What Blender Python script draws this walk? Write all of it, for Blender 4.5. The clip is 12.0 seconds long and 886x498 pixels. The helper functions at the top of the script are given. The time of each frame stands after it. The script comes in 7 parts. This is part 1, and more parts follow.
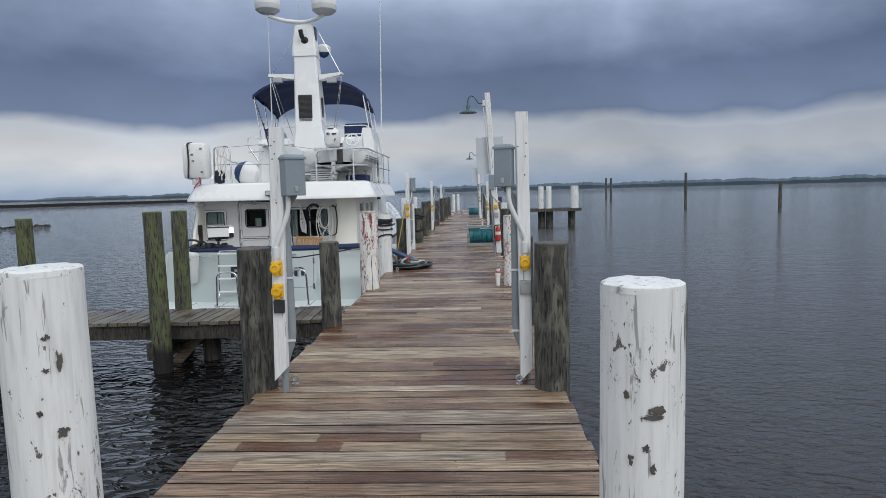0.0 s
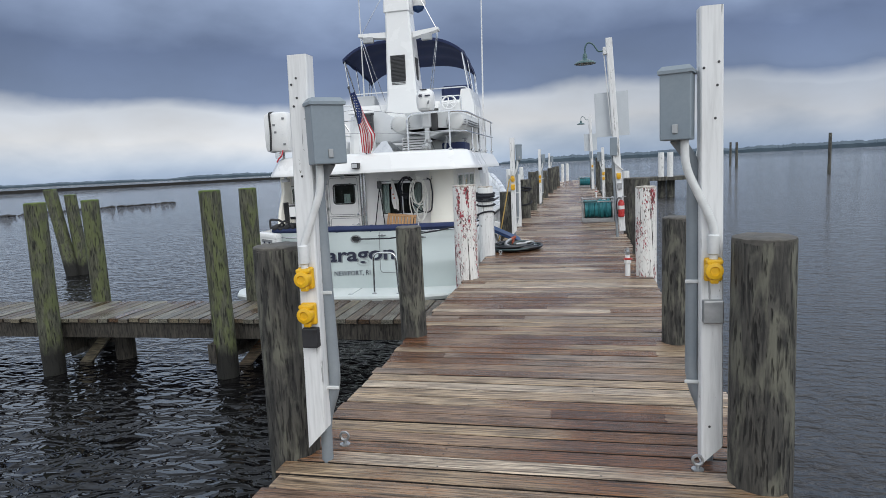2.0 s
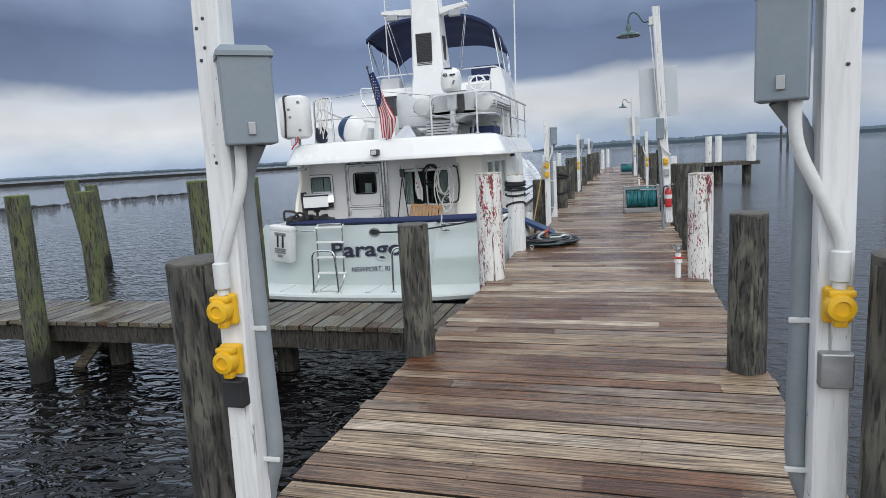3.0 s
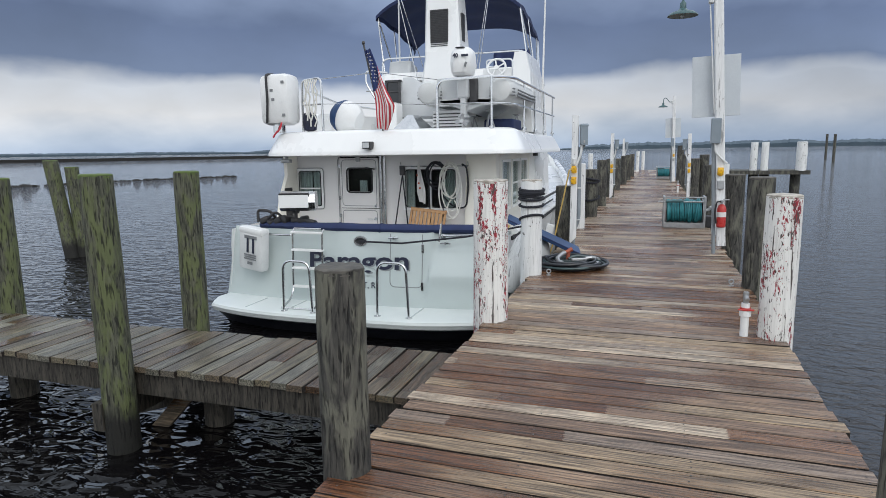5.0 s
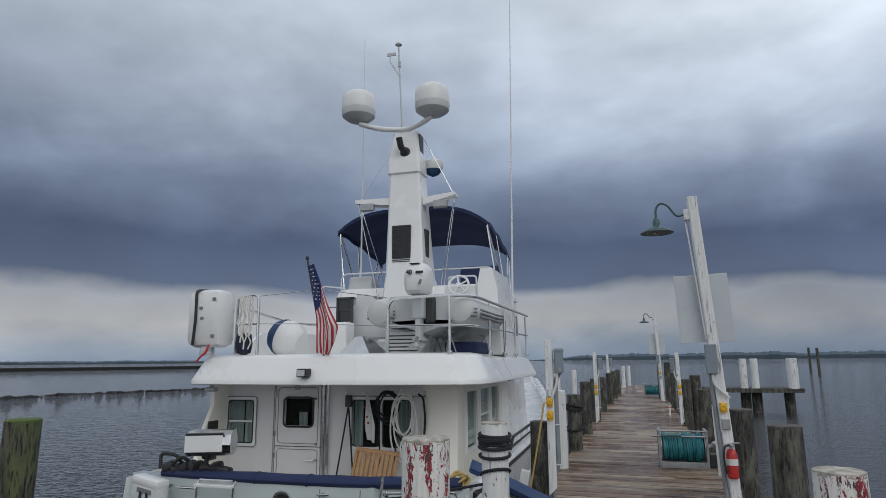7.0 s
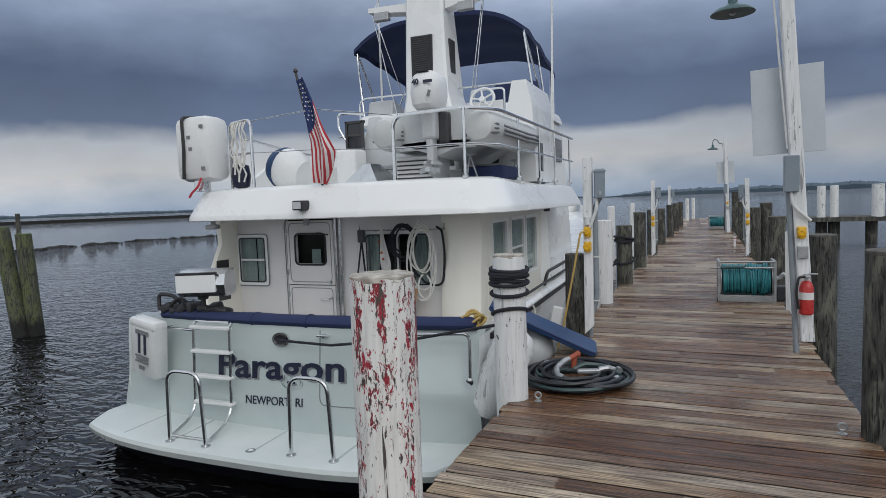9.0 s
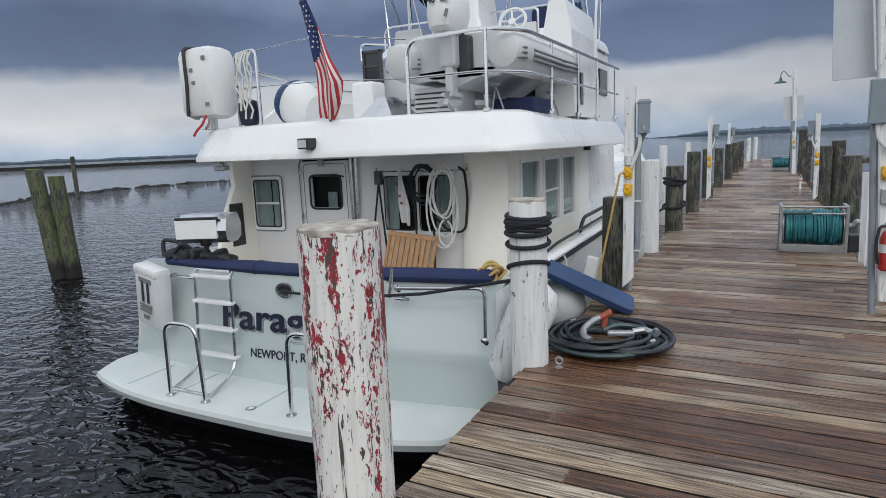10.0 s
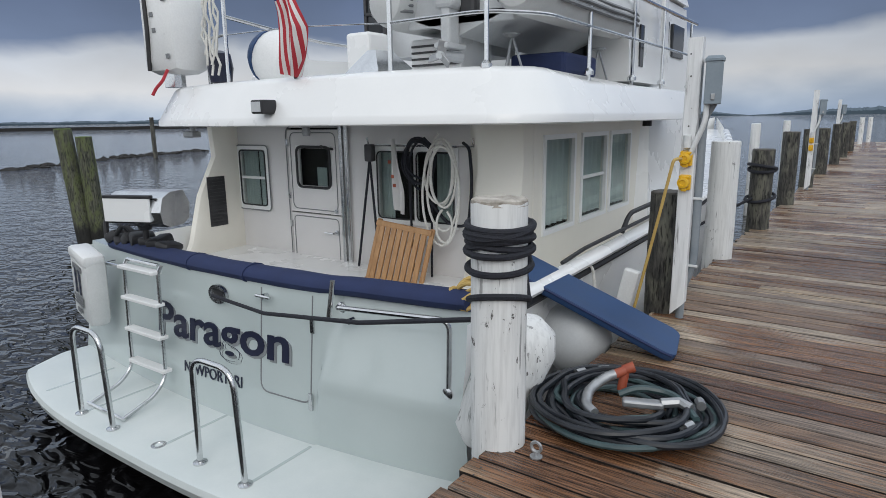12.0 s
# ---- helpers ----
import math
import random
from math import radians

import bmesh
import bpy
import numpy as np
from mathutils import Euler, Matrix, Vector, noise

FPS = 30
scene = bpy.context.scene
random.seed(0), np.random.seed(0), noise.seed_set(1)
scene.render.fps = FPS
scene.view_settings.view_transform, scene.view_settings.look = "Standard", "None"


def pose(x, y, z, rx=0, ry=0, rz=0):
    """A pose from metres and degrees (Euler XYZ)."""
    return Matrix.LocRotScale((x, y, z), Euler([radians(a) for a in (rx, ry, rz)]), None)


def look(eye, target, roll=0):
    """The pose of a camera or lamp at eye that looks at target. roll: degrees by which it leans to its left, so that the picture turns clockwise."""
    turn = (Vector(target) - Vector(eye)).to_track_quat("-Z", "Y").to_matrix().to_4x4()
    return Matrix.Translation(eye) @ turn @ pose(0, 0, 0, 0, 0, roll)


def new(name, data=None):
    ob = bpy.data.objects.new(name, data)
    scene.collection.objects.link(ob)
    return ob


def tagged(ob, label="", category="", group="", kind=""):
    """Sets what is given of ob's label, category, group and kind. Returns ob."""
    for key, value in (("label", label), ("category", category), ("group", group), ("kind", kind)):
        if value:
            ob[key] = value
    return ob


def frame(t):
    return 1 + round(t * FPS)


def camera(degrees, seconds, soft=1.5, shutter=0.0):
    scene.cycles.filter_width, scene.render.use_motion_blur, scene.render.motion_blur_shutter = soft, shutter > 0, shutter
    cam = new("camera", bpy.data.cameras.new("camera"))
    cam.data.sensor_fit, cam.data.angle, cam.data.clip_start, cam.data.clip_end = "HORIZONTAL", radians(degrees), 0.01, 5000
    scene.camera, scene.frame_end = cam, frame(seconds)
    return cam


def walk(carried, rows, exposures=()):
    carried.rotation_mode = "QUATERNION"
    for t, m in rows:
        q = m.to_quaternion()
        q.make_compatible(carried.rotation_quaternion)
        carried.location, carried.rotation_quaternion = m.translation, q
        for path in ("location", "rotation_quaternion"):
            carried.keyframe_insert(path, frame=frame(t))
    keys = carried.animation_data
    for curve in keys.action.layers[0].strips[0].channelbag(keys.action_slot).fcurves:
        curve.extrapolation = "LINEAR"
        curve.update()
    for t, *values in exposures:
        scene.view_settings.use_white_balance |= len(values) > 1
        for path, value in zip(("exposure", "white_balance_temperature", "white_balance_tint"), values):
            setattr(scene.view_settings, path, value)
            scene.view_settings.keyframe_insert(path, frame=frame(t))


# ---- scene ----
cam = camera(71.9, 12.0, soft=0.6)
# seconds, eye, point looked at, roll
PATH = [
    (0, (0.423, 0.182, 1.576), (0.371, 2.172, 1.388), -1.4),
    (0.5, (0.35, 0.618, 1.528), (0.186, 2.592, 1.252), -1.0),
    (1, (0.302, 1.077, 1.53), (0.07, 3.046, 1.263), -3.4),
    (1.5, (0.314, 1.603, 1.529), (-0.067, 3.55, 1.27), -3.9),
    (2, (0.284, 2.041, 1.532), (-0.113, 3.983, 1.265), -2.8),
    (2.5, (0.307, 2.541, 1.519), (-0.183, 4.464, 1.268), -3.0),
    (2.7, (0.301, 2.732, 1.504), (-0.207, 4.646, 1.224), -3.5),
    (4.3, (0.193, 4.268, 1.491), (-0.39, 6.152, 1.154), -0.6),
    (4.5, (0.154, 4.416, 1.494), (-0.384, 6.312, 1.153), -0.9),
    (5, (0.194, 4.876, 1.534), (-0.408, 6.757, 1.216), -0.8),
    (5.5, (0.177, 5.252, 1.646), (-0.406, 7.165, 1.675), -0.4),
    (6, (0.191, 5.665, 1.716), (-0.340, 7.578, 1.959), 1.1),
    (6.5, (0.225, 5.980, 1.747), (-0.314, 7.875, 2.092), 0.2),
    (6.7, (0.204, 6.105, 1.772), (-0.331, 7.998, 2.131), -0.1),
    (8.3, (0.24, 7.155, 1.676), (-0.421, 9.037, 1.828), -4.1),
    (8.5, (0.266, 7.295, 1.687), (-0.411, 9.177, 1.742), -4.3),
    (9, (0.313, 7.634, 1.6), (-0.44, 9.481, 1.449), -2.1),
    (9.5, (0.298, 7.985, 1.569), (-0.535, 9.786, 1.318), -1.9),
    (10, (0.326, 8.35, 1.546), (-0.569, 10.108, 1.215), -2.4),
    (10.5, (0.392, 8.756, 1.531), (-0.534, 10.487, 1.149), -1.3),
    (11, (0.35, 9.174, 1.55), (-0.49, 10.942, 1.138), 0.6),
    (11.5, (0.382, 9.613, 1.556), (-0.598, 11.308, 1.152), 0.8),
    (12, (0.267, 9.977, 1.516), (-0.836, 11.593, 1.1), -0.8),
]
walk(cam, [(t, look(eye, target, roll)) for t, eye, target, roll in PATH], exposures=[(0.0, 0.0), (2.0, 0.22), (2.5, 0.25), (4.5, 0.28), (5.2, 0.2), (6.0, -0.2), (6.5, -0.5), (8.4, -0.55), (9.5, 0.0), (12.0, 0.0)])

# ---- world and light: heavy overcast, dark cloud bank ahead, brighter overhead and behind ----
WATER = -0.9


def node(tree, kind, **values):
    n = tree.nodes.new(kind)
    for key, value in values.items():
        if key in n.inputs:
            n.inputs[key].default_value = value
    return n


def ramp(tree, source, stops, mode="LINEAR"):
    r = tree.nodes.new("ShaderNodeValToRGB")
    r.color_ramp.interpolation = mode
    while len(r.color_ramp.elements) < len(stops):
        r.color_ramp.elements.new(0.5)
    for e, (p, c) in zip(r.color_ramp.elements, stops):
        e.position = p
        e.color = (c, c, c, 1) if isinstance(c, (int, float)) else (*c[:3], 1)
    tree.links.new(source, r.inputs[0])
    return r.outputs[0]


def arith(tree, op, a, b=None, c=None):
    m = tree.nodes.new("ShaderNodeMath")
    m.operation = op
    for i, v in enumerate((a, b, c)):
        if v is None:
            continue
        if isinstance(v, (int, float)):
            m.inputs[i].default_value = v
        else:
            tree.links.new(v, m.inputs[i])
    return m.outputs[0]


def blend(tree, fac, a, b, how="MIX"):
    m = tree.nodes.new("ShaderNodeMix")
    m.data_type, m.blend_type = "RGBA", how
    for i, v in ((0, fac), (6, a), (7, b)):
        if isinstance(v, (int, float)):
            m.inputs[i].default_value = v if i == 0 else (v, v, v, 1)
        elif isinstance(v, tuple):
            m.inputs[i].default_value = (*v[:3], 1)
        else:
            tree.links.new(v, m.inputs[i])
    return m.outputs[2]


def noise_node(tree, vector, scale, detail=4.0, rough=0.55, distort=0.0):
    n = node(tree, "ShaderNodeTexNoise", Scale=scale, Detail=detail, Roughness=rough, Distortion=distort)
    tree.links.new(vector, n.inputs["Vector"])
    return n.outputs[0]


def make_world():
    w = bpy.data.worlds.new("overcast")
    w.use_nodes = True
    t = w.node_tree
    t.nodes.clear()
    tc = t.nodes.new("ShaderNodeTexCoord")
    d = tc.outputs["Generated"]
    sep = t.nodes.new("ShaderNodeSeparateXYZ")
    t.links.new(d, sep.inputs[0])
    # cloud texture, flattened towards the horizon
    mp = t.nodes.new("ShaderNodeMapping")
    mp.inputs["Scale"].default_value = (1.0, 1.0, 2.0)
    t.links.new(d, mp.inputs[0])
    big = noise_node(t, mp.outputs[0], 2.3, 5.0, 0.5, 0.3)
    fine = noise_node(t, mp.outputs[0], 7.0, 5.0, 0.5, 0.2)
    # height of the cloud base, wavering along the horizon
    shift = arith(t, "MULTIPLY_ADD", big, 0.10, -0.05)
    shift2 = arith(t, "MULTIPLY_ADD", fine, 0.045, -0.0225)
    h = arith(t, "ADD", arith(t, "ADD", sep.outputs[2], shift), shift2)
    col = ramp(t, h, [(0.0, (0.355, 0.450, 0.600)), (0.022, (0.453, 0.530, 0.642)), (0.055, (0.650, 0.665, 0.693)), (0.095, (0.561, 0.600, 0.662)),
                      (0.116, (0.163, 0.215, 0.336)), (0.18, (0.128, 0.172, 0.285)), (0.27, (0.266, 0.335, 0.481)), (0.37, (0.542, 0.640, 0.802)),
                      (0.50, (0.788, 0.890, 1.035)), (0.75, (0.74, 0.82, 0.93)), (1.0, (0.76, 0.82, 0.92))])
    soft = ramp(t, fine, [(0.3, 0.92), (0.7, 1.08)])
    col = blend(t, 1.0, col, soft, "MULTIPLY")
    broad = ramp(t, big, [(0.32, 0.80), (0.70, 1.22)])
    col = blend(t, 1.0, col, broad, "MULTIPLY")
    # brighter towards the right, well above the bank
    rise = arith(t, "MULTIPLY", ramp(t, h, [(0.18, 0.0), (0.32, 1.0)]), ramp(t, arith(t, "MULTIPLY_ADD", sep.outputs[0], 0.5, 0.5), [(0.40, 0.0), (0.72, 1.0)]))
    col = blend(t, rise, col, blend(t, 1.0, col, (1.55, 1.5, 1.42), "MULTIPLY"))
    # and greyer low down on that side
    low = arith(t, "MULTIPLY", ramp(t, h, [(0.09, 1.0), (0.125, 0.0)]), ramp(t, arith(t, "MULTIPLY_ADD", sep.outputs[0], 0.5, 0.5), [(0.44, 0.0), (0.66, 1.0)]))
    col = blend(t, low, col, blend(t, 1.0, col, (0.66, 0.69, 0.74), "MULTIPLY"))
    # the bank thins out to the rear, where the day is brighter
    back = ramp(t, arith(t, "MULTIPLY_ADD", sep.outputs[1], -0.5, 0.5), [(0.35, 0.0), (0.75, 1.0)])
    rear = ramp(t, h, [(0.0, (1.0, 1.07, 1.15)), (0.3, (1.0, 1.06, 1.13)), (0.6, (0.88, 0.93, 1.0)), (1.0, (0.76, 0.82, 0.90))])
    col = blend(t, back, col, blend(t, 1.0, rear, soft, "MULTIPLY"))
    sky = t.nodes.new("ShaderNodeTexSky")
    sky.sky_type, sky.sun_disc = "NISHITA", False
    sky.sun_elevation, sky.sun_rotation = radians(38), radians(142)
    sky_bg = node(t, "ShaderNodeBackground", Strength=0.05)
    t.links.new(sky.outputs[0], sky_bg.inputs[0])
    cloud_bg = node(t, "ShaderNodeBackground", Strength=1.0)
    t.links.new(col, cloud_bg.inputs[0])
    mix = node(t, "ShaderNodeMixShader", Fac=0.94)
    t.links.new(sky_bg.outputs[0], mix.inputs[1])
    t.links.new(cloud_bg.outputs[0], mix.inputs[2])
    out = t.nodes.new("ShaderNodeOutputWorld")
    t.links.new(mix.outputs[0], out.inputs[0])
    scene.world = w


make_world()
sun = new("sun", bpy.data.lights.new("sun", "SUN"))
sun.data.energy, sun.data.angle, sun.data.color = 0.9, radians(40), (1.0, 0.97, 0.92)
sun.matrix_world = look((13, -17, 17), (0, 0, 0))

# ---- materials ----


def material(name):
    m = bpy.data.materials.new(name)
    m.use_nodes = True
    t = m.node_tree
    b = t.nodes["Principled BSDF"]
    return m, t, b


def coords(t, scale=(1, 1, 1), random_shift=True, world_space=False):
    if world_space:
        src = t.nodes.new("ShaderNodeNewGeometry").outputs["Position"]
    else:
        src = t.nodes.new("ShaderNodeTexCoord").outputs["Object"]
        if random_shift:
            oi = t.nodes.new("ShaderNodeObjectInfo")
            add = t.nodes.new("ShaderNodeVectorMath")
            add.operation = "ADD"
            t.links.new(src, add.inputs[0])
            t.links.new(arith(t, "MULTIPLY", oi.outputs["Random"], 37.0), add.inputs[1])
            src = add.outputs[0]
    mp = t.nodes.new("ShaderNodeMapping")
    mp.inputs["Scale"].default_value = scale
    t.links.new(src, mp.inputs[0])
    return mp.outputs[0]


def bump(t, b, height, strength, distance=0.01):
    n = node(t, "ShaderNodeBump", Strength=strength, Distance=distance)
    t.links.new(height, n.inputs["Height"])
    t.links.new(n.outputs[0], b.inputs["Normal"])


def plain(name, c1, c2, scale=6.0, rough=(0.3, 0.5), metal=0.0, relief=0.1, stretch=(1, 1, 1), coat=0.0, grain=60.0, speck=0.25):
    """A surface of two near colours with broad stains, fine grain and wear in its gloss."""
    m, t, b = material(name)
    v = coords(t, stretch)
    n1 = noise_node(t, v, scale, 5.0)
    n2 = noise_node(t, v, grain, 3.0)
    col = ramp(t, n1, [(0.3, c1), (0.7, c2)])
    col = blend(t, speck, col, ramp(t, n2, [(0.3, 0.75), (0.7, 1.0)]), "MULTIPLY")
    t.links.new(col, b.inputs["Base Color"])
    t.links.new(ramp(t, n1, [(0.25, rough[0]), (0.75, rough[1])]), b.inputs["Roughness"])
    b.inputs["Metallic"].default_value = metal
    b.inputs["Coat Weight"].default_value = coat
    if relief:
        bump(t, b, arith(t, "ADD", n1, arith(t, "MULTIPLY", n2, 0.3 if speck > 0.1 else 0.03)), relief)
    return m


def deck_wood(name, dry1, dry2, wet_at=0.5):
    """Weathered planks: long grain along x, wet and dry stretches that differ from board to board."""
    m, t, b = material(name)
    v = coords(t, (1, 1, 1))
    grain_v = t.nodes.new("ShaderNodeMapping")
    grain_v.inputs["Scale"].default_value = (2.2, 52, 52)
    t.links.new(v, grain_v.inputs[0])
    g = noise_node(t, grain_v.outputs[0], 1.6, 6.0, 0.65, 0.6)
    fine_v = t.nodes.new("ShaderNodeMapping")
    fine_v.inputs["Scale"].default_value = (3, 95, 95)
    t.links.new(v, fine_v.inputs[0])
    f = noise_node(t, fine_v.outputs[0], 1.0, 3.0, 0.6)
    oi = t.nodes.new("ShaderNodeObjectInfo")
    rnd = oi.outputs["Random"]
    col = ramp(t, g, [(0.36, dry1), (0.5, tuple((p + q) / 2 for p, q in zip(dry1, dry2))), (0.62, dry2)])
    col = blend(t, 0.75, col, ramp(t, f, [(0.40, 0.15), (0.53, 1.0)]), "MULTIPLY")
    tint = ramp(t, rnd, [(0.0, (0.62, 0.48, 0.40)), (0.14, (0.96, 0.93, 0.88)), (0.28, (0.74, 0.59, 0.48)), (0.40, (1.24, 1.20, 1.13)), (0.52, (0.86, 0.75, 0.60)), (0.66, (0.70, 0.63, 0.60)), (0.80, (1.04, 0.93, 0.78)), (0.92, (0.82, 0.80, 0.78))], "CONSTANT")
    col = blend(t, 1.0, col, tint, "MULTIPLY")
    # standing damp
    wv = t.nodes.new("ShaderNodeMapping")
    wv.inputs["Scale"].default_value = (0.38, 0.5, 1.0)
    t.links.new(v, wv.inputs[0])
    w1 = noise_node(t, wv.outputs[0], 1.5, 3.0, 0.5)
    wide = noise_node(t, coords(t, (0.6, 0.6, 0.6), world_space=True), 0.9, 2.0)
    wet_in = arith(t, "ADD", arith(t, "ADD", arith(t, "MULTIPLY", w1, 0.42), arith(t, "MULTIPLY", wide, 0.58)), arith(t, "MULTIPLY_ADD", g, 0.22, -0.11))
    wet = ramp(t, wet_in, [(wet_at - 0.03, 0.0), (wet_at + 0.035, 1.0)])
    # soaked lengths that end at the joists
    sx = t.nodes.new("ShaderNodeSeparateXYZ")
    t.links.new(v, sx.inputs[0])
    cell = arith(t, "FLOOR", arith(t, "ADD", arith(t, "ADD", arith(t, "MULTIPLY", sx.outputs[0], 1.5), arith(t, "MULTIPLY", g, 0.12)), arith(t, "MULTIPLY", rnd, 17.0)), 0.0)
    wn = t.nodes.new("ShaderNodeTexWhiteNoise")
    wn.noise_dimensions = "1D"
    t.links.new(arith(t, "ADD", cell, arith(t, "MULTIPLY", rnd, 731.0)), wn.inputs["W"])
    soaked = ramp(t, wn.outputs["Value"], [(0.925, 0.0), (0.93, 1.0)])
    wet = arith(t, "MAXIMUM", wet, soaked)
    dark = blend(t, 1.0, col, (0.46, 0.28, 0.19), "MULTIPLY")
    col = blend(t, wet, col, dark)
    t.links.new(col, b.inputs["Base Color"])
    t.links.new(blend(t, wet, ramp(t, f, [(0.2, 0.28), (0.8, 0.5)]), 0.08), b.inputs["Roughness"])
    hgt = arith(t, "ADD", arith(t, "MULTIPLY", g, 0.6), arith(t, "MULTIPLY", f, 0.4))
    bump(t, b, hgt, 0.8, 0.012)
    return m


def pile_wood(name, c1, c2, patch=None, patch_at=0.55):
    """Round treated timber: vertical checks and streaks, with an optional growth of algae."""
    m, t, b = material(name)
    v = coords(t, (1, 1, 1))
    sv = t.nodes.new("ShaderNodeMapping")
    sv.inputs["Scale"].default_value = (38, 38, 5.0)
    t.links.new(v, sv.inputs[0])
    g = noise_node(t, sv.outputs[0], 1.0, 6.0, 0.65, 0.5)
    kv = t.nodes.new("ShaderNodeMapping")
    kv.inputs["Scale"].default_value = (9, 9, 3.0)
    t.links.new(v, kv.inputs[0])
    k = noise_node(t, kv.outputs[0], 1.0, 4.0, 0.6, 0.4)
    col = ramp(t, g, [(0.38, c1), (0.62, c2)])
    if patch:
        col = blend(t, ramp(t, k, [(patch_at - 0.06, 0.0), (patch_at + 0.06, 1.0)]), col, blend(t, 0.5, patch, ramp(t, g, [(0.3, tuple(c * 0.5 for c in patch)), (0.7, patch)])))
    if name == "piling_with_green_algae":
        zs_ = t.nodes.new("ShaderNodeSeparateXYZ")
        t.links.new(t.nodes.new("ShaderNodeNewGeometry").outputs["Position"], zs_.inputs[0])
        tide = ramp(t, arith(t, "ADD", arith(t, "MULTIPLY", k, 0.25), arith(t, "ADD", zs_.outputs[2], 0.9)), [(0.38, 1.0), (0.58, 0.0)])
        col = blend(t, tide, col, (0.012, 0.012, 0.010))
    checks = ramp(t, noise_node(t, sv.outputs[0], 1.7, 2.0, 0.5, 0.2), [(0.34, 0.12), (0.44, 1.0)])
    col = blend(t, 0.9, col, checks, "MULTIPLY")
    t.links.new(col, b.inputs["Base Color"])
    b.inputs["Roughness"].default_value = 0.75
    bump(t, b, arith(t, "ADD", arith(t, "MULTIPLY", g, 0.5), arith(t, "MULTIPLY", checks, 0.5)), 0.9, 0.02)
    return m


def peeling(name, paint, under, amount=0.58, under2=None, tall=2.0, dirt=0.82, fine=15):
    """Old paint on timber, flaked off in upright tatters."""
    m, t, b = material(name)
    v = coords(t, (1, 1, 1))
    pv = t.nodes.new("ShaderNodeMapping")
    pv.inputs["Scale"].default_value = (fine, fine, fine / tall)
    t.links.new(v, pv.inputs[0])
    a = noise_node(t, pv.outputs[0], 1.0, 8.0, 0.72, 0.5)
    wide = noise_node(t, v, 1.7, 2.0)
    key = arith(t, "ADD", arith(t, "MULTIPLY", a, 0.72), arith(t, "MULTIPLY", wide, 0.28))
    off = ramp(t, key, [(amount - 0.006, 0.0), (amount + 0.006, 1.0)])
    uc = under
    if under2:
        uc = blend(t, ramp(t, noise_node(t, v, 7.0, 3.0), [(0.42, 0.0), (0.5, 1.0)]), under, under2)
    pv2 = t.nodes.new("ShaderNodeMapping")
    pv2.inputs["Scale"].default_value = (40, 40, 3)
    t.links.new(v, pv2.inputs[0])
    streak = noise_node(t, pv2.outputs[0], 1.0, 4.0, 0.6, 0.2)
    pc = blend(t, 1.0, paint, ramp(t, streak, [(0.3, dirt), (0.55, 1.0)]), "MULTIPLY")
    crack = ramp(t, noise_node(t, pv2.outputs[0], 0.6, 5.0, 0.6, 0.4), [(0.36, 0.3), (0.385, 1.0)])
    pc = blend(t, 0.75, pc, crack, "MULTIPLY")
    t.links.new(blend(t, off, pc, uc), b.inputs["Base Color"])
    b.inputs["Roughness"].default_value = 0.55
    hgt = arith(t, "ADD", arith(t, "SUBTRACT", 1.0, off), arith(t, "MULTIPLY", arith(t, "ADD", streak, crack), 0.35))
    bump(t, b, hgt, 0.5, 0.006)
    return m


def flaking_red(name):
    """White paint split along the grain, with red paint bared in upright tatters."""
    m, t, b = material(name)
    v = coords(t, (1, 1, 1))

    def stretched(sx, sz, detail, rough=0.6, warp=0.3):
        n = t.nodes.new("ShaderNodeMapping")
        n.inputs["Scale"].default_value = (sx, sx, sz)
        t.links.new(v, n.inputs[0])
        return noise_node(t, n.outputs[0], 1.0, detail, rough, warp)

    fine = stretched(58, 24, 7.0, 0.7, 0.6)
    clump = stretched(9, 2.0, 3.0)
    key = arith(t, "ADD", arith(t, "MULTIPLY", fine, 0.5), arith(t, "MULTIPLY", clump, 0.5))
    red = ramp(t, key, [(0.540, 0.0), (0.546, 1.0)])
    chip = ramp(t, arith(t, "ADD", arith(t, "MULTIPLY", stretched(60, 16, 5.0), 0.7), arith(t, "MULTIPLY", clump, 0.3)), [(0.572, 0.0), (0.580, 1.0)])
    crack = ramp(t, stretched(34, 1.6, 4.0), [(0.335, 1.0), (0.35, 0.0)])
    white = blend(t, 1.0, (0.78, 0.77, 0.745), ramp(t, stretched(40, 3, 4.0), [(0.3, 0.78), (0.55, 1.0)]), "MULTIPLY")
    reds = ramp(t, stretched(30, 10, 4.0), [(0.35, (0.16, 0.012, 0.02)), (0.6, (0.36, 0.026, 0.045))])
    dark = arith(t, "MAXIMUM", chip, crack)
    col = blend(t, dark, blend(t, red, white, reds), (0.075, 0.06, 0.055))
    t.links.new(col, b.inputs["Base Color"])
    b.inputs["Roughness"].default_value = 0.55
    bump(t, b, arith(t, "SUBTRACT", 1.0, arith(t, "MAXIMUM", arith(t, "MULTIPLY", red, 0.6), dark)), 0.6, 0.006)
    return m


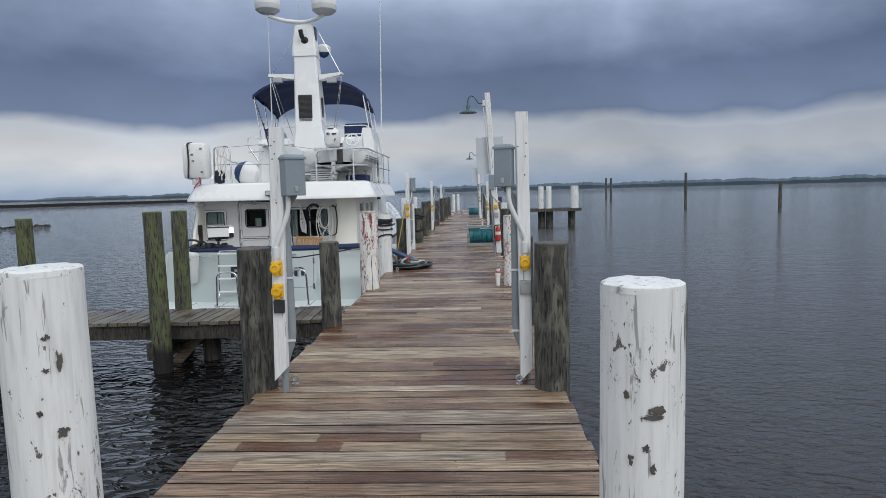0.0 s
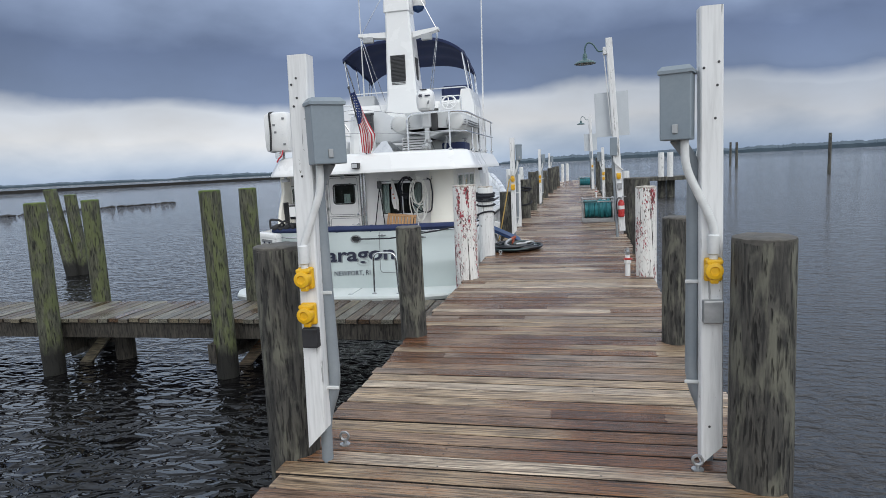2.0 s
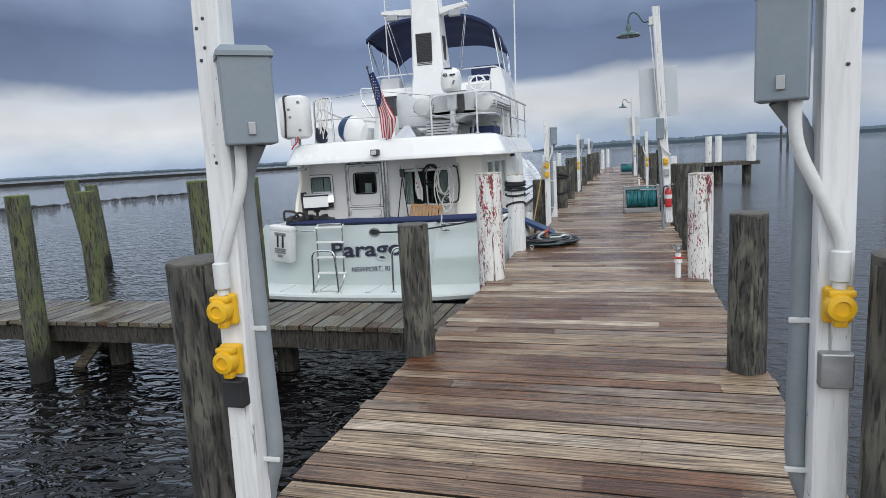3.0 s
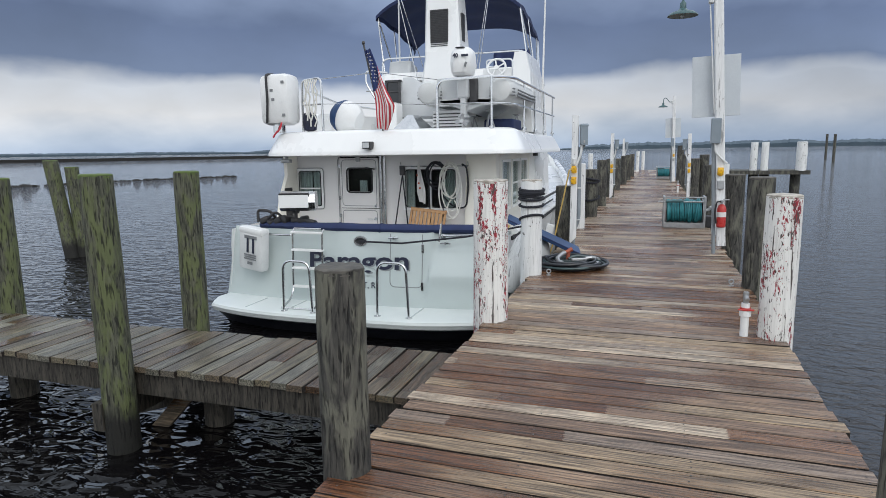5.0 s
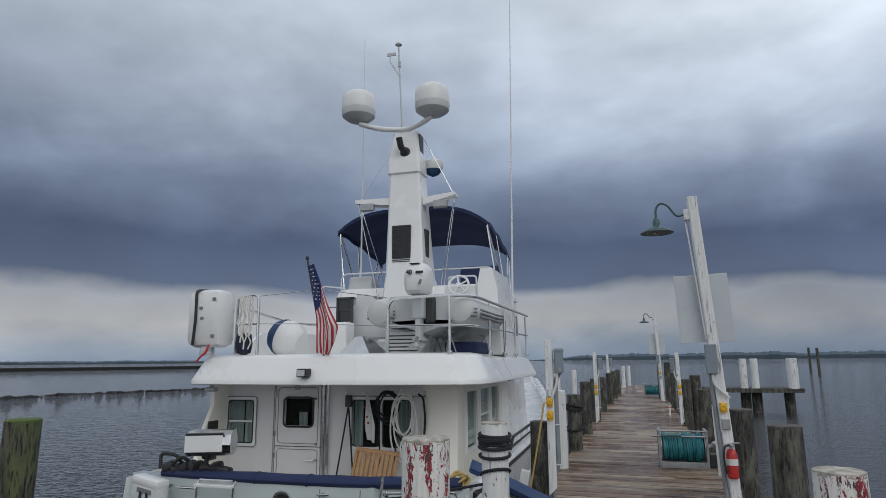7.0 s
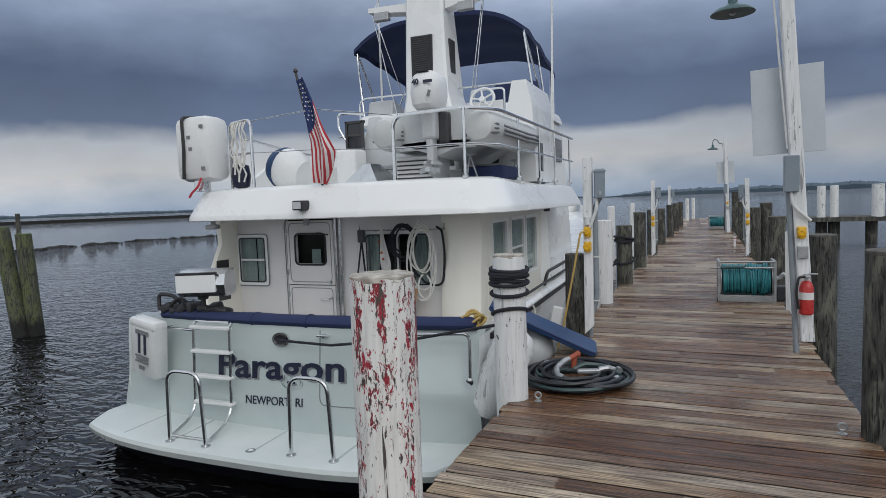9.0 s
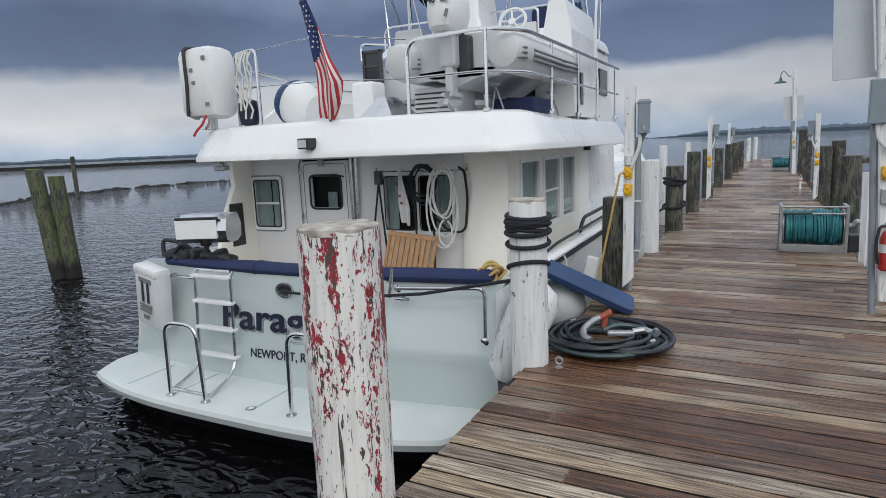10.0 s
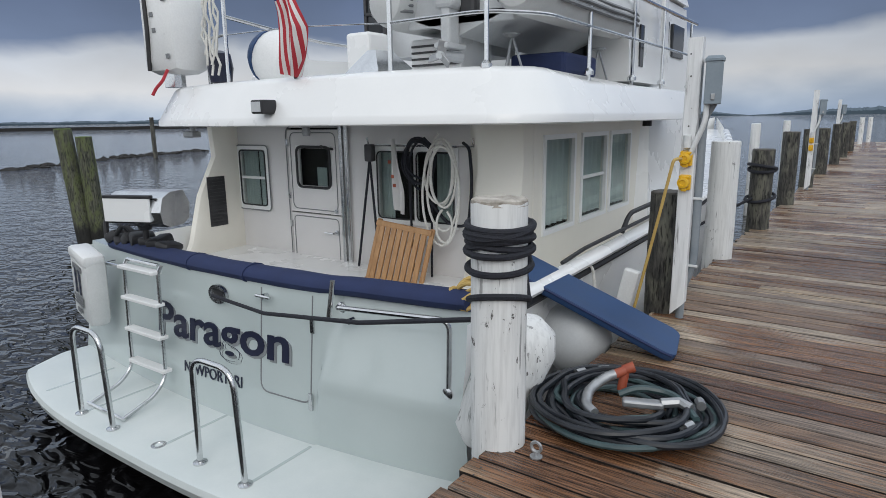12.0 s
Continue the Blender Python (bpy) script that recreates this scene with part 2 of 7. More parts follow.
def make_water():
    m, t, b = material("brown_river_water")
    v = coords(t, (1, 1, 1), world_space=True)
    av = t.nodes.new("ShaderNodeMapping")
    av.inputs["Rotation"].default_value = (0, 0, radians(25))
    av.inputs["Scale"].default_value = (1.0, 1.7, 1.0)
    t.links.new(v, av.inputs[0])
    n1 = noise_node(t, av.outputs[0], 5.5, 3.0, 0.55, 0.6)
    n2 = noise_node(t, av.outputs[0], 1.4, 2.0, 0.5, 0.3)
    n3 = noise_node(t, av.outputs[0], 16.0, 2.0, 0.5, 0.3)
    hgt = arith(t, "ADD", arith(t, "ADD", arith(t, "MULTIPLY", n1, 1.0), arith(t, "MULTIPLY", n2, 1.2)), arith(t, "MULTIPLY", n3, 0.12))
    # ruffled by the wind on the open side of the dock, calmer in its lee
    wx = t.nodes.new("ShaderNodeSeparateXYZ")
    t.links.new(v, wx.inputs[0])
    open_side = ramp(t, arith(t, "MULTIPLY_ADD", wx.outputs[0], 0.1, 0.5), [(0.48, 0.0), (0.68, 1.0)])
    lee = arith(t, "ADD", arith(t, "MULTIPLY", noise_node(t, av.outputs[0], 3.9, 1.6, 0.5, 0.8), 1.2), arith(t, "MULTIPLY", n2, 1.2))
    hgt = blend(t, open_side, lee, hgt)
    bump(t, b, hgt, 0.85, 0.09)
    # base colour: near black on the lee side, greyer on the open side
    open_tone = ramp(t, noise_node(t, v, 0.02, 3.0), [(0.3, (0.027, 0.026, 0.028)), (0.7, (0.038, 0.037, 0.040))])
    t.links.new(blend(t, open_side, (0.004, 0.0037, 0.0042), open_tone), b.inputs["Base Color"])
    b.inputs["Specular IOR Level"].default_value = 0.42
    b.inputs["Roughness"].default_value = 0.035
    b.inputs["IOR"].default_value = 1.33
    return m


def make_glass(name, tint=(0.75, 0.8, 0.8)):
    m, t, b = material(name)
    v = coords(t)
    b.inputs["Base Color"].default_value = (*tint, 1)
    b.inputs["Transmission Weight"].default_value = 1.0
    b.inputs["IOR"].default_value = 1.12
    t.links.new(ramp(t, noise_node(t, v, 3.0), [(0.3, 0.01), (0.8, 0.05)]), b.inputs["Roughness"])
    return m


M = {}
M["water"] = make_water()
M["plank"] = deck_wood("weathered_wet_plank", (0.150, 0.110, 0.085), (0.59, 0.50, 0.40), 0.518)
M["plank_grey"] = deck_wood("grey_mossy_plank", (0.042, 0.044, 0.034), (0.30, 0.288, 0.238), 0.56)
M["beam"] = pile_wood("dark_dock_beam", (0.022, 0.02, 0.017), (0.07, 0.062, 0.05))
M["pile"] = pile_wood("dark_grey_piling", (0.024, 0.024, 0.023), (0.088, 0.084, 0.074), (0.158, 0.156, 0.124), 0.54)
M["pile_algae"] = pile_wood("piling_with_green_algae", (0.033, 0.036, 0.025), (0.115, 0.118, 0.082), (0.122, 0.142, 0.060), 0.52)
M["endgrain"] = plain("piling_end_grain", (0.05, 0.047, 0.042), (0.13, 0.12, 0.105), 18, (0.6, 0.9), relief=0.5)
M["algae_top"] = plain("mossy_piling_end", (0.06, 0.10, 0.02), (0.13, 0.17, 0.05), 18, (0.7, 0.9), relief=0.5)
# near-black wood: the shade of the plank joints put into the colour
M["plank_edge"] = pile_wood("plank_joint_shade", (0.012, 0.009, 0.007), (0.03, 0.022, 0.017))
M["white_pile"] = peeling("white_painted_piling", (0.76, 0.77, 0.765), (0.12, 0.115, 0.11), 0.607, fine=24)
M["red_white_pile"] = flaking_red("white_over_red_flaking_paint")
M["worn_top"] = plain("weathered_paint_and_end_grain", (0.20, 0.175, 0.14), (0.62, 0.58, 0.52), 16, (0.6, 0.9), relief=0.6)
M["white_wood"] = peeling("white_painted_timber", (0.76, 0.77, 0.775), (0.16, 0.15, 0.13), 0.628, fine=22)
M["grey_box"] = plain("grey_painted_steel", (0.20, 0.245, 0.285), (0.24, 0.285, 0.325), 4, (0.35, 0.5), relief=0.03)
M["grey_pipe"] = plain("grey_plastic_conduit", (0.22, 0.255, 0.285), (0.28, 0.31, 0.335), 5, (0.4, 0.6), relief=0.03)
M["white_pipe"] = plain("white_painted_conduit", (0.60, 0.62, 0.62), (0.74, 0.75, 0.75), 9, (0.4, 0.6), relief=0.08)
M["yellow"] = plain("yellow_plastic", (0.72, 0.40, 0.012), (0.80, 0.47, 0.02), 6, (0.3, 0.45), relief=0.03)
M["yellow_line"] = plain("yellow_shore_cable", (0.46, 0.31, 0.09), (0.55, 0.38, 0.12), 8, (0.45, 0.6), relief=0.04)
M["black"] = plain("black_rubber", (0.012, 0.012, 0.014), (0.03, 0.03, 0.034), 9, (0.4, 0.65), relief=0.1)
M["rope_black"] = plain("black_rope", (0.008, 0.009, 0.014), (0.022, 0.024, 0.034), 40, (0.7, 0.9), relief=0.6, grain=160)
M["rope_white"] = plain("white_rope", (0.62, 0.61, 0.57), (0.78, 0.77, 0.73), 40, (0.7, 0.9), relief=0.5, grain=160)
M["gelcoat"] = plain("white_gelcoat", (0.80, 0.81, 0.81), (0.86, 0.865, 0.86), 1.2, (0.22, 0.34), relief=0.012, coat=0.3, speck=0.05)
M["transom"] = plain("pale_green_grey_gelcoat", (0.48, 0.545, 0.545), (0.54, 0.605, 0.60), 1.0, (0.16, 0.28), relief=0.012, coat=0.5, speck=0.05)
M["platform"] = plain("pale_platform_gelcoat", (0.62, 0.675, 0.67), (0.70, 0.745, 0.735), 2.5, (0.3, 0.5), relief=0.02, speck=0.08)
M["cream"] = plain("cream_gelcoat", (0.76, 0.735, 0.655), (0.83, 0.80, 0.725), 1.0, (0.25, 0.4), relief=0.012, coat=0.3, speck=0.05)
M["aft_white"] = plain("off_white_cabin_gelcoat", (0.66, 0.645, 0.64), (0.72, 0.705, 0.70), 1.4, (0.3, 0.45), relief=0.012, coat=0.2, speck=0.05)
M["hull_black"] = plain("black_bottom_paint", (0.008, 0.009, 0.014), (0.018, 0.02, 0.028), 3, (0.25, 0.5), relief=0.05)
M["navy"] = plain("navy_canvas", (0.012, 0.022, 0.075), (0.022, 0.036, 0.105), 5, (0.75, 0.9), relief=0.25, grain=220)
M["blue_vinyl"] = plain("blue_covered_board", (0.016, 0.050, 0.135), (0.027, 0.070, 0.18), 3, (0.5, 0.65), relief=0.08)
M["steel"] = plain("polished_stainless", (0.62, 0.63, 0.64), (0.72, 0.73, 0.74), 9, (0.12, 0.25), 1.0, 0.02)
M["dark_window"] = plain("dark_tinted_glazing", (0.012, 0.014, 0.018), (0.02, 0.023, 0.028), 2, (0.04, 0.09), relief=0.0)
M["glass"] = make_glass("window_glass")
M["curtain"] = plain("grey_green_curtain", (0.40, 0.46, 0.445), (0.52, 0.575, 0.555), 6, (0.8, 0.95), relief=0.1, grain=140)
# near-black colour that stands in for the shade inside the cabin
M["dark_room"] = plain("unlit_room_shade", (0.02, 0.02, 0.02), (0.04, 0.038, 0.035), 3, (0.8, 0.9), relief=0.0)
M["teak"] = plain("oiled_teak_slats", (0.38, 0.20, 0.085), (0.52, 0.30, 0.14), 3, (0.4, 0.55), relief=0.1, stretch=(8, 8, 1))
M["hypalon"] = plain("grey_white_inflatable_fabric", (0.58, 0.60, 0.60), (0.68, 0.69, 0.69), 3, (0.45, 0.6), relief=0.05)
M["grey_stripe"] = plain("grey_rubbing_strake", (0.16, 0.17, 0.18), (0.22, 0.23, 0.24), 5, (0.5, 0.7), relief=0.05)
M["white_plastic"] = plain("white_plastic", (0.76, 0.77, 0.77), (0.83, 0.835, 0.83), 3, (0.25, 0.4), relief=0.02)
M["radome_grey"] = plain("pale_grey_plastic", (0.50, 0.52, 0.54), (0.58, 0.60, 0.61), 3, (0.4, 0.5), relief=0.02)
M["louvre"] = plain("dark_louvre_metal", (0.03, 0.03, 0.033), (0.06, 0.06, 0.064), 9, (0.4, 0.6), relief=0.05)
M["red"] = plain("red_enamel", (0.42, 0.022, 0.02), (0.50, 0.035, 0.03), 4, (0.2, 0.35), relief=0.02)
M["flag_red"] = plain("red_flag_cloth", (0.40, 0.03, 0.045), (0.48, 0.045, 0.06), 5, (0.8, 0.95), relief=0.1, grain=200)
M["flag_white"] = plain("white_flag_cloth", (0.66, 0.65, 0.64), (0.75, 0.74, 0.73), 5, (0.8, 0.95), relief=0.1, grain=200)
M["flag_blue"] = plain("blue_flag_cloth", (0.015, 0.03, 0.11), (0.025, 0.045, 0.15), 5, (0.8, 0.95), relief=0.1, grain=200)
M["teal_hose"] = plain("teal_garden_hose", (0.018, 0.15, 0.18), (0.04, 0.25, 0.28), 12, (0.35, 0.5), relief=0.1)
M["dark_hose"] = plain("dark_grey_green_hose", (0.007, 0.009, 0.013), (0.020, 0.024, 0.032), 7, (0.28, 0.45), relief=0.12)
M["galv"] = plain("galvanised_metal", (0.34, 0.35, 0.36), (0.48, 0.49, 0.50), 14, (0.35, 0.55), 0.8, 0.08)
M["orange"] = plain("worn_orange_plastic", (0.30, 0.06, 0.03), (0.40, 0.10, 0.05), 12, (0.45, 0.6), relief=0.1)
M["lamp_green"] = plain("faded_green_enamel", (0.035, 0.085, 0.095), (0.06, 0.125, 0.13), 7, (0.3, 0.5), relief=0.05)
M["sign_back"] = plain("bare_sign_metal", (0.50, 0.54, 0.58), (0.57, 0.61, 0.645), 3, (0.4, 0.55), 0.0, 0.03)
M["ink"] = plain("dark_lettering", (0.010, 0.013, 0.035), (0.018, 0.022, 0.05), 5, (0.3, 0.4), relief=0.0)
M["ink_shadow"] = plain("grey_lettering_shadow", (0.20, 0.22, 0.23), (0.26, 0.28, 0.29), 5, (0.3, 0.4), relief=0.0)
M["rock"] = plain("wet_dark_rock", (0.010, 0.010, 0.010), (0.03, 0.028, 0.026), 2, (0.8, 0.95), relief=0.6)
# distance haze is mixed into the base colour of the woods
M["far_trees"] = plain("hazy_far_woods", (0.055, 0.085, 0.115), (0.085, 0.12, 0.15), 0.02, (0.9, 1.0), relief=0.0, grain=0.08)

# ---- building tools ----


def base_of(ob):
    while ob.parent:
        ob = ob.parent
    return ob.location


def mesh_of(name, bm, mats, smooth=False):
    me = bpy.data.meshes.new(name)
    bmesh.ops.recalc_face_normals(bm, faces=bm.faces)
    bm.to_mesh(me)
    bm.free()
    for mt in mats if isinstance(mats, (list, tuple)) else [mats]:
        me.materials.append(mt)
    if smooth:
        me.polygons.foreach_set("use_smooth", [True] * len(me.polygons))
        me.set_sharp_from_angle(angle=radians(38))
    return me


def thing(name, loc, label, category, group="", kind=""):
    ob = new(name)
    ob.empty_display_size = 0.1
    ob.location = loc
    return tagged(ob, label, category, group, kind)


def part(name, bm, mats, parent, label="", smooth=False):
    """One mesh under a thing or part; its bmesh is given in world coordinates."""
    bm.transform(Matrix.Translation(-Vector(base_of(parent))))
    ob = new(name, mesh_of(name, bm, mats, smooth))
    ob.parent = parent
    return tagged(ob, label)


def solid(name, bm, mats, label, category, group="", kind="", smooth=False, loc=(0, 0, 0)):
    """A thing or piece of setting that is one mesh; bmesh in world coordinates."""
    bm.transform(Matrix.Translation(-Vector(loc)))
    ob = new(name, mesh_of(name, bm, mats, smooth))
    ob.location = loc
    return tagged(ob, label, category, group, kind)


def box(bm, lo, hi, bevel=0.0, turn=None, index=0):
    c = [(a + b) / 2 for a, b in zip(lo, hi)]
    m = Matrix.Translation(c) @ (turn or Matrix.Identity(4)) @ Matrix.Diagonal([*(b - a for a, b in zip(lo, hi)), 1])
    vs = bmesh.ops.create_cube(bm, size=1.0, matrix=m)["verts"]
    fs = {f for v in vs for f in v.link_faces}
    for f in fs:
        f.material_index = index
    if bevel:
        es = {e for v in vs for e in v.link_edges}
        bmesh.ops.bevel(bm, geom=list(es), offset=bevel, segments=2, affect="EDGES", profile=0.5)
    return bm


def nb():
    return bmesh.new()


def ring(bm, centre, x_axis, y_axis, r, n, ry=None):
    return [bm.verts.new(centre + x_axis * (r * math.cos(2 * math.pi * i / n)) + y_axis * ((ry or r) * math.sin(2 * math.pi * i / n))) for i in range(n)]


def skin(bm, rings, cap=True, index=0, closed=True):
    for a, b in zip(rings, rings[1:]):
        n = len(a)
        for i in range(n if closed else n - 1):
            f = bm.faces.new((a[i], a[(i + 1) % n], b[(i + 1) % n], b[i]))
            f.material_index = index
    if cap:
        for r in (rings[0], rings[-1]):
            bm.faces.new(r).material_index = index
    return bm


def tube(bm, pts, r, n=8, cap=True, index=0):
    """A round pipe, rope or rail along points; r may be a list."""
    pts = [Vector(p) for p in pts]
    rings = []
    up = Vector((0.13, 0.21, 0.97))
    for i, p in enumerate(pts):
        d = (pts[min(i + 1, len(pts) - 1)] - pts[max(i - 1, 0)]).normalized()
        if abs(d.dot(up)) > 0.95:
            up = Vector((0.9, 0.3, 0.1))
        a = d.cross(up).normalized()
        c = d.cross(a)
        up = -c if c.dot(up) < 0 else c
        rr = r[i] if isinstance(r, (list, tuple)) else r
        a = d.cross(up).normalized()
        rings.append(ring(bm, p, a, up, rr, n))
    return skin(bm, rings, cap, index)


def bend(points, radius=0.1, steps=5):
    """Points of a path with its corners rounded."""
    pts = [Vector(p) for p in points]
    out = [pts[0]]
    for a, b, c in zip(pts, pts[1:], pts[2:]):
        r = min(radius, (a - b).length * 0.49, (c - b).length * 0.49)
        p, q = b + (a - b).normalized() * r, b + (c - b).normalized() * r
        for i in range(steps + 1):
            s = i / steps
            out.append(p * (1 - s) ** 2 + b * 2 * s * (1 - s) + q * s * s)
    return out + [pts[-1]]


def lathe(bm, centre, profile, n=24, axis=(0, 0, 1), index=0, cap=True):
    ax = Vector(axis).normalized()
    a = ax.orthogonal().normalized()
    c = ax.cross(a)
    return skin(bm, [ring(bm, Vector(centre) + ax * h, a, c, max(r, 0.0005), n) for r, h in profile], cap, index)


def plate(bm, outline, z0, z1, index=0):
    """An upright prism over an outline in plan."""
    lo = [bm.verts.new((x, y, z0)) for x, y in outline]
    hi = [bm.verts.new((x, y, z1)) for x, y in outline]
    return skin(bm, [lo, hi], True, index)


def holed_wall(bm, origin, u_axis, v_axis, us, vs, holes, thick, index=0):
    """A wall in the plane of u and v, of some thickness along their normal, cut through by holes (u0, v0, u1, v1)."""
    o, ua, va = Vector(origin), Vector(u_axis), Vector(v_axis)
    n = ua.cross(va).normalized() * thick
    ug = sorted({*us, *(h[0] for h in holes), *(h[2] for h in holes)})
    vg = sorted({*vs, *(h[1] for h in holes), *(h[3] for h in holes)})
    solid_cell = {}
    for i, (a, b) in enumerate(zip(ug, ug[1:])):
        for j, (c, d) in enumerate(zip(vg, vg[1:])):
            um, vm = (a + b) / 2, (c + d) / 2
            solid_cell[i, j] = not any(h[0] < um < h[2] and h[1] < vm < h[3] for h in holes)
    cache = {}

    def vert(i, j, k):
        if (i, j, k) not in cache:
            cache[i, j, k] = bm.verts.new(o + ua * ug[i] + va * vg[j] + n * k)
        return cache[i, j, k]

    for (i, j), yes in solid_cell.items():
        if not yes:
            continue
        for k in (0, 1):
            bm.faces.new([vert(i, j, k), vert(i + 1, j, k), vert(i + 1, j + 1, k), vert(i, j + 1, k)])
        for (di, dj), ((p, q), (r, s)) in {(-1, 0): ((i, j), (i, j + 1)), (1, 0): ((i + 1, j), (i + 1, j + 1)), (0, -1): ((i, j), (i + 1, j)), (0, 1): ((i, j + 1), (i + 1, j + 1))}.items():
            if not solid_cell.get((i + di, j + dj), False):
                bm.faces.new([vert(p, q, 0), vert(r, s, 0), vert(r, s, 1), vert(p, q, 1)])
    return bm


def dock_mid(y):
    return -0.10 + 0.023 * y


HALF = 1.22
DOCK_TURN = -math.degrees(math.atan(0.023))

# ---- the setting: river, far shores, dock ----
bm = nb()
steps = [-4500, -1500, -500, -150, -40, 0, 40, 150, 500, 1500, 4500]
grid = {(i, j): bm.verts.new((x, y, WATER)) for i, x in enumerate(steps) for j, y in enumerate(steps)}
for i in range(len(steps) - 1):
    for j in range(len(steps) - 1):
        bm.faces.new((grid[i, j], grid[i + 1, j], grid[i + 1, j + 1], grid[i, j + 1]))
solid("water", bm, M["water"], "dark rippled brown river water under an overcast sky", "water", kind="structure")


def far_shore(label, az0, az1, dist, high, seed):
    """A low wooded shore, az degrees to the right of straight ahead."""
    rnd = random.Random(seed)
    b = nb()
    n = int((az1 - az0) * 12)
    rows = []
    for i in range(n + 1):
        s = i / n
        a = radians(az0 + (az1 - az0) * s)
        edge = min(1.0, min(s, 1 - s) * 9 + 0.12)
        lump = 0.62 + 0.28 * noise.noise((a * 22, seed, 0)) + 0.12 * noise.noise((a * 120, seed, 3)) + 0.1 * rnd.random()
        z = WATER + high * edge * max(0.15, lump)
        rows.append([b.verts.new((d * math.sin(a), d * math.cos(a), zz)) for d, zz in ((dist, WATER - 0.2), (dist, WATER + 0.2 + 0.55 * (z - WATER)), (dist + 40, z), (dist + 160, WATER + (z - WATER) * 0.9), (dist + 170, WATER - 0.2))])
    skin(b, rows, False, closed=False)
    return solid("far_shore", b, M["far_trees"], label, "shore", kind="stuff", smooth=True)


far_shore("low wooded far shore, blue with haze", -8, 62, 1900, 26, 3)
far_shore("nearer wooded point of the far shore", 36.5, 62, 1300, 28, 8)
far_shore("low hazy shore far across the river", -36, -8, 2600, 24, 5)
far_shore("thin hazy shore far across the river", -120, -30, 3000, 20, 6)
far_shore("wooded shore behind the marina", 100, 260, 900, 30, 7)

# rocky breakwater and a long low pier on the left
rnd = random.Random(12)
bm = nb()
line = [(-37.5, 24), (-43, 32), (-47, 42), (-46.5, 50), (-41, 60)]
for (x0, y0), (x1, y1) in zip(line, line[1:]):
    L = math.hypot(x1 - x0, y1 - y0)
    for i in range(int(L / 0.16)):
        s = rnd.random()
        if noise.noise((x0 + s * 9, y0 * 0.3, 1.0)) < -0.42:
            continue
        r = rnd.uniform(0.18, 0.46)
        vs = bmesh.ops.create_icosphere(bm, subdivisions=1, radius=r, matrix=Matrix.Translation((x0 + (x1 - x0) * s + rnd.uniform(-0.6, 0.6), y0 + (y1 - y0) * s + rnd.uniform(-0.6, 0.6), WATER - 0.05)) @ Matrix.Diagonal((1, 1, 0.55, 1)))["verts"]
        for v in vs:
            v.co += Vector((rnd.uniform(-1, 1), rnd.uniform(-1, 1), rnd.uniform(-1, 1))) * r * 0.22
solid("breakwater", bm, M["rock"], "broken line of dark wet rocks just above the water", "breakwater", kind="stuff")

bm = nb()
a, b2 = Vector((-330, 40, 0)), Vector((-118, 330, 0))
d = (b2 - a).normalized()
side = Vector((-d.y, d.x, 0))
for s0, z0, z1, w in ((0, WATER - 0.2, WATER + 1.25, 1.6),):
    skin(bm, [[bm.verts.new(p + side * x + Vector((0, 0, z))) for x, z in ((-w, z0), (w, z0), (w, z1), (-w, z1))] for p in (a, b2)])
for i in range(150):
    p = a + (b2 - a) * (i / 149)
    tube(bm, [p + Vector((0, 0, WATER - 0.5)), p + Vector((0, 0, WATER + 1.0 + 0.35 * rnd.random()))], 0.42, 6)
solid("long_pier", bm, M["rock"], "long dark timber pier low over the water, far off", "pier", kind="structure")

# ---- pilings ----


def piling(x, y, r, top, mats, label, group="", lean=(0.0, 0.0), bottom=-1.6, seed=1, cap=None, taper=0.92, category="piling"):
    """A rough round timber driven into the river bed; its cut top is a part."""
    b = nb()
    rd = random.Random(seed)
    n, k = 26, 12
    rings = []
    for j in range(k + 1):
        s = j / k
        z = bottom + (top - bottom) * s
        rr = r * (1.0 + (taper - 1.0) * s)
        row = []
        for i in range(n):
            a = 2 * math.pi * i / n
            q = rr * (1 + 0.045 * noise.noise((math.cos(a) * 2.2, math.sin(a) * 2.2 + seed * 3.1, z * 1.3)) + 0.02 * noise.noise((math.cos(a) * 7, math.sin(a) * 7, z * 3 + seed)))
            zz = z if j < k else z - 0.012 * rd.random()
            row.append(b.verts.new((x + lean[0] * (z / top if top else 0) + q * math.cos(a), y + lean[1] * (z / top if top else 0) + q * math.sin(a), zz)))
        rings.append(row)
    skin(b, rings, False)
    b.faces.new(rings[0])
    t = thing("piling", (x, y, bottom), label, category, group)
    part("shaft", b, mats, t, smooth=True)
    c = nb()
    rr = r * taper
    rows = []
    for q, dz in ((1.0, -0.02), (0.985, 0.004), (0.9, 0.010), (0.6, 0.012), (0.3, 0.010), (0.02, 0.011)):
        rows.append([c.verts.new((x + lean[0] + rr * q * (1 + 0.03 * noise.noise((math.cos(a) * 2.2, math.sin(a) * 2.2 + seed * 3.1, top * 1.3))) * math.cos(a), y + lean[1] + rr * q * math.sin(a), top + dz + 0.006 * noise.noise((q * math.cos(a) * 4, q * math.sin(a) * 4, seed)))) for a in [2 * math.pi * i / 26 for i in range(26)]])
    skin(c, rows, False)
    c.faces.new(rows[-1])
    part("cut_top", c, cap or M["endgrain"], t, smooth=True)
    return t


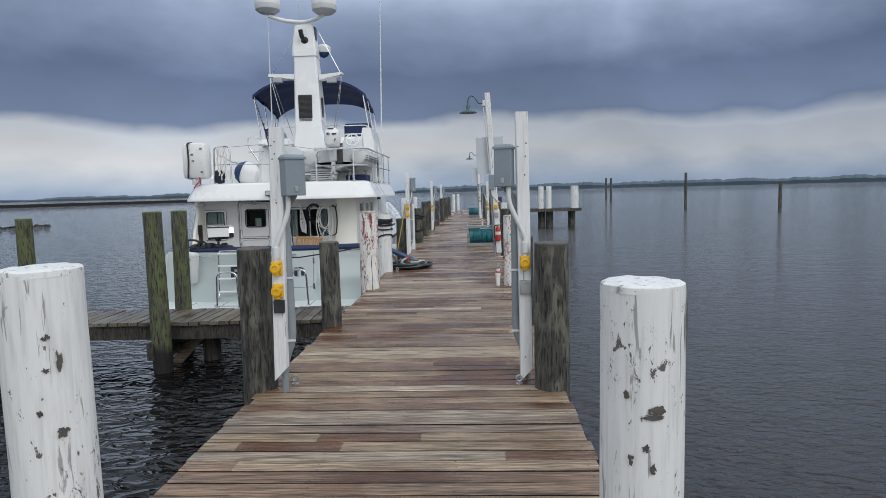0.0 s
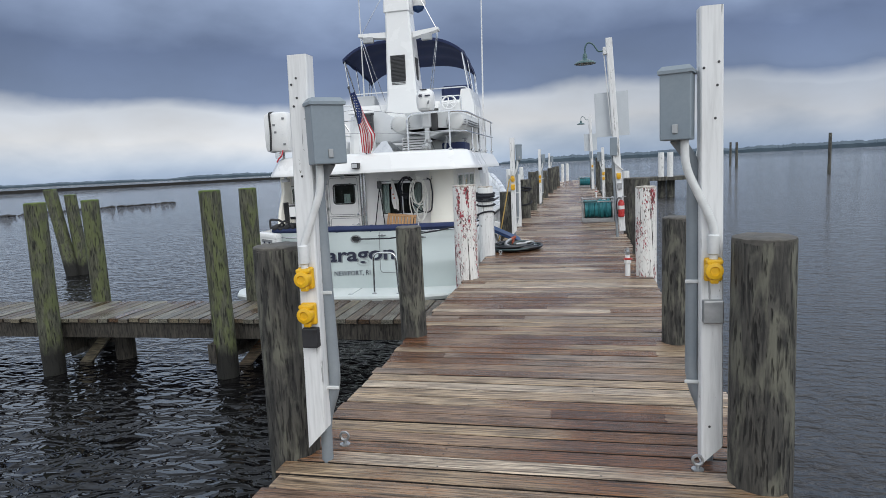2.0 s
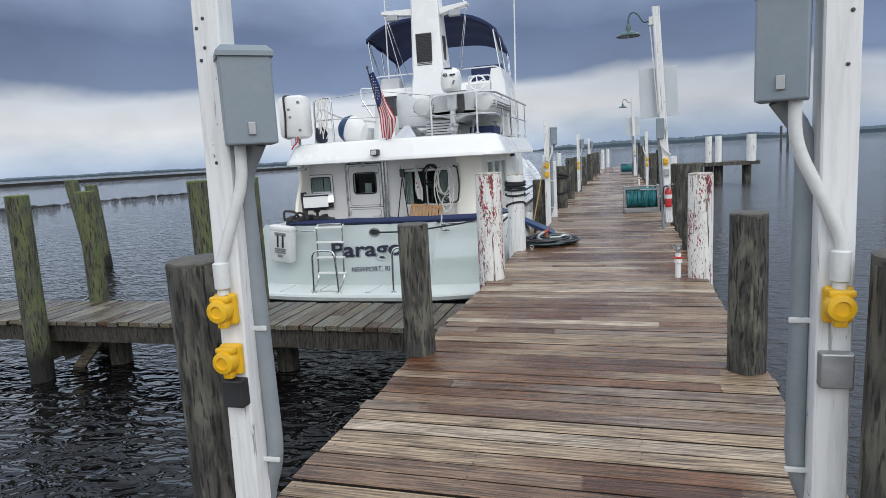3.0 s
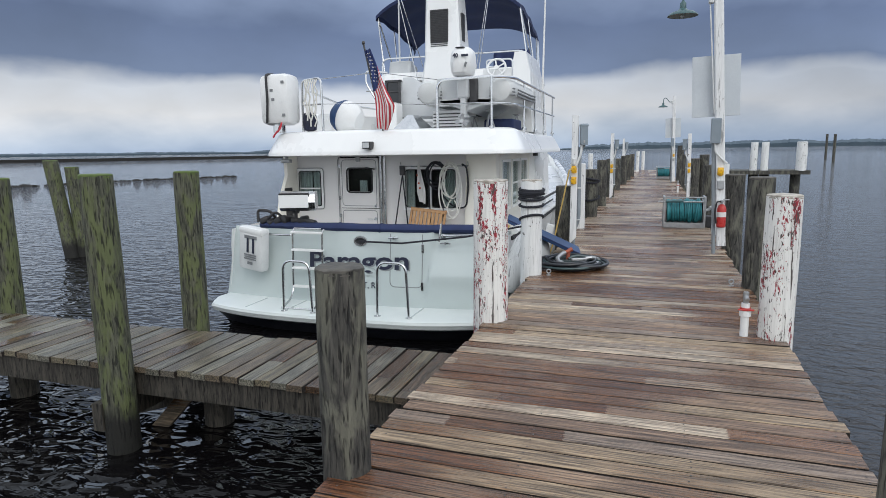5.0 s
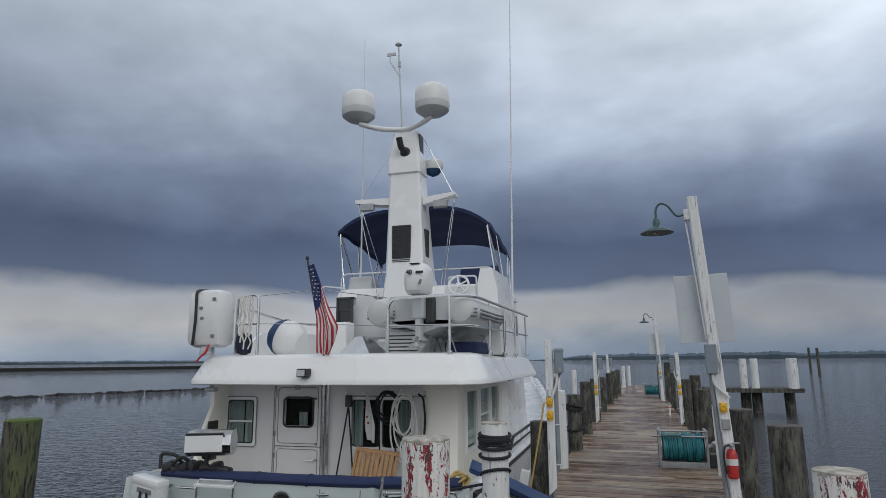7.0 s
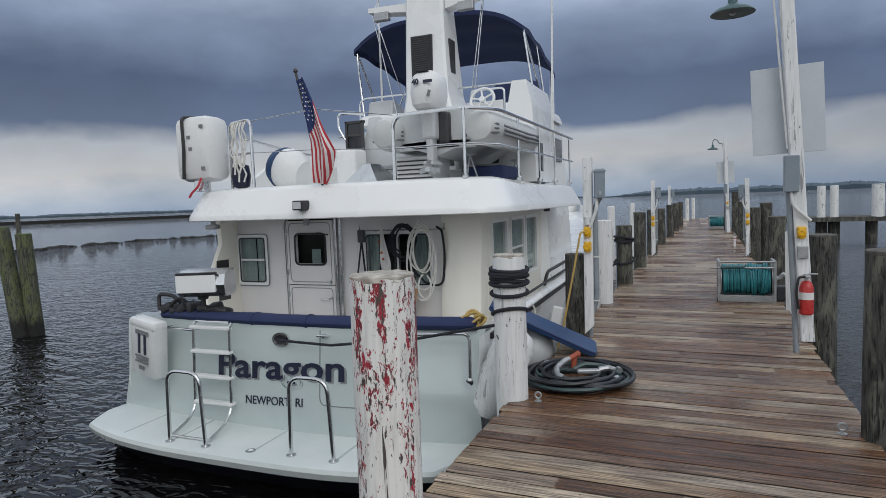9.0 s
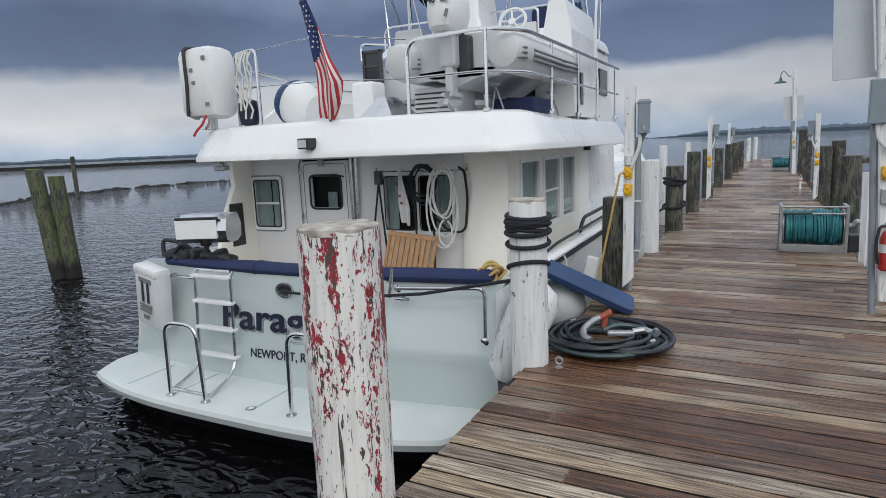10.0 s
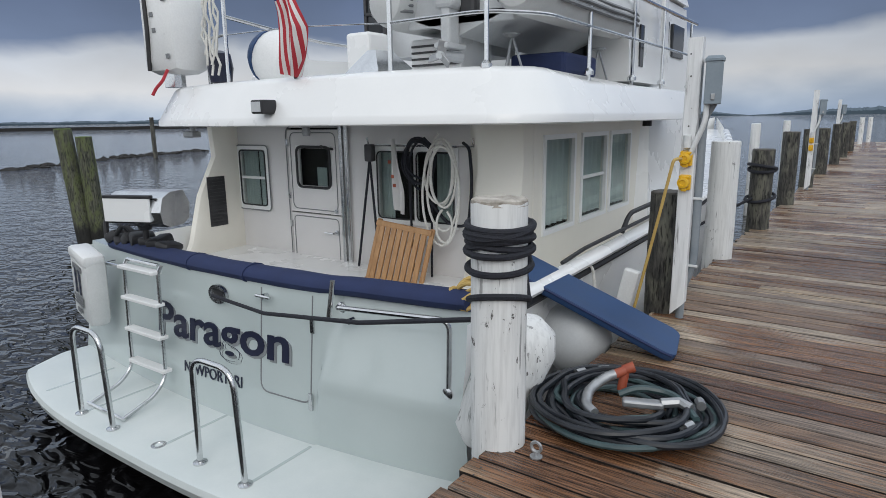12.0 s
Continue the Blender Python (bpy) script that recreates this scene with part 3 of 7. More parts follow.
DARK = "dark weathered round timber piling beside the dock"
GREEN = "round timber piling green with algae beside the finger pier"
piling(1.135, 2.56, 0.165, 1.20, M["white_pile"], "thick round piling with thick cracked white paint", "white pilings", seed=2, cap=M["white_pile"], taper=0.97)
piling(-1.28, 2.60, 0.165, 1.30, M["white_pile"], "thick round piling with cracked white paint and dark chips", "white pilings", seed=5, cap=M["white_pile"], taper=0.97)
for i, (x, y, r, top) in enumerate([(-1.235, 5.06, 0.145, 1.15), (1.145, 4.96, 0.145, 1.15), (-1.125, 7.40, 0.125, 1.0), (1.165, 7.25, 0.125, 1.03),
                                    (1.46, 12.18, 0.145, 1.20), (1.60, 15.15, 0.155, 1.11), (-0.945, 14.85, 0.135, 0.94), (-0.82, 19.2, 0.15, 1.06),
                                    (-0.75, 21.95, 0.14, 1.22), (-0.66, 25.0, 0.14, 1.2), (-0.58, 28.5, 0.14, 1.15), (-0.42, 32.2, 0.14, 1.2), (-0.30, 36.0, 0.14, 1.2), (-0.18, 40.5, 0.14, 1.2),
                                    (1.84, 20.9, 0.17, 1.10), (1.80, 24.8, 0.15, 1.19), (2.06, 24.9, 0.15, 1.30), (1.95, 31.0, 0.15, 1.25), (1.98, 34.9, 0.16, 1.6), (1.72, 36.2, 0.12, 1.35)]):
    piling(x, y, r, top, M["pile"], DARK, "dock pilings", seed=10 + i)
piling(-1.06, 10.21, 0.159, 1.265, M["red_white_pile"], "round piling with white paint flaking off red paint", "flaking pilings", seed=41, cap=M["worn_top"], taper=0.98)
piling(1.295, 10.26, 0.133, 1.15, M["red_white_pile"], "round piling with white paint flaking off red paint", "flaking pilings", seed=43, cap=M["worn_top"], taper=0.98)
piling(-1.05, 12.36, 0.134, 1.16, M["white_pile"], "round white painted piling with black rope wound round it", "white pilings", seed=45, cap=M["worn_top"], taper=0.97)
for i, (x, y, top) in enumerate([(-0.93, 17.05, 1.24), (-1.9, 26.5, 1.3), (-1.9, 33.5, 1.3), (0.1, 47.5, 1.3), (0.45, 50.0, 1.3)]):
    piling(x, y, 0.15 if y < 18 else 0.11, top, M["white_pile"], "round white painted mooring piling", "white pilings", seed=50 + i, cap=M["white_pile"], taper=0.97)
for i, (x, y, r, top, ln) in enumerate([(-3.85, 8.64, 0.135, 1.38, -0.01), (-4.07, 9.88, 0.13, 1.36, 0.02), (-6.30, 8.60, 0.135, 1.32, 0.02), (-6.58, 9.86, 0.13, 1.29, 0.0), (-8.7, 8.62, 0.135, 1.27, 0.0),
                                         (-13.00, 16.10, 0.175, 1.42, -0.24), (-12.72, 16.28, 0.165, 1.26, -0.08)]):
    piling(x, y, r, top, M["pile_algae"], GREEN if i < 5 else "leaning mooring piling green with algae, in open water", "green pilings", lean=(ln, 0), seed=60 + i, cap=M["algae_top"])
for i, (x, y, top) in enumerate([(24.47, 65.5, 2.9), (28.35, 54.0, 1.7), (26.94, 107.0, 3.1), (30.2, 124.0, 3.4), (-41.0, 34.6, 1.9)]):
    piling(x, y, 0.15 if y < 70 else 0.2, top, M["pile"], "lone dark mooring pile out on the river", "river piles", seed=80 + i)

# ---- dock frame ----


def skew_beam(bm, off, y0, y1, z0, z1, w):
    skin(bm, [[bm.verts.new((dock_mid(y) + off + sx, y, z)) for sx, z in ((-w, z0), (w, z0), (w, z1), (-w, z1))] for y in (y0, y1)])


bm = nb()
for off in (-HALF + 0.04, -0.4, 0.4, HALF - 0.04):
    skew_beam(bm, off, -4.0, 50.5, -0.30, -0.042, 0.03)
dock = solid("main_dock", bm, M["beam"], "long narrow timber dock of wet weathered cross planks", "dock", kind="structure")
bm = nb()
for y in [0.4, 2.55, 5.0, 7.35, 10.3, 12.35, 14.95, 17.05, 19.2, 21.95, 24.9, 28.5, 32.2, 36, 40.5, 45, 49]:
    box(bm, (dock_mid(y) - HALF - 0.1, y - 0.05, -0.52), (dock_mid(y) + HALF + 0.1, y + 0.05, -0.302), turn=pose(0, 0, 0, 0, 0, DOCK_TURN))
part("cross_beams", bm, M["beam"], dock)

# ---- finger pier on the left ----
FZ = -0.2
bm = nb()
for y in (8.80, 9.22, 9.66):
    box(bm, (-11.0, y - 0.035, FZ - 0.26), (-1.25, y + 0.035, FZ - 0.036))
finger = solid("finger_pier", bm, M["beam"], "narrow side pier of grey mossy planks on pilings", "pier", kind="structure")
bm = nb()
for x in (-3.95, -6.35, -8.85):
    box(bm, (x - 0.05, 8.5, FZ - 0.50), (x + 0.05, 9.95, FZ - 0.265))
    tube(bm, [(x + 0.55, 9.3, FZ - 0.26), (x + 0.55, 9.3, WATER - 0.4)], 0.13, 12)
part("bearers", bm, M["beam"], finger)
for x in (-3.95, -6.35, -8.85):
    for p, q in (((x + 0.02, 9.08, -0.97), (x + 0.46, 9.12, -0.50)), ((x - 0.25, 9.2, -0.80), (x + 0.5, 9.2, -0.56))):
        bm = nb()
        d = (Vector(q) - Vector(p)).normalized()
        n = Vector((-d.z, 0, d.x)) * 0.065
        skin(bm, [[bm.verts.new(Vector(e) + n * s + Vector((0, dy, 0))) for s, dy in ((-1, -0.022), (1, -0.022), (1, 0.022), (-1, 0.022))] for e in (p, q)])
        part("brace", bm, M["plank_grey"] if q[1] < 9.15 else M["beam"], finger, "diagonal timber brace")

# pier across the water on the right
bm = nb()
box(bm, (4.0, 39.4, 0.12), (8.3, 41.4, 0.32))
for x in (5.9, 6.4, 7.85):
    tube(bm, [(x, 40.4, WATER - 0.5), (x, 40.4, 0.12)], 0.24, 10)
pier = solid("side_pier", bm, M["pile"], "short dark side pier standing over the water", "pier", kind="structure")
for i, x in enumerate((5.75, 6.25, 7.9)):
    piling(x, 39.6, 0.17 if i < 2 else 0.24, 1.72, M["white_pile"], "round white painted mooring piling", "white pilings", seed=90 + i, cap=M["white_pile"], bottom=0.3, taper=0.98)

# ---- the trawler yacht, stern towards us ----
CX = -3.56


def hull_half(y):
    s = (y - 12.6) / 18.0
    if s < 0.30:
        return 2.12 + 0.08 * math.sin(s / 0.30 * math.pi / 2)
    q = (s - 0.30) / 0.70
    return 2.20 * max(0.0, 1 - q ** 1.6)


def sheer(y):
    s = (y - 12.6) / 18.0
    return 0.40 + 0.25 * s + 1.3 * max(0.0, s - 0.25) ** 1.6


boat = thing("motor_yacht", (CX, 12.6, WATER), "white trawler motor yacht with navy trim moored beside the dock", "boat")

# hull shell
bm = nb()
rows = []
for i in range(31):
    y = 12.70 + 17.8 * i / 30
    h, top = hull_half(y), sheer(y)
    lo = WATER - 0.45
    sec = [(1.0, top), (0.995, top - 0.25), (0.985, 0.0 if top > 0.3 else top - 0.4), (0.975, -0.45), (0.955, WATER + 0.16), (0.93, WATER), (0.7, lo), (0.0, lo - 0.25)]
    pts = [(f * h, z) for f, z in sec]
    rows.append([bm.verts.new((CX + x, y, z)) for x, z in pts] + [bm.verts.new((CX - x * (1 + 0.075 * min(1.0, max(0.0, (0.4 - z) / 1.0)) if z > WATER - 0.1 else 1), y, z)) for x, z in pts[-2::-1]])
skin(bm, rows, False, closed=False)
for f in bm.faces:
    if f.calc_center_median().z < WATER + 0.14:
        f.material_index = 1
part("hull", bm, [M["gelcoat"], M["hull_black"]], boat, "white hull with black bottom paint", smooth=True)
# side decks
bm = nb()
for y0, y1 in zip([13.0 + 17 * i / 24 for i in range(24)], [13.0 + 17 * (i + 1) / 24 for i in range(24)]):
    vs = [bm.verts.new((CX + sx * hull_half(y) * 0.99, y, sheer(y) - 0.30)) for y, sx in ((y0, -1), (y0, 1), (y1, 1), (y1, -1))]
    bm.faces.new(vs)
bmesh.ops.remove_doubles(bm, verts=bm.verts, dist=0.001)
part("deck", bm, M["gelcoat"], boat)


def transom_y(x, z):
    """The stern face: bowed in plan, leaning a little forward with height."""
    q = (x - CX) / 2.12
    return 12.50 + 0.20 * q * q + 0.10 * (z + 0.6)


# transom, main panel and the rounded quarter on the dock side
bm = nb()
cols = []
xs = [CX - 2.12 + i * (4.24 / 120) for i in range(121)]
zs = [-0.62 + i * (1.06 / 14) for i in range(15)]
vs = {}
for i, x in enumerate(xs):
    for j, z in enumerate(zs):
        y = transom_y(x, z)
        edge = -2.42 - 0.14 * (0.44 - z)
        if x > edge:  # quarter panel, set proud below and leaning in above
            q = min(1.0, (x - edge) / 0.035)
            y += q * (0.17 * max(0, z + 0.12) / 0.56 - 0.07 + 0.09 * max(0.0, -0.16 - z) / 0.46)
        flare = 0.15 * max(0.0, (CX - 1.5 - x) / 0.62) * (0.44 - z) / 1.06
        vs[i, j] = bm.verts.new((x - flare, y, z))
for i in range(120):
    for j in range(14):
        bm.faces.new((vs[i, j], vs[i + 1, j], vs[i + 1, j + 1], vs[i, j + 1]))
# inner face and top of the bulwark
for i in range(120):
    t0, t1 = vs[i, 14], vs[i + 1, 14]
    a0, a1 = bm.verts.new(t0.co + Vector((0, 0.16, 0))), bm.verts.new(t1.co + Vector((0, 0.16, 0)))
    c0, c1 = bm.verts.new(a0.co - Vector((0, 0, 0.9))), bm.verts.new(a1.co - Vector((0, 0, 0.9)))
    bm.faces.new((t0, t1, a1, a0))
    bm.faces.new((a0, a1, c1, c0))
bmesh.ops.remove_doubles(bm, verts=bm.verts, dist=0.0005)
transom = part("transom", bm, M["transom"], boat, "pale green-grey glossy transom", smooth=True)
# door cut in the transom: fine dark joint as a slim groove frame
bm = nb()


def on_transom(x, z, off=0.004):
    return Vector((x, transom_y(x, z) - off, z))


tube(bm, [on_transom(p.x, p.y, -0.001) for p in bend([(-3.04, 0.41, 0), (-3.04, -0.32, 0), (-2.58, -0.32, 0), (-2.58, 0.41, 0)], 0.08)], 0.006, 6)
part("door_joint", bm, M["grey_stripe"], boat, "thin dark joint of the transom door")
for z in (0.22, -0.30):
    bm = nb()
    p = on_transom(-2.575, z)
    box(bm, (p.x - 0.015, p.y - 0.012, p.z - 0.06), (p.x + 0.02, p.y + 0.004, p.z + 0.06), 0.004)
    part("hinge", bm, M["steel"], boat)
# swim platform
outline = []
for i in range(33):
    q = -1 + 2 * i / 32
    x = CX + (2.06 if q > 0 else 2.27) * math.sin(q * math.pi / 2)
    q = math.sin(q * math.pi / 2)
    y = 11.80 + 0.36 * abs(q) ** 3.2 + (0.28 if q < 0 else 0.22) * max(0, abs(q) - 0.93) / 0.07
    outline.append((x, y))
inner = [(CX + (2.06 if i < 16 else 2.25) * (1 - 2 * i / 32), 12.75) for i in range(33)]
bm = nb()
ring_pts = outline + inner
rows = []
for z, inset in ((-0.74, 0.10), (-0.70, 0.02), (-0.64, 0.0), (-0.605, 0.015), (-0.595, 0.05)):
    rows.append([bm.verts.new((CX + (x - CX) * (1 - inset * 0.3), y + (inset if k < 33 else 0), z)) for k, (x, y) in enumerate(ring_pts)])
skin(bm, rows, True)
platform = part("swim_platform", bm, M["platform"], boat, "pale grey-white swim platform across the stern", smooth=True)
bm = nb()
rows = []
for z, inset in ((WATER - 0.3, 0.55), (WATER + 0.02, 0.20), (-0.735, 0.09)):
    rows.append([bm.verts.new((CX + (x - CX) * (1 - inset * 0.25), y + (inset if k < 33 else 0), z)) for k, (x, y) in enumerate(ring_pts)])
skin(bm, rows, True)
part("platform_underside", bm, M["hull_black"], boat, "black painted underside of the platform", smooth=True)
for x0 in (-5.0, -4.35, -3.4, -2.55):
    bm = nb()
    box(bm, (x0 - 0.012, 11.97, -0.599), (x0 + 0.012, 12.52, -0.592))
    part("tread_seam", bm, M["transom"], boat)
bm = nb()
lathe(bm, (-3.43, 11.98, -0.600), [(0.05, 0), (0.05, 0.008), (0.03, 0.010), (0.025, 0.004)], 16)
part("deck_plate", bm, M["steel"], boat, "round steel deck filler plate", smooth=True)
# grab hoops on the platform
for x0, x1, y in ((-4.35, -3.91, 11.93), (-3.0, -2.56, 12.0)):
    bm = nb()
    top = 0.10 if x0 < -4 else 0.12
    tube(bm, bend([(x0, y, -0.60), (x0 + 0.02, y, top), (x1 - 0.03, y, top), (x1, y, -0.60)], 0.13, 8), 0.019, 10)
    for x in (x0, x1):
        lathe(bm, (x, y, -0.598), [(0.045, 0), (0.045, 0.012), (0.02, 0.02)], 14)
    part("grab_hoop", bm, M["steel"], boat, "polished steel grab hoop", smooth=True)

# cabin: aft wall with door and windows, sides, wings
ROOF0, ROOF1 = 1.50, 1.86
AFT = 14.42
bm = nb()
holes = [(-5.50, 0.60, -5.06, 1.22), (-3.50, 0.60, -2.62, 1.24), (-4.72, -0.30, -3.96, 1.45)]
holed_wall(bm, (0, AFT, 0), (1, 0, 0), (0, 0, 1), [-5.66, -2.0], [-0.6, ROOF0 + 0.03], holes, -0.06)
aft_wall = part("aft_cabin_wall", bm, M["aft_white"], boat, "off-white cabin wall facing the cockpit")


def window(name, x0, z0, x1, z1, y, bars=(), sash=True):
    """A framed window in the aft wall, with pane and curtain."""
    b = nb()
    w = 0.035
    holed_wall(b, (0, y - 0.018, 0), (1, 0, 0), (0, 0, 1), [x0 - w, x1 + w], [z0 - w, z1 + w], [(x0 + 0.006, z0 + 0.006, x1 - 0.006, z1 - 0.006)], -0.05)
    fr = part("window_frame", b, M["white_plastic"], boat)
    b = nb()
    if sash:
        zm = (z0 + z1) / 2
        box(b, (x0, y + 0.002, zm - 0.014), (x1, y + 0.028, zm + 0.014), 0.003)
    for x in bars:
        box(b, (x - 0.02, y + 0.002, z0), (x + 0.02, y + 0.028, z1), 0.003)
    if b.verts:
        part("sash_bar", b, M["white_plastic"], fr)
    else:
        b.free()
    b = nb()
    box(b, (x0, y + 0.012, z0), (x1, y + 0.018, z1))
    g = part("pane", b, M["glass"], fr, "clear window pane")
    g.visible_shadow = False
    return fr


def curtain(parent, p0, p1, z0, z1, depth, folds):
    """A pleated curtain between two points in plan."""
    b = nb()
    p0, p1 = Vector((*p0, 0)), Vector((*p1, 0))
    d = (p1 - p0)
    n = Vector((-d.y, d.x, 0)).normalized()
    k = folds * 8
    rows = []
    for i in range(k + 1):
        s = i / k
        o = p0 + d * s + n * depth * (math.sin(s * folds * 2 * math.pi) + 0.3 * math.sin(s * folds * 5.1))
        rows.append([b.verts.new((o.x, o.y, z)) for z in (z0, z1)])
    skin(b, rows, False, closed=False)
    return part("curtain", b, M["curtain"], parent, "pale grey-green pleated curtain", smooth=True)


wa = window("window", -5.50, 0.60, -5.06, 1.22, AFT)
curtain(wa, (-5.52, AFT + 0.062), (-5.27, AFT + 0.062), 0.55, 1.26, 0.016, 5)
curtain(wa, (-5.25, AFT + 0.062), (-5.04, AFT + 0.062), 0.55, 1.26, 0.018, 3)
wb = window("window", -3.50, 0.60, -2.62, 1.24, AFT, bars=(-3.06,), sash=False)
curtain(wb, (-2.86, AFT + 0.062), (-2.60, AFT + 0.062), 0.55, 1.28, 0.018, 6)
curtain(wb, (-3.52, AFT + 0.075), (-3.36, AFT + 0.075), 0.55, 1.28, 0.012, 3)
# added dark sheet close behind the aft panes, painted as the unlit room
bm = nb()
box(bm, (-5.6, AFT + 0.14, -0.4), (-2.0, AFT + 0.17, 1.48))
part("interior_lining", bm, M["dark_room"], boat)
# the cockpit door, two leaves
bm = nb()
holed_wall(bm, (0, AFT - 0.012, 0), (1, 0, 0), (0, 0, 1), [-4.70, -3.98], [0.585, 1.43], [(-4.55, 0.86, -4.10, 1.25)], -0.04)
door = part("cockpit_door", bm, M["aft_white"], boat, "white two-part cockpit door with a dark window")
bm = nb()
box(bm, (-4.70, AFT - 0.012, -0.30), (-3.98, AFT + 0.028, 0.572), 0.004)
part("lower_leaf", bm, M["aft_white"], door)
bm = nb()
holed_wall(bm, (0, AFT - 0.024, 0), (1, 0, 0), (0, 0, 1), [-4.575, -4.075], [0.835, 1.275], [(-4.545, 0.865, -4.105, 1.245)], -0.03)
part("window_trim", bm, M["white_plastic"], door, "white window trim")
bm = nb()
box(bm, (-4.555, AFT + 0.000, 0.855), (-4.095, AFT + 0.008, 1.255))
g = part("pane", bm, M["glass"], door)
g.visible_shadow = False
curtain(door, (-4.36, AFT + 0.06), (-4.22, AFT + 0.06), 0.85, 1.05, 0.012, 3)
bm = nb()
tube(bm, [(-4.06, AFT - 0.03, 0.40), (-4.06, AFT - 0.06, 0.40), (-4.18, AFT - 0.06, 0.40)], 0.010, 8)
lathe(bm, (-4.05, AFT - 0.012, 0.40), [(0.03, 0), (0.028, 0.012), (0.01, 0.016)], 12, (0, -1, 0))
part("door_handle", bm, M["steel"], door, "steel lever handle", smooth=True)
bm = nb()
lathe(bm, (-4.04, AFT - 0.012, 0.62), [(0.028, 0), (0.026, 0.01), (0.012, 0.012)], 14, (0, -1, 0))
part("lock", bm, M["steel"], door, smooth=True)
for x in (-3.93, -3.86):
    bm = nb()
    tube(bm, [(x, AFT - 0.03, -0.30), (x, AFT - 0.03, 1.50)], 0.024, 10)
    part("stanchion", bm, M["steel"], boat, "upright polished steel tube beside the door", smooth=True)


def wing(sign, xin, xout, y_top, y_bot):
    """Side wall of the cockpit, its aft edge leaning; runs forward into the cabin side."""
    b = nb()
    sec = []
    prof = [(y_bot - 0.25, -0.2), (y_bot, 0.25), (y_bot * 0.6 + y_top * 0.4, 0.75), (y_top, 1.15), (y_top - 0.02, ROOF0 + 0.02)]
    rows = []
    for y, z in prof:
        rows.append([b.verts.new(p) for p in ((xin, AFT + 0.02, z), (xin, y + 0.10, z), (xin * 0.75 + xout * 0.25, y + 0.02, z), (xin * 0.4 + xout * 0.6, y, z), (xout - sign * 0.02, y + 0.06, z), (xout - sign * 0.004, y + 0.14, z), (xout - sign * 0.004, (14.52 if sign > 0 else AFT + 0.02), z))])
    skin(b, rows, False, closed=False)
    return part("cockpit_wing", b, M["cream"], boat, "cream curved side wall of the cockpit", smooth=True)


wing(-1, -5.52, -5.66, 14.12, 13.75)
wing(1, -2.45, -1.92, 14.30, 14.20)
# cabin sides with three windows each on the dock side
bm = nb()
sw = [(14.70, 0.56, 15.32, 1.34), (15.53, 0.56, 16.17, 1.34), (16.32, 0.56, 16.94, 1.34)]
holed_wall(bm, (-1.92, 0, 0), (0, 1, 0), (0, 0, 1), [14.50, 18.0], [-0.2, ROOF0 + 0.03], sw, -0.05)
side_wall = part("cabin_side", bm, M["cream"], boat, "cream cabin side with three windows")
bm = nb()
box(bm, (-5.66, AFT + 0.06, -0.2), (-5.61, 18.0, ROOF0 + 0.03))
part("cabin_side", bm, M["cream"], boat)
for y0, z0, y1, z1 in sw:
    bm = nb()
    w = 0.035
    holed_wall(bm, (-1.904, 0, 0), (0, 1, 0), (0, 0, 1), [y0 - w, y1 + w], [z0 - w, z1 + w], [(y0 + 0.006, z0 + 0.006, y1 - 0.006, z1 - 0.006)], -0.05)
    fr = part("window_frame", bm, M["white_plastic"], boat)
    bm = nb()
    box(bm, (-1.940, y0, z0), (-1.934, y1, z1))
    g = part("pane", bm, M["glass"], fr)
    g.visible_shadow = False
    if 15.4 < y0 < 15.6:
        bm = nb()
        box(bm, (-1.950, y0, 0.935), (-1.922, y1, 0.965), 0.003)
        part("sash_bar", bm, M["white_plastic"], fr)
    curtain(fr, (-1.99, y0 - 0.03), (-1.99, y1 + 0.03), 0.58, 1.38, 0.016, 6)
# the same added sheet behind the side windows, room shade as colour
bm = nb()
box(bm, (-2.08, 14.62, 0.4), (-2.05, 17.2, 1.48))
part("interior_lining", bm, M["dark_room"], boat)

# boat deck: overhanging roof with a rounded fascia
bm = nb()


def roof_ring(inset, z):
    pts = []
    for i in range(25):
        q = -1 + 2 * i / 24
        pts.append((-3.50 + (2.07 - inset) * q, 13.25 + inset + 0.22 * abs(q) ** 2.6 + 0.30 * max(0, abs(q) - 0.93) / 0.07 * 0.5))
    pts.append((-3.50 + 2.10 - inset, 13.95))
    for i in range(8):
        y = 14.6 + i * 0.47
        pts.append((-3.50 + min(2.12, hull_half(y) + 0.02) - inset, y))
    for i in range(8):
        y = 14.6 + (7 - i) * 0.47
        pts.append((-3.50 - min(2.12, hull_half(y) + 0.02) + inset, y))
    pts.append((-3.50 - 2.10 + inset, 13.95))
    return [bm.verts.new((x, y, z - (0.05 if z > 1.6 and 14.0 < y and x > -3.5 else 0))) for x, y in pts]


skin(bm, [roof_ring(i, z) for i, z in ((0.12, 1.475), (0.012, 1.478), (0.0, 1.486), (0.002, 1.535), (0.012, 1.552), (0.125, 1.805), (0.14, 1.825), (0.18, 1.848), (0.26, 1.862))], True)
roof = part("boat_deck", bm, M["gelcoat"], boat, "white overhanging boat deck with rounded fascia", smooth=True)
bm = nb()
box(bm, (-3.68, 13.15, 1.575), (-3.55, 13.30, 1.68), 0.012)
part("floodlight", bm, M["black"], boat, "small black floodlight on the fascia")
bm = nb()
box(bm, (-3.665, 13.142, 1.59), (-3.565, 13.15, 1.665))
part("floodlight_lens", bm, M["radome_grey"], boat)

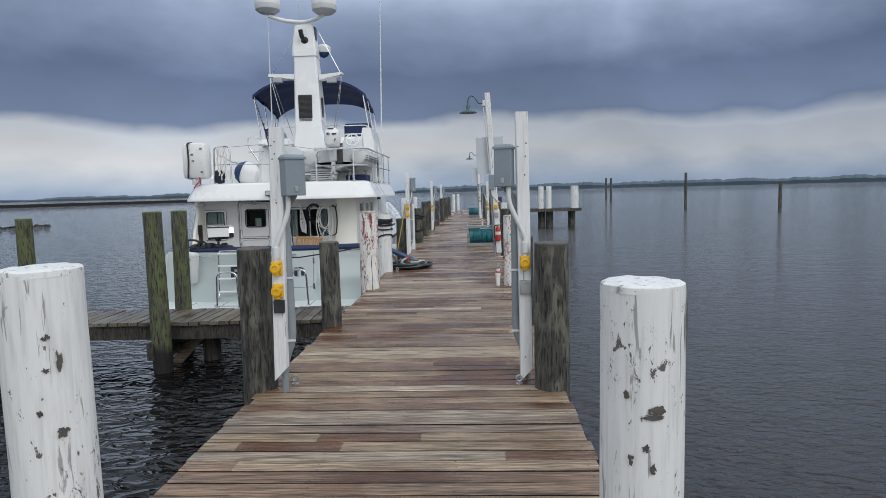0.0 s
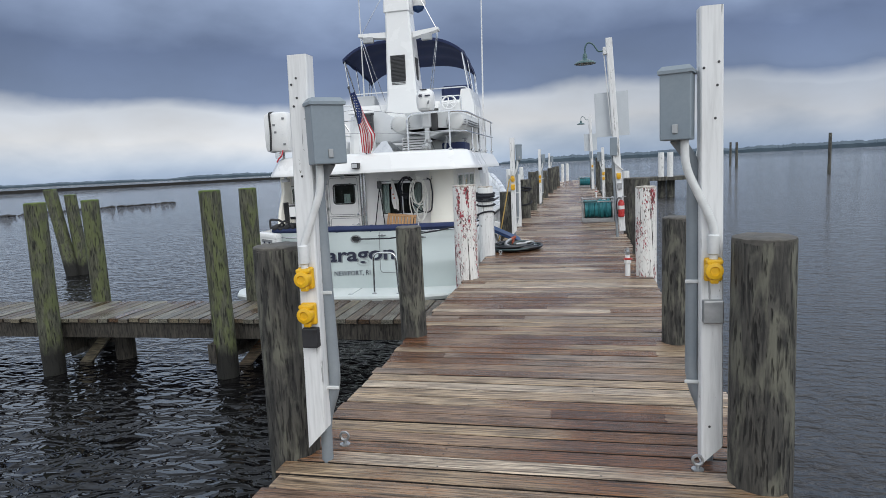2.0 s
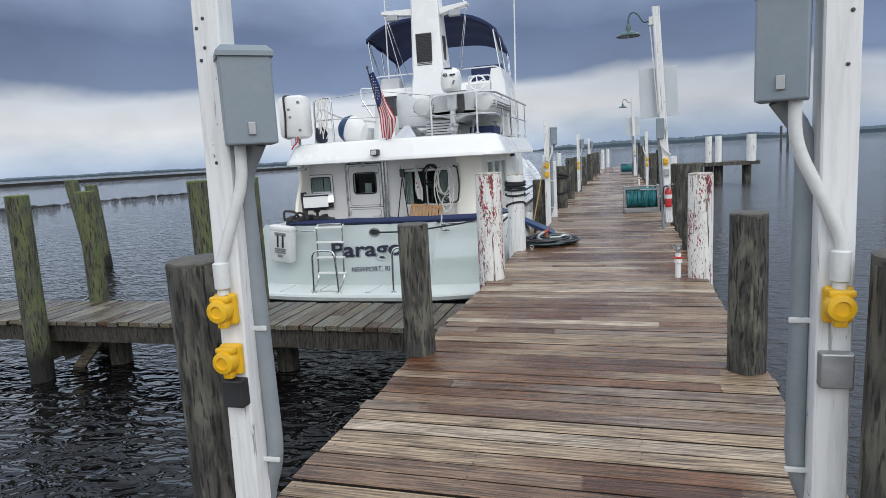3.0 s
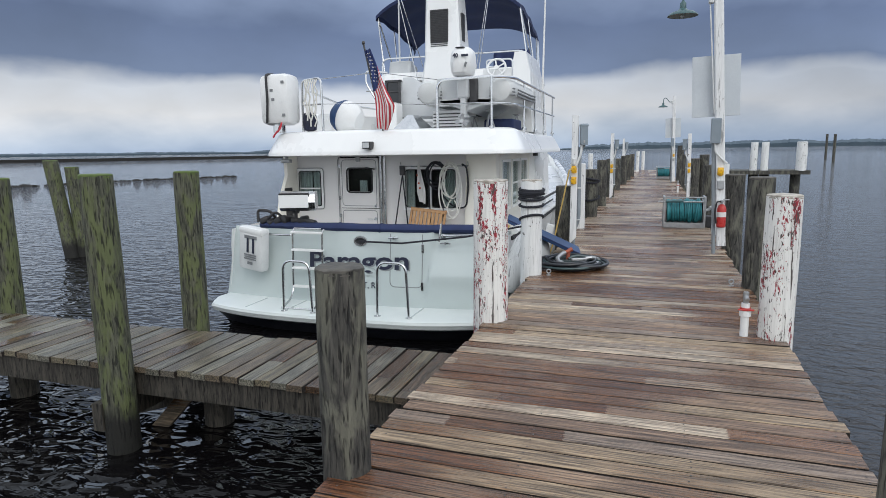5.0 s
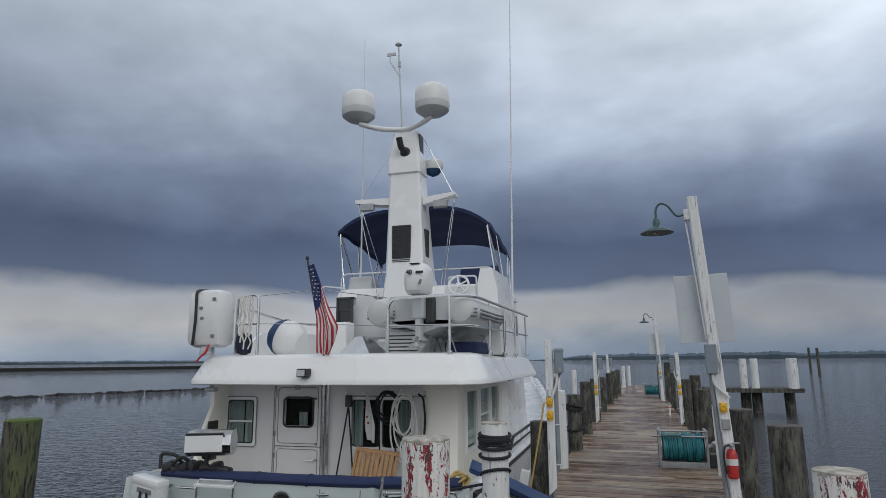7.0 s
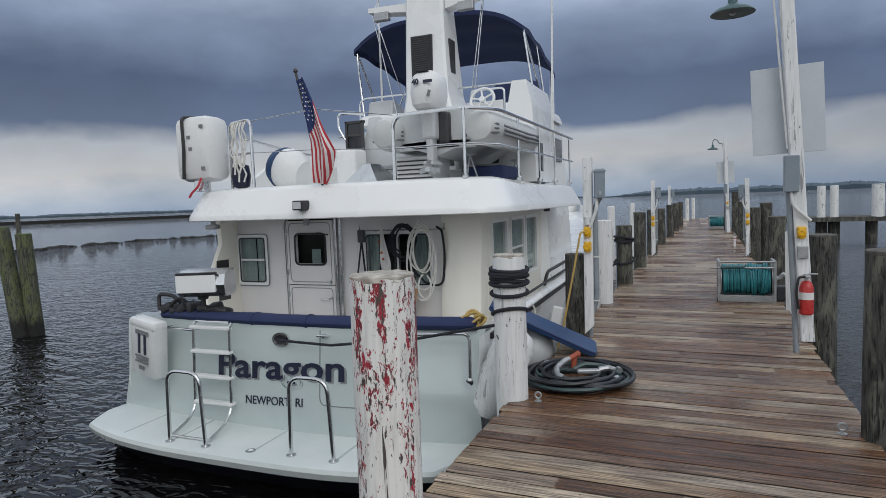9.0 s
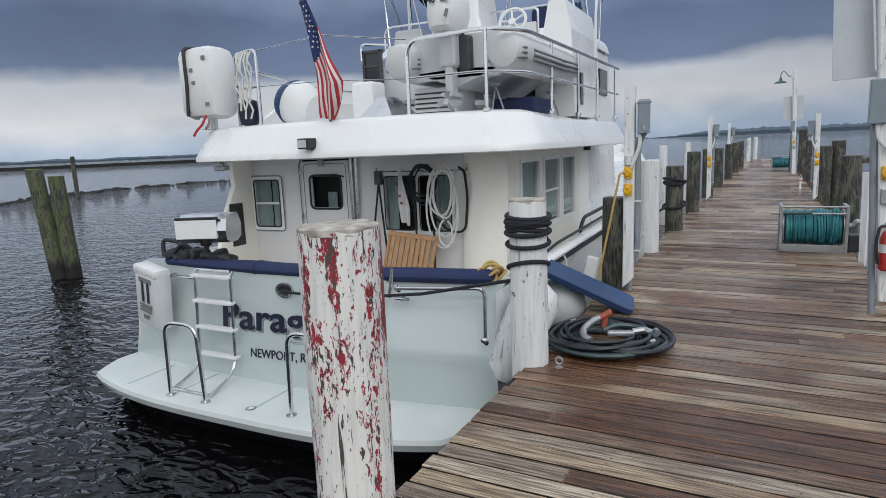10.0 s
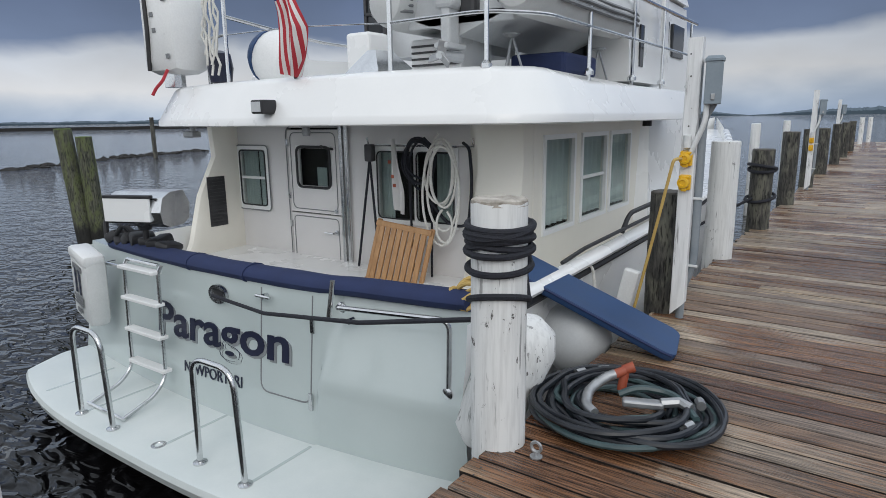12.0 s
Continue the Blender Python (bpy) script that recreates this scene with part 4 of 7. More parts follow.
# pilothouse and flybridge ahead
bm = nb()
for x0, x1, y0, y1, z0, z1, dx in ((-5.3, -1.78, 17.3, 19.3, 0.3, 2.95, 0.15), (-5.05, -1.88, 17.0, 19.1, 2.95, 3.12, 0.05)):
    rows = []
    for z, q in ((z0, 0.0), (z0 + 0.6 * (z1 - z0), 0.5), (z1 - 0.03, 0.95), (z1, 1.2)):
        o = dx * q
        rows.append([bm.verts.new(p) for p in ((x0 + o, y0 + o * 1.4, z), (x0 + o + 0.15, y0 + o * 1.4 - 0.1, z), (x1 - o - 0.15, y0 + o * 1.4 - 0.1, z), (x1 - o, y0 + o * 1.4, z), (x1 - o, y1 - o, z), (x0 + o, y1 - o, z))])
    skin(bm, rows, True)
part("pilothouse", bm, M["gelcoat"], boat, "white pilothouse with flybridge coaming")
for y0 in (17.55, 18.3):
    bm = nb()
    box(bm, (-1.90, y0, 2.25), (-1.855, y0 + 0.55, 2.65), 0.01)
    part("side_window", bm, M["dark_window"], boat, "dark pilothouse window")
bm = nb()
for y0, x1 in ((17.20, -4.2), (17.20, -2.9)):
    box(bm, (x1 - 0.55, 17.14, 2.2), (x1 + 0.35, 17.22, 2.62), 0.03)
part("aft_window", bm, M["dark_window"], boat)

# mast: tapered box column
bm = nb()
prof = [(2.1, -3.98, -2.98, 16.45, 17.5), (3.0, -3.90, -3.06, 16.5, 17.35), (3.3, -3.86, -3.14, 16.52, 17.25), (5.2, -3.83, -3.24, 16.62, 17.05), (5.22, -3.86, -3.22, 16.58, 17.05), (5.42, -3.86, -3.24, 16.60, 17.05), (6.05, -3.80, -3.30, 16.72, 17.02)]
rows = []
for z, x0, x1, y0, y1 in prof:
    c = 0.04
    rows.append([bm.verts.new((x, y, z)) for x, y in ((x0, y0 + c), (x0 + c, y0), (x1 - c, y0), (x1, y0 + c), (x1, y1), (x0, y1))])
skin(bm, rows, True)
mast = part("mast", bm, M["gelcoat"], boat, "tall white tapered box mast")
bm = nb()
box(bm, (-3.735, 16.535, 3.50), (-3.375, 16.58, 4.20), 0.004)
for i in range(22):
    z = 3.52 + i * 0.031
    box(bm, (-3.725, 16.522, z), (-3.385, 16.545, z + 0.014))
part("mast_louvre", bm, M["louvre"], mast, "dark louvred grille")
for z0, z1 in ((3.45, 4.15), (5.55, 6.0)):
    bm = nb()
    xe = -3.17 - 0.05 * (z0 - 3.3)
    box(bm, (xe - 0.02, 16.74, z0), (xe + 0.02, 16.96, z1))
    part("side_louvre", bm, M["louvre"], mast)
bm = nb()
lathe(bm, (-3.52, 16.68, 5.62), [(0.10, 0), (0.10, 0.05), (0.085, 0.06)], 18, (0, -1, 0))
tube(bm, bend([(-3.52, 16.66, 5.62), (-3.56, 16.52, 5.68), (-3.58, 16.46, 5.86)], 0.05), 0.06, 12)
part("horn", bm, M["black"], mast, "black trumpet horn", smooth=True)
bm = nb()
tube(bm, bend([(-4.40, 16.5, 6.24), (-4.05, 16.6, 6.13), (-3.52, 16.8, 6.12), (-3.1, 16.6, 6.18), (-2.94, 16.5, 6.24)], 0.2), 0.05, 10)
tube(bm, [(-3.55, 16.85, 6.0), (-3.55, 16.85, 6.14)], 0.10, 12)
part("radar_arm", bm, M["gelcoat"], mast, smooth=True)
for x, dz in ((-4.42, 0.06), (-2.94, 0.0)):
    bm = nb()
    lathe(bm, (x, 16.5, 6.22 + dz), [(0.12, 0), (0.22, 0.03), (0.31, 0.10), (0.325, 0.20), (0.32, 0.22)], 28)
    rb = part("dome_base", bm, M["radome_grey"], mast, "pale grey dome base", smooth=True)
    bm = nb()
    lathe(bm, (x, 16.5, 6.44 + dz), [(0.322, 0), (0.325, 0.05), (0.32, 0.22), (0.29, 0.31), (0.20, 0.37), (0.08, 0.39), (0.01, 0.392)], 28)
    part("satellite_dome", bm, M["white_plastic"], mast, "white satellite dome", smooth=True)
bm = nb()
tube(bm, [(-3.66, 16.85, 6.1), (-3.74, 16.85, 7.92)], 0.014, 8)
tube(bm, [(-3.70, 16.85, 7.2), (-3.76, 16.85, 7.36), (-3.92, 16.85, 7.62), (-3.92, 16.85, 7.78)], 0.010, 6)
box(bm, (-3.98, 16.84, 7.74), (-3.80, 16.86, 7.80))
lathe(bm, (-3.72, 16.85, 7.48), [(0.03, 0), (0.03, 0.12)], 10)
lathe(bm, (-3.74, 16.85, 7.92), [(0.02, 0), (0.07, 0.03), (0.06, 0.06), (0.01, 0.07)], 12)
part("wind_vane", bm, M["radome_grey"], mast, "thin pole with wind instruments")
for x0, x1, z in ((-4.55, -3.84, 4.76), (-3.20, -2.58, 4.72)):
    bm = nb()
    skin(bm, [[bm.verts.new(p) for p in ((x, 16.7, z + dz - h), (x, 16.95, z + dz - h), (x, 16.95, z + dz + h), (x, 16.7, z + dz + h))] for x, h, dz in ((x0, 0.035 if x0 < -4 else 0.07, 0.0 if x0 < -4 else -0.05), (x1, 0.07 if x0 < -4 else 0.03, -0.05 if x0 < -4 else 0.05))])
    part("spreader", bm, M["gelcoat"], mast, "white spreader arm")
    bm = nb()
    xm = -4.30 if x0 < -4 else -2.86
    box(bm, (xm - 0.13, 16.66, z - 0.20), (xm + 0.13, 16.76, z - 0.06), 0.015)
    part("spreader_light", bm, M["galv"], mast, "floodlight under the spreader")
bm = nb()
lathe(bm, (-3.16, 17.25, 5.42), [(0.17, 0), (0.20, 0.06), (0.19, 0.16), (0.1, 0.22), (0.01, 0.23)], 20)
part("small_radome", bm, M["white_plastic"], mast, "small white and blue radome", smooth=True)
bm = nb()
lathe(bm, (-3.16, 17.25, 5.29), [(0.02, 0), (0.12, 0.05), (0.17, 0.13)], 20)
part("small_radome_base", bm, M["blue_vinyl"], mast, smooth=True)
# rigging wires and whip antennas
wires = [((-4.52, 16.8, 4.76), (-3.84, 16.8, 5.75)), ((-2.62, 16.8, 4.76), (-3.2, 16.85, 5.9)), ((-4.50, 16.8, 4.74), (-4.05, 17.0, 3.2)), ((-4.53, 16.8, 4.74), (-3.95, 16.7, 2.4)), ((-2.62, 16.8, 4.72), (-2.95, 17.0, 3.1)), ((-2.60, 16.8, 4.72), (-2.90, 17.0, 3.0))]
for p, q in wires:
    bm = nb()
    tube(bm, [p, q], 0.008, 5)
    part("rigging_wire", bm, M["steel"], mast)
for p, q in (((-1.62, 16.9, 2.3), (-1.45, 16.6, 8.6)), ((-4.72, 17.4, 3.2), (-4.62, 17.2, 8.4))):
    bm = nb()
    d = Vector(q) - Vector(p)
    tube(bm, [p, Vector(p) + d * 0.15, Vector(p) + d * 0.6, q], [0.022, 0.018, 0.012, 0.006], 6)
    part("whip_antenna", bm, M["white_plastic"], boat, "tall thin white whip antenna", smooth=True)
# bimini
bm = nb()
rows = []
for i in range(19):
    s = i / 18
    y = 17.35 + 2.45 * s
    row = []
    for k in range(21):
        q = -1 + 2 * k / 20
        z = 4.76 - 0.38 * abs(q) ** 3.6 - 0.34 * s ** 2 + 0.02 * math.cos(3 * math.pi * (2 * s - 1))
        row.append(bm.verts.new((-3.68 + 1.54 * q, y, z)))
    rows.append(row)
skin(bm, rows, False, closed=False)
ext = [v for v in bm.verts]
front = [bm.verts.new(v.co - Vector((0, 0, 0.07))) for v in rows[0]]
skin(bm, [front, rows[0]], False, closed=False)
for k in (0, 20):
    edge = [r[k] for r in rows]
    low = [bm.verts.new(v.co - Vector((0, 0, 0.10))) for v in edge]
    skin(bm, [edge, low], False, closed=False)
bimini = part("bimini_top", bm, M["navy"], boat, "navy canvas bimini awning over the flybridge", smooth=True)
for sx in (-1, 1):
    for y0, y1, dz in ((17.42, 17.9, 0.0), (17.42, 17.2, 0.0), (18.3, 18.0, -0.05), (19.5, 18.3, -0.26), (19.7, 18.6, -0.30)):
        bm = nb()
        tube(bm, [(-3.68 + sx * 1.52, y0, 4.34 + dz), (-3.46 + sx * 1.52, y1, 3.10)], 0.016, 8)
        part("bimini_pole", bm, M["steel"], bimini, smooth=True)

# ---- fittings on the stern ----
bm = nb()
rows = []
for i in range(41):
    x = CX - 1.62 + i * (3.66 / 40)
    c = Vector((x, transom_y(x, 0.46) + 0.07 + 0.04 * min(1.0, max(0.0, (x + 2.5) / 0.2)), 0.475))
    sag = 0.008 * noise.noise((x * 3, 0, 0))
    rows.append(ring(bm, c, Vector((0, 1, 0)), Vector((0, 0, 1)), 0.105, 14, 0.062 + sag))
skin(bm, rows)
part("rail_cover", bm, M["navy"], boat, "navy canvas cover along the stern rail", smooth=True)
for x in (-3.85, -3.2):
    bm = nb()
    c = Vector((x, transom_y(x, 0.46) + 0.07, 0.475))
    rows = [ring(bm, c + Vector((dx, 0, 0)), Vector((0, 1, 0)), Vector((0, 0, 1)), 0.112, 14, 0.070) for dx in (-0.012, 0.012)]
    skin(bm, rows)
    part("cover_strap", bm, M["navy"], boat, smooth=True)


def lettering(body, size, bold, x0, base, width, mats, off, slope=0.0, name="letter", dx=0.0, dz=0.0):
    """Letters laid on the bowed stern, fitted to a width."""
    cu = bpy.data.curves.new("letters", "FONT")
    cu.body, cu.size, cu.offset, cu.extrude, cu.resolution_u = body, size, bold, 0.003, 3
    tmp = bpy.data.objects.new("letters", cu)
    scene.collection.objects.link(tmp)
    bpy.context.view_layer.update()
    me = bpy.data.meshes.new_from_object(tmp.evaluated_get(bpy.context.evaluated_depsgraph_get()))
    bpy.data.objects.remove(tmp)
    b = nb()
    b.from_mesh(me)
    bpy.data.meshes.remove(me)
    lo, hi = min(v.co.x for v in b.verts), max(v.co.x for v in b.verts)
    k = width / (hi - lo)
    for v in b.verts:
        x = x0 + (v.co.x - lo) * k + dx
        z = base + v.co.y + slope * (x - x0) + dz
        v.co = (x, transom_y(x, z) - off - v.co.z, z)
    # one part for each letter
    b.faces.ensure_lookup_table()
    left = set(b.faces)
    while left:
        island, todo = set(), [min(left, key=lambda f: f.index)]
        while todo:
            f = todo.pop()
            if f in left:
                left.discard(f)
                island.add(f)
                todo += [g for e in f.edges for g in e.link_faces if g in left]
        c, twin = nb(), {}
        for f in sorted(island, key=lambda f: f.index):
            for v in f.verts:
                if v not in twin:
                    twin[v] = c.verts.new(v.co)
            c.faces.new([twin[v] for v in f.verts])
        part(name, c, mats, boat, "bold dark blue letter of the boat name" if size > 0.2 else "small dark letter of the home port")
    b.free()


lettering("Paragon", 0.35, 0.007, -4.29, -0.115, 1.52, M["ink_shadow"], 0.003, 0.03, "letter_shadow", 0.022, -0.018)
lettering("Paragon", 0.35, 0.007, -4.29, -0.115, 1.52, M["ink"], 0.008, 0.03)
lettering("NEWPORT, RI", 0.12, 0.0, -3.92, -0.37, 0.69, M["ink"], 0.006, 0.03)

bm = nb()
p = on_transom(-3.48, 0.30)
rows = []
for rx, rz, o in ((0.105, 0.075, 0.0), (0.10, 0.07, 0.022), (0.075, 0.048, 0.022), (0.07, 0.043, -0.002)):
    rows.append([bm.verts.new((p.x + rx * math.cos(a), p.y - o, p.z + rz * math.sin(a))) for a in [2 * math.pi * i / 24 for i in range(24)]])
skin(bm, rows, False)
part("hawse_hole", bm, M["steel"], boat, "oval polished hawse ring", smooth=True)
bm = nb()
rows = [[bm.verts.new((p.x + 0.07 * q * math.cos(a), p.y - 0.002, p.z + 0.043 * q * math.sin(a))) for a in [2 * math.pi * i / 24 for i in range(24)]] for q in (1.0, 0.1)]
skin(bm, rows, False)
bm.faces.new(rows[1])
part("hawse_shadow", bm, M["black"], boat)
# boarding ladder
bm = nb()
for x in (-4.47, -4.00):
    tube(bm, bend([(x + 0.02, 12.46, 0.47), (x, 12.44, 0.42), (x - 0.02, 12.42, -0.42), (x, 12.30, -0.52), (x + 0.04, 12.02, -0.585)], 0.07, 4), 0.015, 8)
tube(bm, [(-4.45, 12.46, 0.47), (-4.02, 12.46, 0.47)], 0.014, 8)
tube(bm, [(-4.46, 12.03, -0.58), (-3.94, 12.03, -0.58)], 0.013, 8)
ladder = part("boarding_ladder", bm, M["steel"], boat, "polished boarding ladder with white treads", smooth=True)
for z in (0.42, 0.17, -0.09, -0.36):
    bm = nb()
    box(bm, (-4.48, 12.385, z - 0.014), (-3.99, 12.465, z + 0.014), 0.006)
    part("tread", bm, M["white_plastic"], ladder)
# quarter rail and rod holder
bm = nb()
tube(bm, bend([(-2.26, 12.60, 0.40), (-2.26, 12.52, 0.415), (-1.50, 12.62, 0.44), (-1.50, 12.60, 0.02)], 0.07, 5), 0.016, 8)
for q in ((-2.26, 12.58, 0.40), (-1.50, 12.60, 0.02)):
    lathe(bm, q, [(0.035, 0), (0.035, 0.012), (0.016, 0.02)], 12, (0, -1, 0))
part("quarter_rail", bm, M["steel"], boat, smooth=True)
bm = nb()
tube(bm, [(-2.30, 12.50, 0.34), (-2.27, 12.52, 0.58)], 0.016, 10)
part("rod_holder", bm, M["steel"], boat, "steel rod holder tube", smooth=True)
bm = nb()
tube(bm, bend([(-4.95, 12.62, 0.36), (-4.95, 12.54, 0.36), (-4.55, 12.52, 0.36), (-4.55, 12.6, 0.36)], 0.03), 0.014, 8)
part("hand_rail", bm, M["steel"], boat, smooth=True)
for x in (-2.98, -2.25):
    bm = nb()
    z = 0.36 if x < -2.5 else 0.30
    q = on_transom(x, z)
    tube(bm, [(x - 0.07, q.y - 0.04, z), (x + 0.07, q.y - 0.04, z)], 0.012, 8)
    tube(bm, [(x, q.y, z), (x, q.y - 0.045, z)], 0.02, 8)
    part("cleat", bm, M["steel"], boat, smooth=True)

# rub rail and gunwale cap along the dock side
bm = nb()
rows = []
for i in range(25):
    y = 13.1 + 14.0 * i / 24
    c = Vector((CX + hull_half(y) + 0.005, y, sheer(y) + 0.02))
    rows.append(ring(bm, c, Vector((1, 0, 0)), Vector((0, 0, 1)), 0.075, 10, 0.045))
skin(bm, rows)
part("gunwale_cap", bm, M["gelcoat"], boat, "white rounded gunwale", smooth=True)
bm = nb()
rows = []
for i in range(25):
    y = 13.0 + 14.0 * i / 24
    rows.append(ring(bm, Vector((CX + hull_half(y) + 0.01, y, sheer(y) - 0.06)), Vector((1, 0, 0)), Vector((0, 0, 1)), 0.035, 8, 0.03))
skin(bm, rows)
part("rub_rail", bm, M["black"], boat, "black rubbing strip", smooth=True)
bm = nb()
tube(bm, bend([(-1.44, 14.0, sheer(14.0) + 0.07), (-1.43, 14.4, sheer(14.4) + 0.10), (-1.40, 17.0, sheer(17) + 0.10)], 0.08), 0.016, 8)
tube(bm, bend([(-1.43, 15.3, sheer(15.3) + 0.07), (-1.42, 15.45, sheer(15.4) + 0.22), (-1.39, 17.5, sheer(17.5) + 0.22)], 0.1), 0.022, 8)
part("gunwale_rail", bm, M["black"], boat, "dark hand rail along the gunwale", smooth=True)
bm = nb()
box(bm, (-5.525, 13.98, 0.40), (-5.515, 14.20, 0.94))
for i in range(14):
    z = 0.42 + i * 0.037
    box(bm, (-5.515, 13.99, z), (-5.505, 14.19, z + 0.016))
part("side_vent", bm, M["louvre"], boat, "dark slatted engine vent")
# cockpit lamp and small camera under the deck
bm = nb()
lathe(bm, (-4.30, 14.30, 1.47), [(0.035, -0.10), (0.045, -0.06), (0.03, 0.0)], 12)
part("cockpit_light", bm, M["galv"], boat, smooth=True)
bm = nb()
lathe(bm, (-1.75, 17.0, 1.44), [(0.05, -0.03), (0.05, 0.03)], 12)
part("side_lamp", bm, M["black"], boat)

# ---- boat deck fittings ----
for pts, r in ((bend([(-2.66, 13.62, 1.85), (-2.66, 13.62, 2.55), (-1.85, 13.60, 2.57), (-1.58, 13.95, 2.57), (-1.56, 18.2, 2.60)], 0.16, 6), 0.020), (bend([(-2.66, 13.62, 2.20), (-1.85, 13.60, 2.20), (-1.58, 13.95, 2.20), (-1.56, 18.2, 2.22)], 0.16, 6), 0.013)):
    bm = nb()
    tube(bm, pts, r, 8)
    part("deck_rail", bm, M["steel"], boat, "polished tube rail round the boat deck", smooth=True)
for x, y in ((-1.84, 13.60), (-1.58, 14.75), (-1.57, 15.8), (-1.56, 16.75), (-1.56, 17.95)):
    bm = nb()
    tube(bm, [(x, y, 1.80), (x, y, 2.57)], 0.016, 8)
    lathe(bm, (x, y, 1.84), [(0.04, 0), (0.04, 0.03), (0.02, 0.05)], 10)
    part("rail_stanchion", bm, M["steel"], boat, smooth=True)
for x0 in (-4.93,):
    bm = nb()
    tube(bm, bend([(-4.98, 13.75, 1.85), (-4.95, 13.72, 2.66), (-4.58, 13.66, 2.68), (-4.56, 13.64, 1.85)], 0.09, 6), 0.019, 8)
    tube(bm, [(-4.96, 13.72, 2.28), (-4.57, 13.65, 2.28)], 0.013, 8)
    part("deck_hoop", bm, M["steel"], boat, "steel hoop rail on the boat deck", smooth=True)
bm = nb()
tube(bm, [(-4.57, 13.66, 2.66), (-3.6, 13.55, 2.70), (-2.66, 13.62, 2.56)], 0.006, 6)
part("lifeline", bm, M["steel"], boat)
bm = nb()
tube(bm, [(-4.57, 13.66, 2.28), (-3.6, 13.55, 2.25), (-2.66, 13.62, 2.20)], 0.005, 6)
part("lifeline", bm, M["steel"], boat)
bm = nb()
tube(bm, bend([(-4.9, 13.9, 2.50), (-5.2, 15.5, 2.42), (-5.15, 18.0, 2.42)], 0.3), 0.018, 8)
part("port_rail", bm, M["steel"], boat, smooth=True)
bm = nb()
skin(bm, [[bm.verts.new((x, y, z)) for x, z in ((-5.45, 1.84), (-5.38, 1.84), (-5.36, zt), (-5.42, zt))] for y, zt in ((14.6, 2.0), (15.0, 2.22), (18.0, 2.30))])
part("side_coaming", bm, M["gelcoat"], boat, "low white bulwark along the boat deck")
# white slatted locker, mirror-bright vent hood and dark hatch under the dinghy
bm = nb()
box(bm, (-2.95, 14.25, 1.85), (-2.45, 14.75, 2.16), 0.02)
locker = part("deck_locker", bm, M["gelcoat"], boat, "white slatted locker")
for i in range(5):
    bm = nb()
    z = 1.895 + i * 0.05
    box(bm, (-2.93, 14.235, z), (-2.47, 14.252, z + 0.016))
    part("slot", bm, M["louvre"], locker)
bm = nb()
v0 = [bm.verts.new(p) for p in ((-3.55, 14.0, 1.855), (-3.05, 13.95, 1.855), (-2.98, 14.5, 1.855), (-3.5, 14.5, 1.855))]
v1 = [bm.verts.new(p) for p in ((-3.34, 14.15, 2.10), (-3.24, 14.14, 2.10), (-3.22, 14.35, 2.10), (-3.33, 14.35, 2.10))]
skin(bm, [v0, v1])
part("vent_hood", bm, M["steel"], boat, "polished pyramid vent hood")
bm = nb()
box(bm, (-2.2, 14.6, 1.85), (-1.72, 15.3, 2.02), 0.03)
part("deck_cushion", bm, M["navy"], boat, "navy cushion on the boat deck")
bm = nb()
for i in range(4):
    x0, x1, z0, z1 = ((-4.02, -3.72, 2.70, 2.74), (-4.02, -3.76, 2.53, 2.56), (-4.02, -3.985, 2.35, 2.74), (-3.78, -3.74, 2.05, 2.74))[i]
    box(bm, (x0, 14.9, z0), (x1, 14.94, z1), 0.008)
part("screen_frame", bm, M["louvre"], boat, "black window frame of the canvas screen")
bm = nb()
skin(bm, [[bm.verts.new(p) for p in ((-4.0, y + 0.02, 2.36), (-3.76, y + 0.02, 2.36), (-3.76, y + 0.02, 2.72), (-4.0, y + 0.02, 2.72))] for y in (14.9, 14.91)])
part("screen_window", bm, M["dark_window"], boat, "dark clear panel in the canvas screen")
bm = nb()
box(bm, (-4.0, 14.6, 1.86), (-3.70, 14.9, 2.34), 0.03)
part("screen_base", bm, M["gelcoat"], boat, "white upstand below the canvas screen")
bm = nb()
rows = []
for i in range(7):
    s = i / 6
    rows.append([bm.verts.new((-3.78 + 0.95 * s, 15.0 + dy, z)) for dy, z in ((0, 2.12), (0, 2.46 - 0.05 * math.sin(3 * s)), (0.15, 2.80 - 0.28 * s + 0.05 * math.sin(9 * s)), (0.9, 2.70 - 0.2 * s), (0.9, 2.12))])
skin(bm, rows)
part("spray_screen", bm, M["radome_grey"], boat, "sagging grey canvas screen cover", smooth=True)
for x, y in ((-2.05, 14.35), (-2.75, 14.9), (-1.9, 15.8), (-2.7, 15.9)):
    bm = nb()
    for a in (0.4, 2.5, 4.6):
        tube(bm, [(x, y, 2.14), (x + 0.09 * math.cos(a), y + 0.09 * math.sin(a), 1.86)], 0.010, 6)
    lathe(bm, (x, y, 2.12), [(0.03, 0), (0.07, 0.02), (0.07, 0.03)], 10)
    part("dinghy_chock", bm, M["galv"], boat, "metal trestle under the dinghy")
# flybridge console, seat, low coaming rail
bm = nb()
tube(bm, bend([(-1.95, 17.0, 3.1), (-1.95, 17.0, 3.42), (-4.95, 17.0, 3.42), (-4.95, 17.0, 3.1)], 0.15), 0.016, 8)
part("flybridge_rail", bm, M["steel"], boat, smooth=True)
bm = nb()
box(bm, (-2.75, 17.6, 3.1), (-2.0, 17.9, 3.55), 0.08)
part("helm_seat", bm, M["navy"], boat, "navy helm seat cushion")
bm = nb()
box(bm, (-4.85, 17.05, 2.85), (-4.35, 17.5, 3.35), 0.06, pose(0, 0, 0, -15, 0, 0))
part("folded_seat", bm, M["radome_grey"], boat, "grey covered seat")
bm = nb()
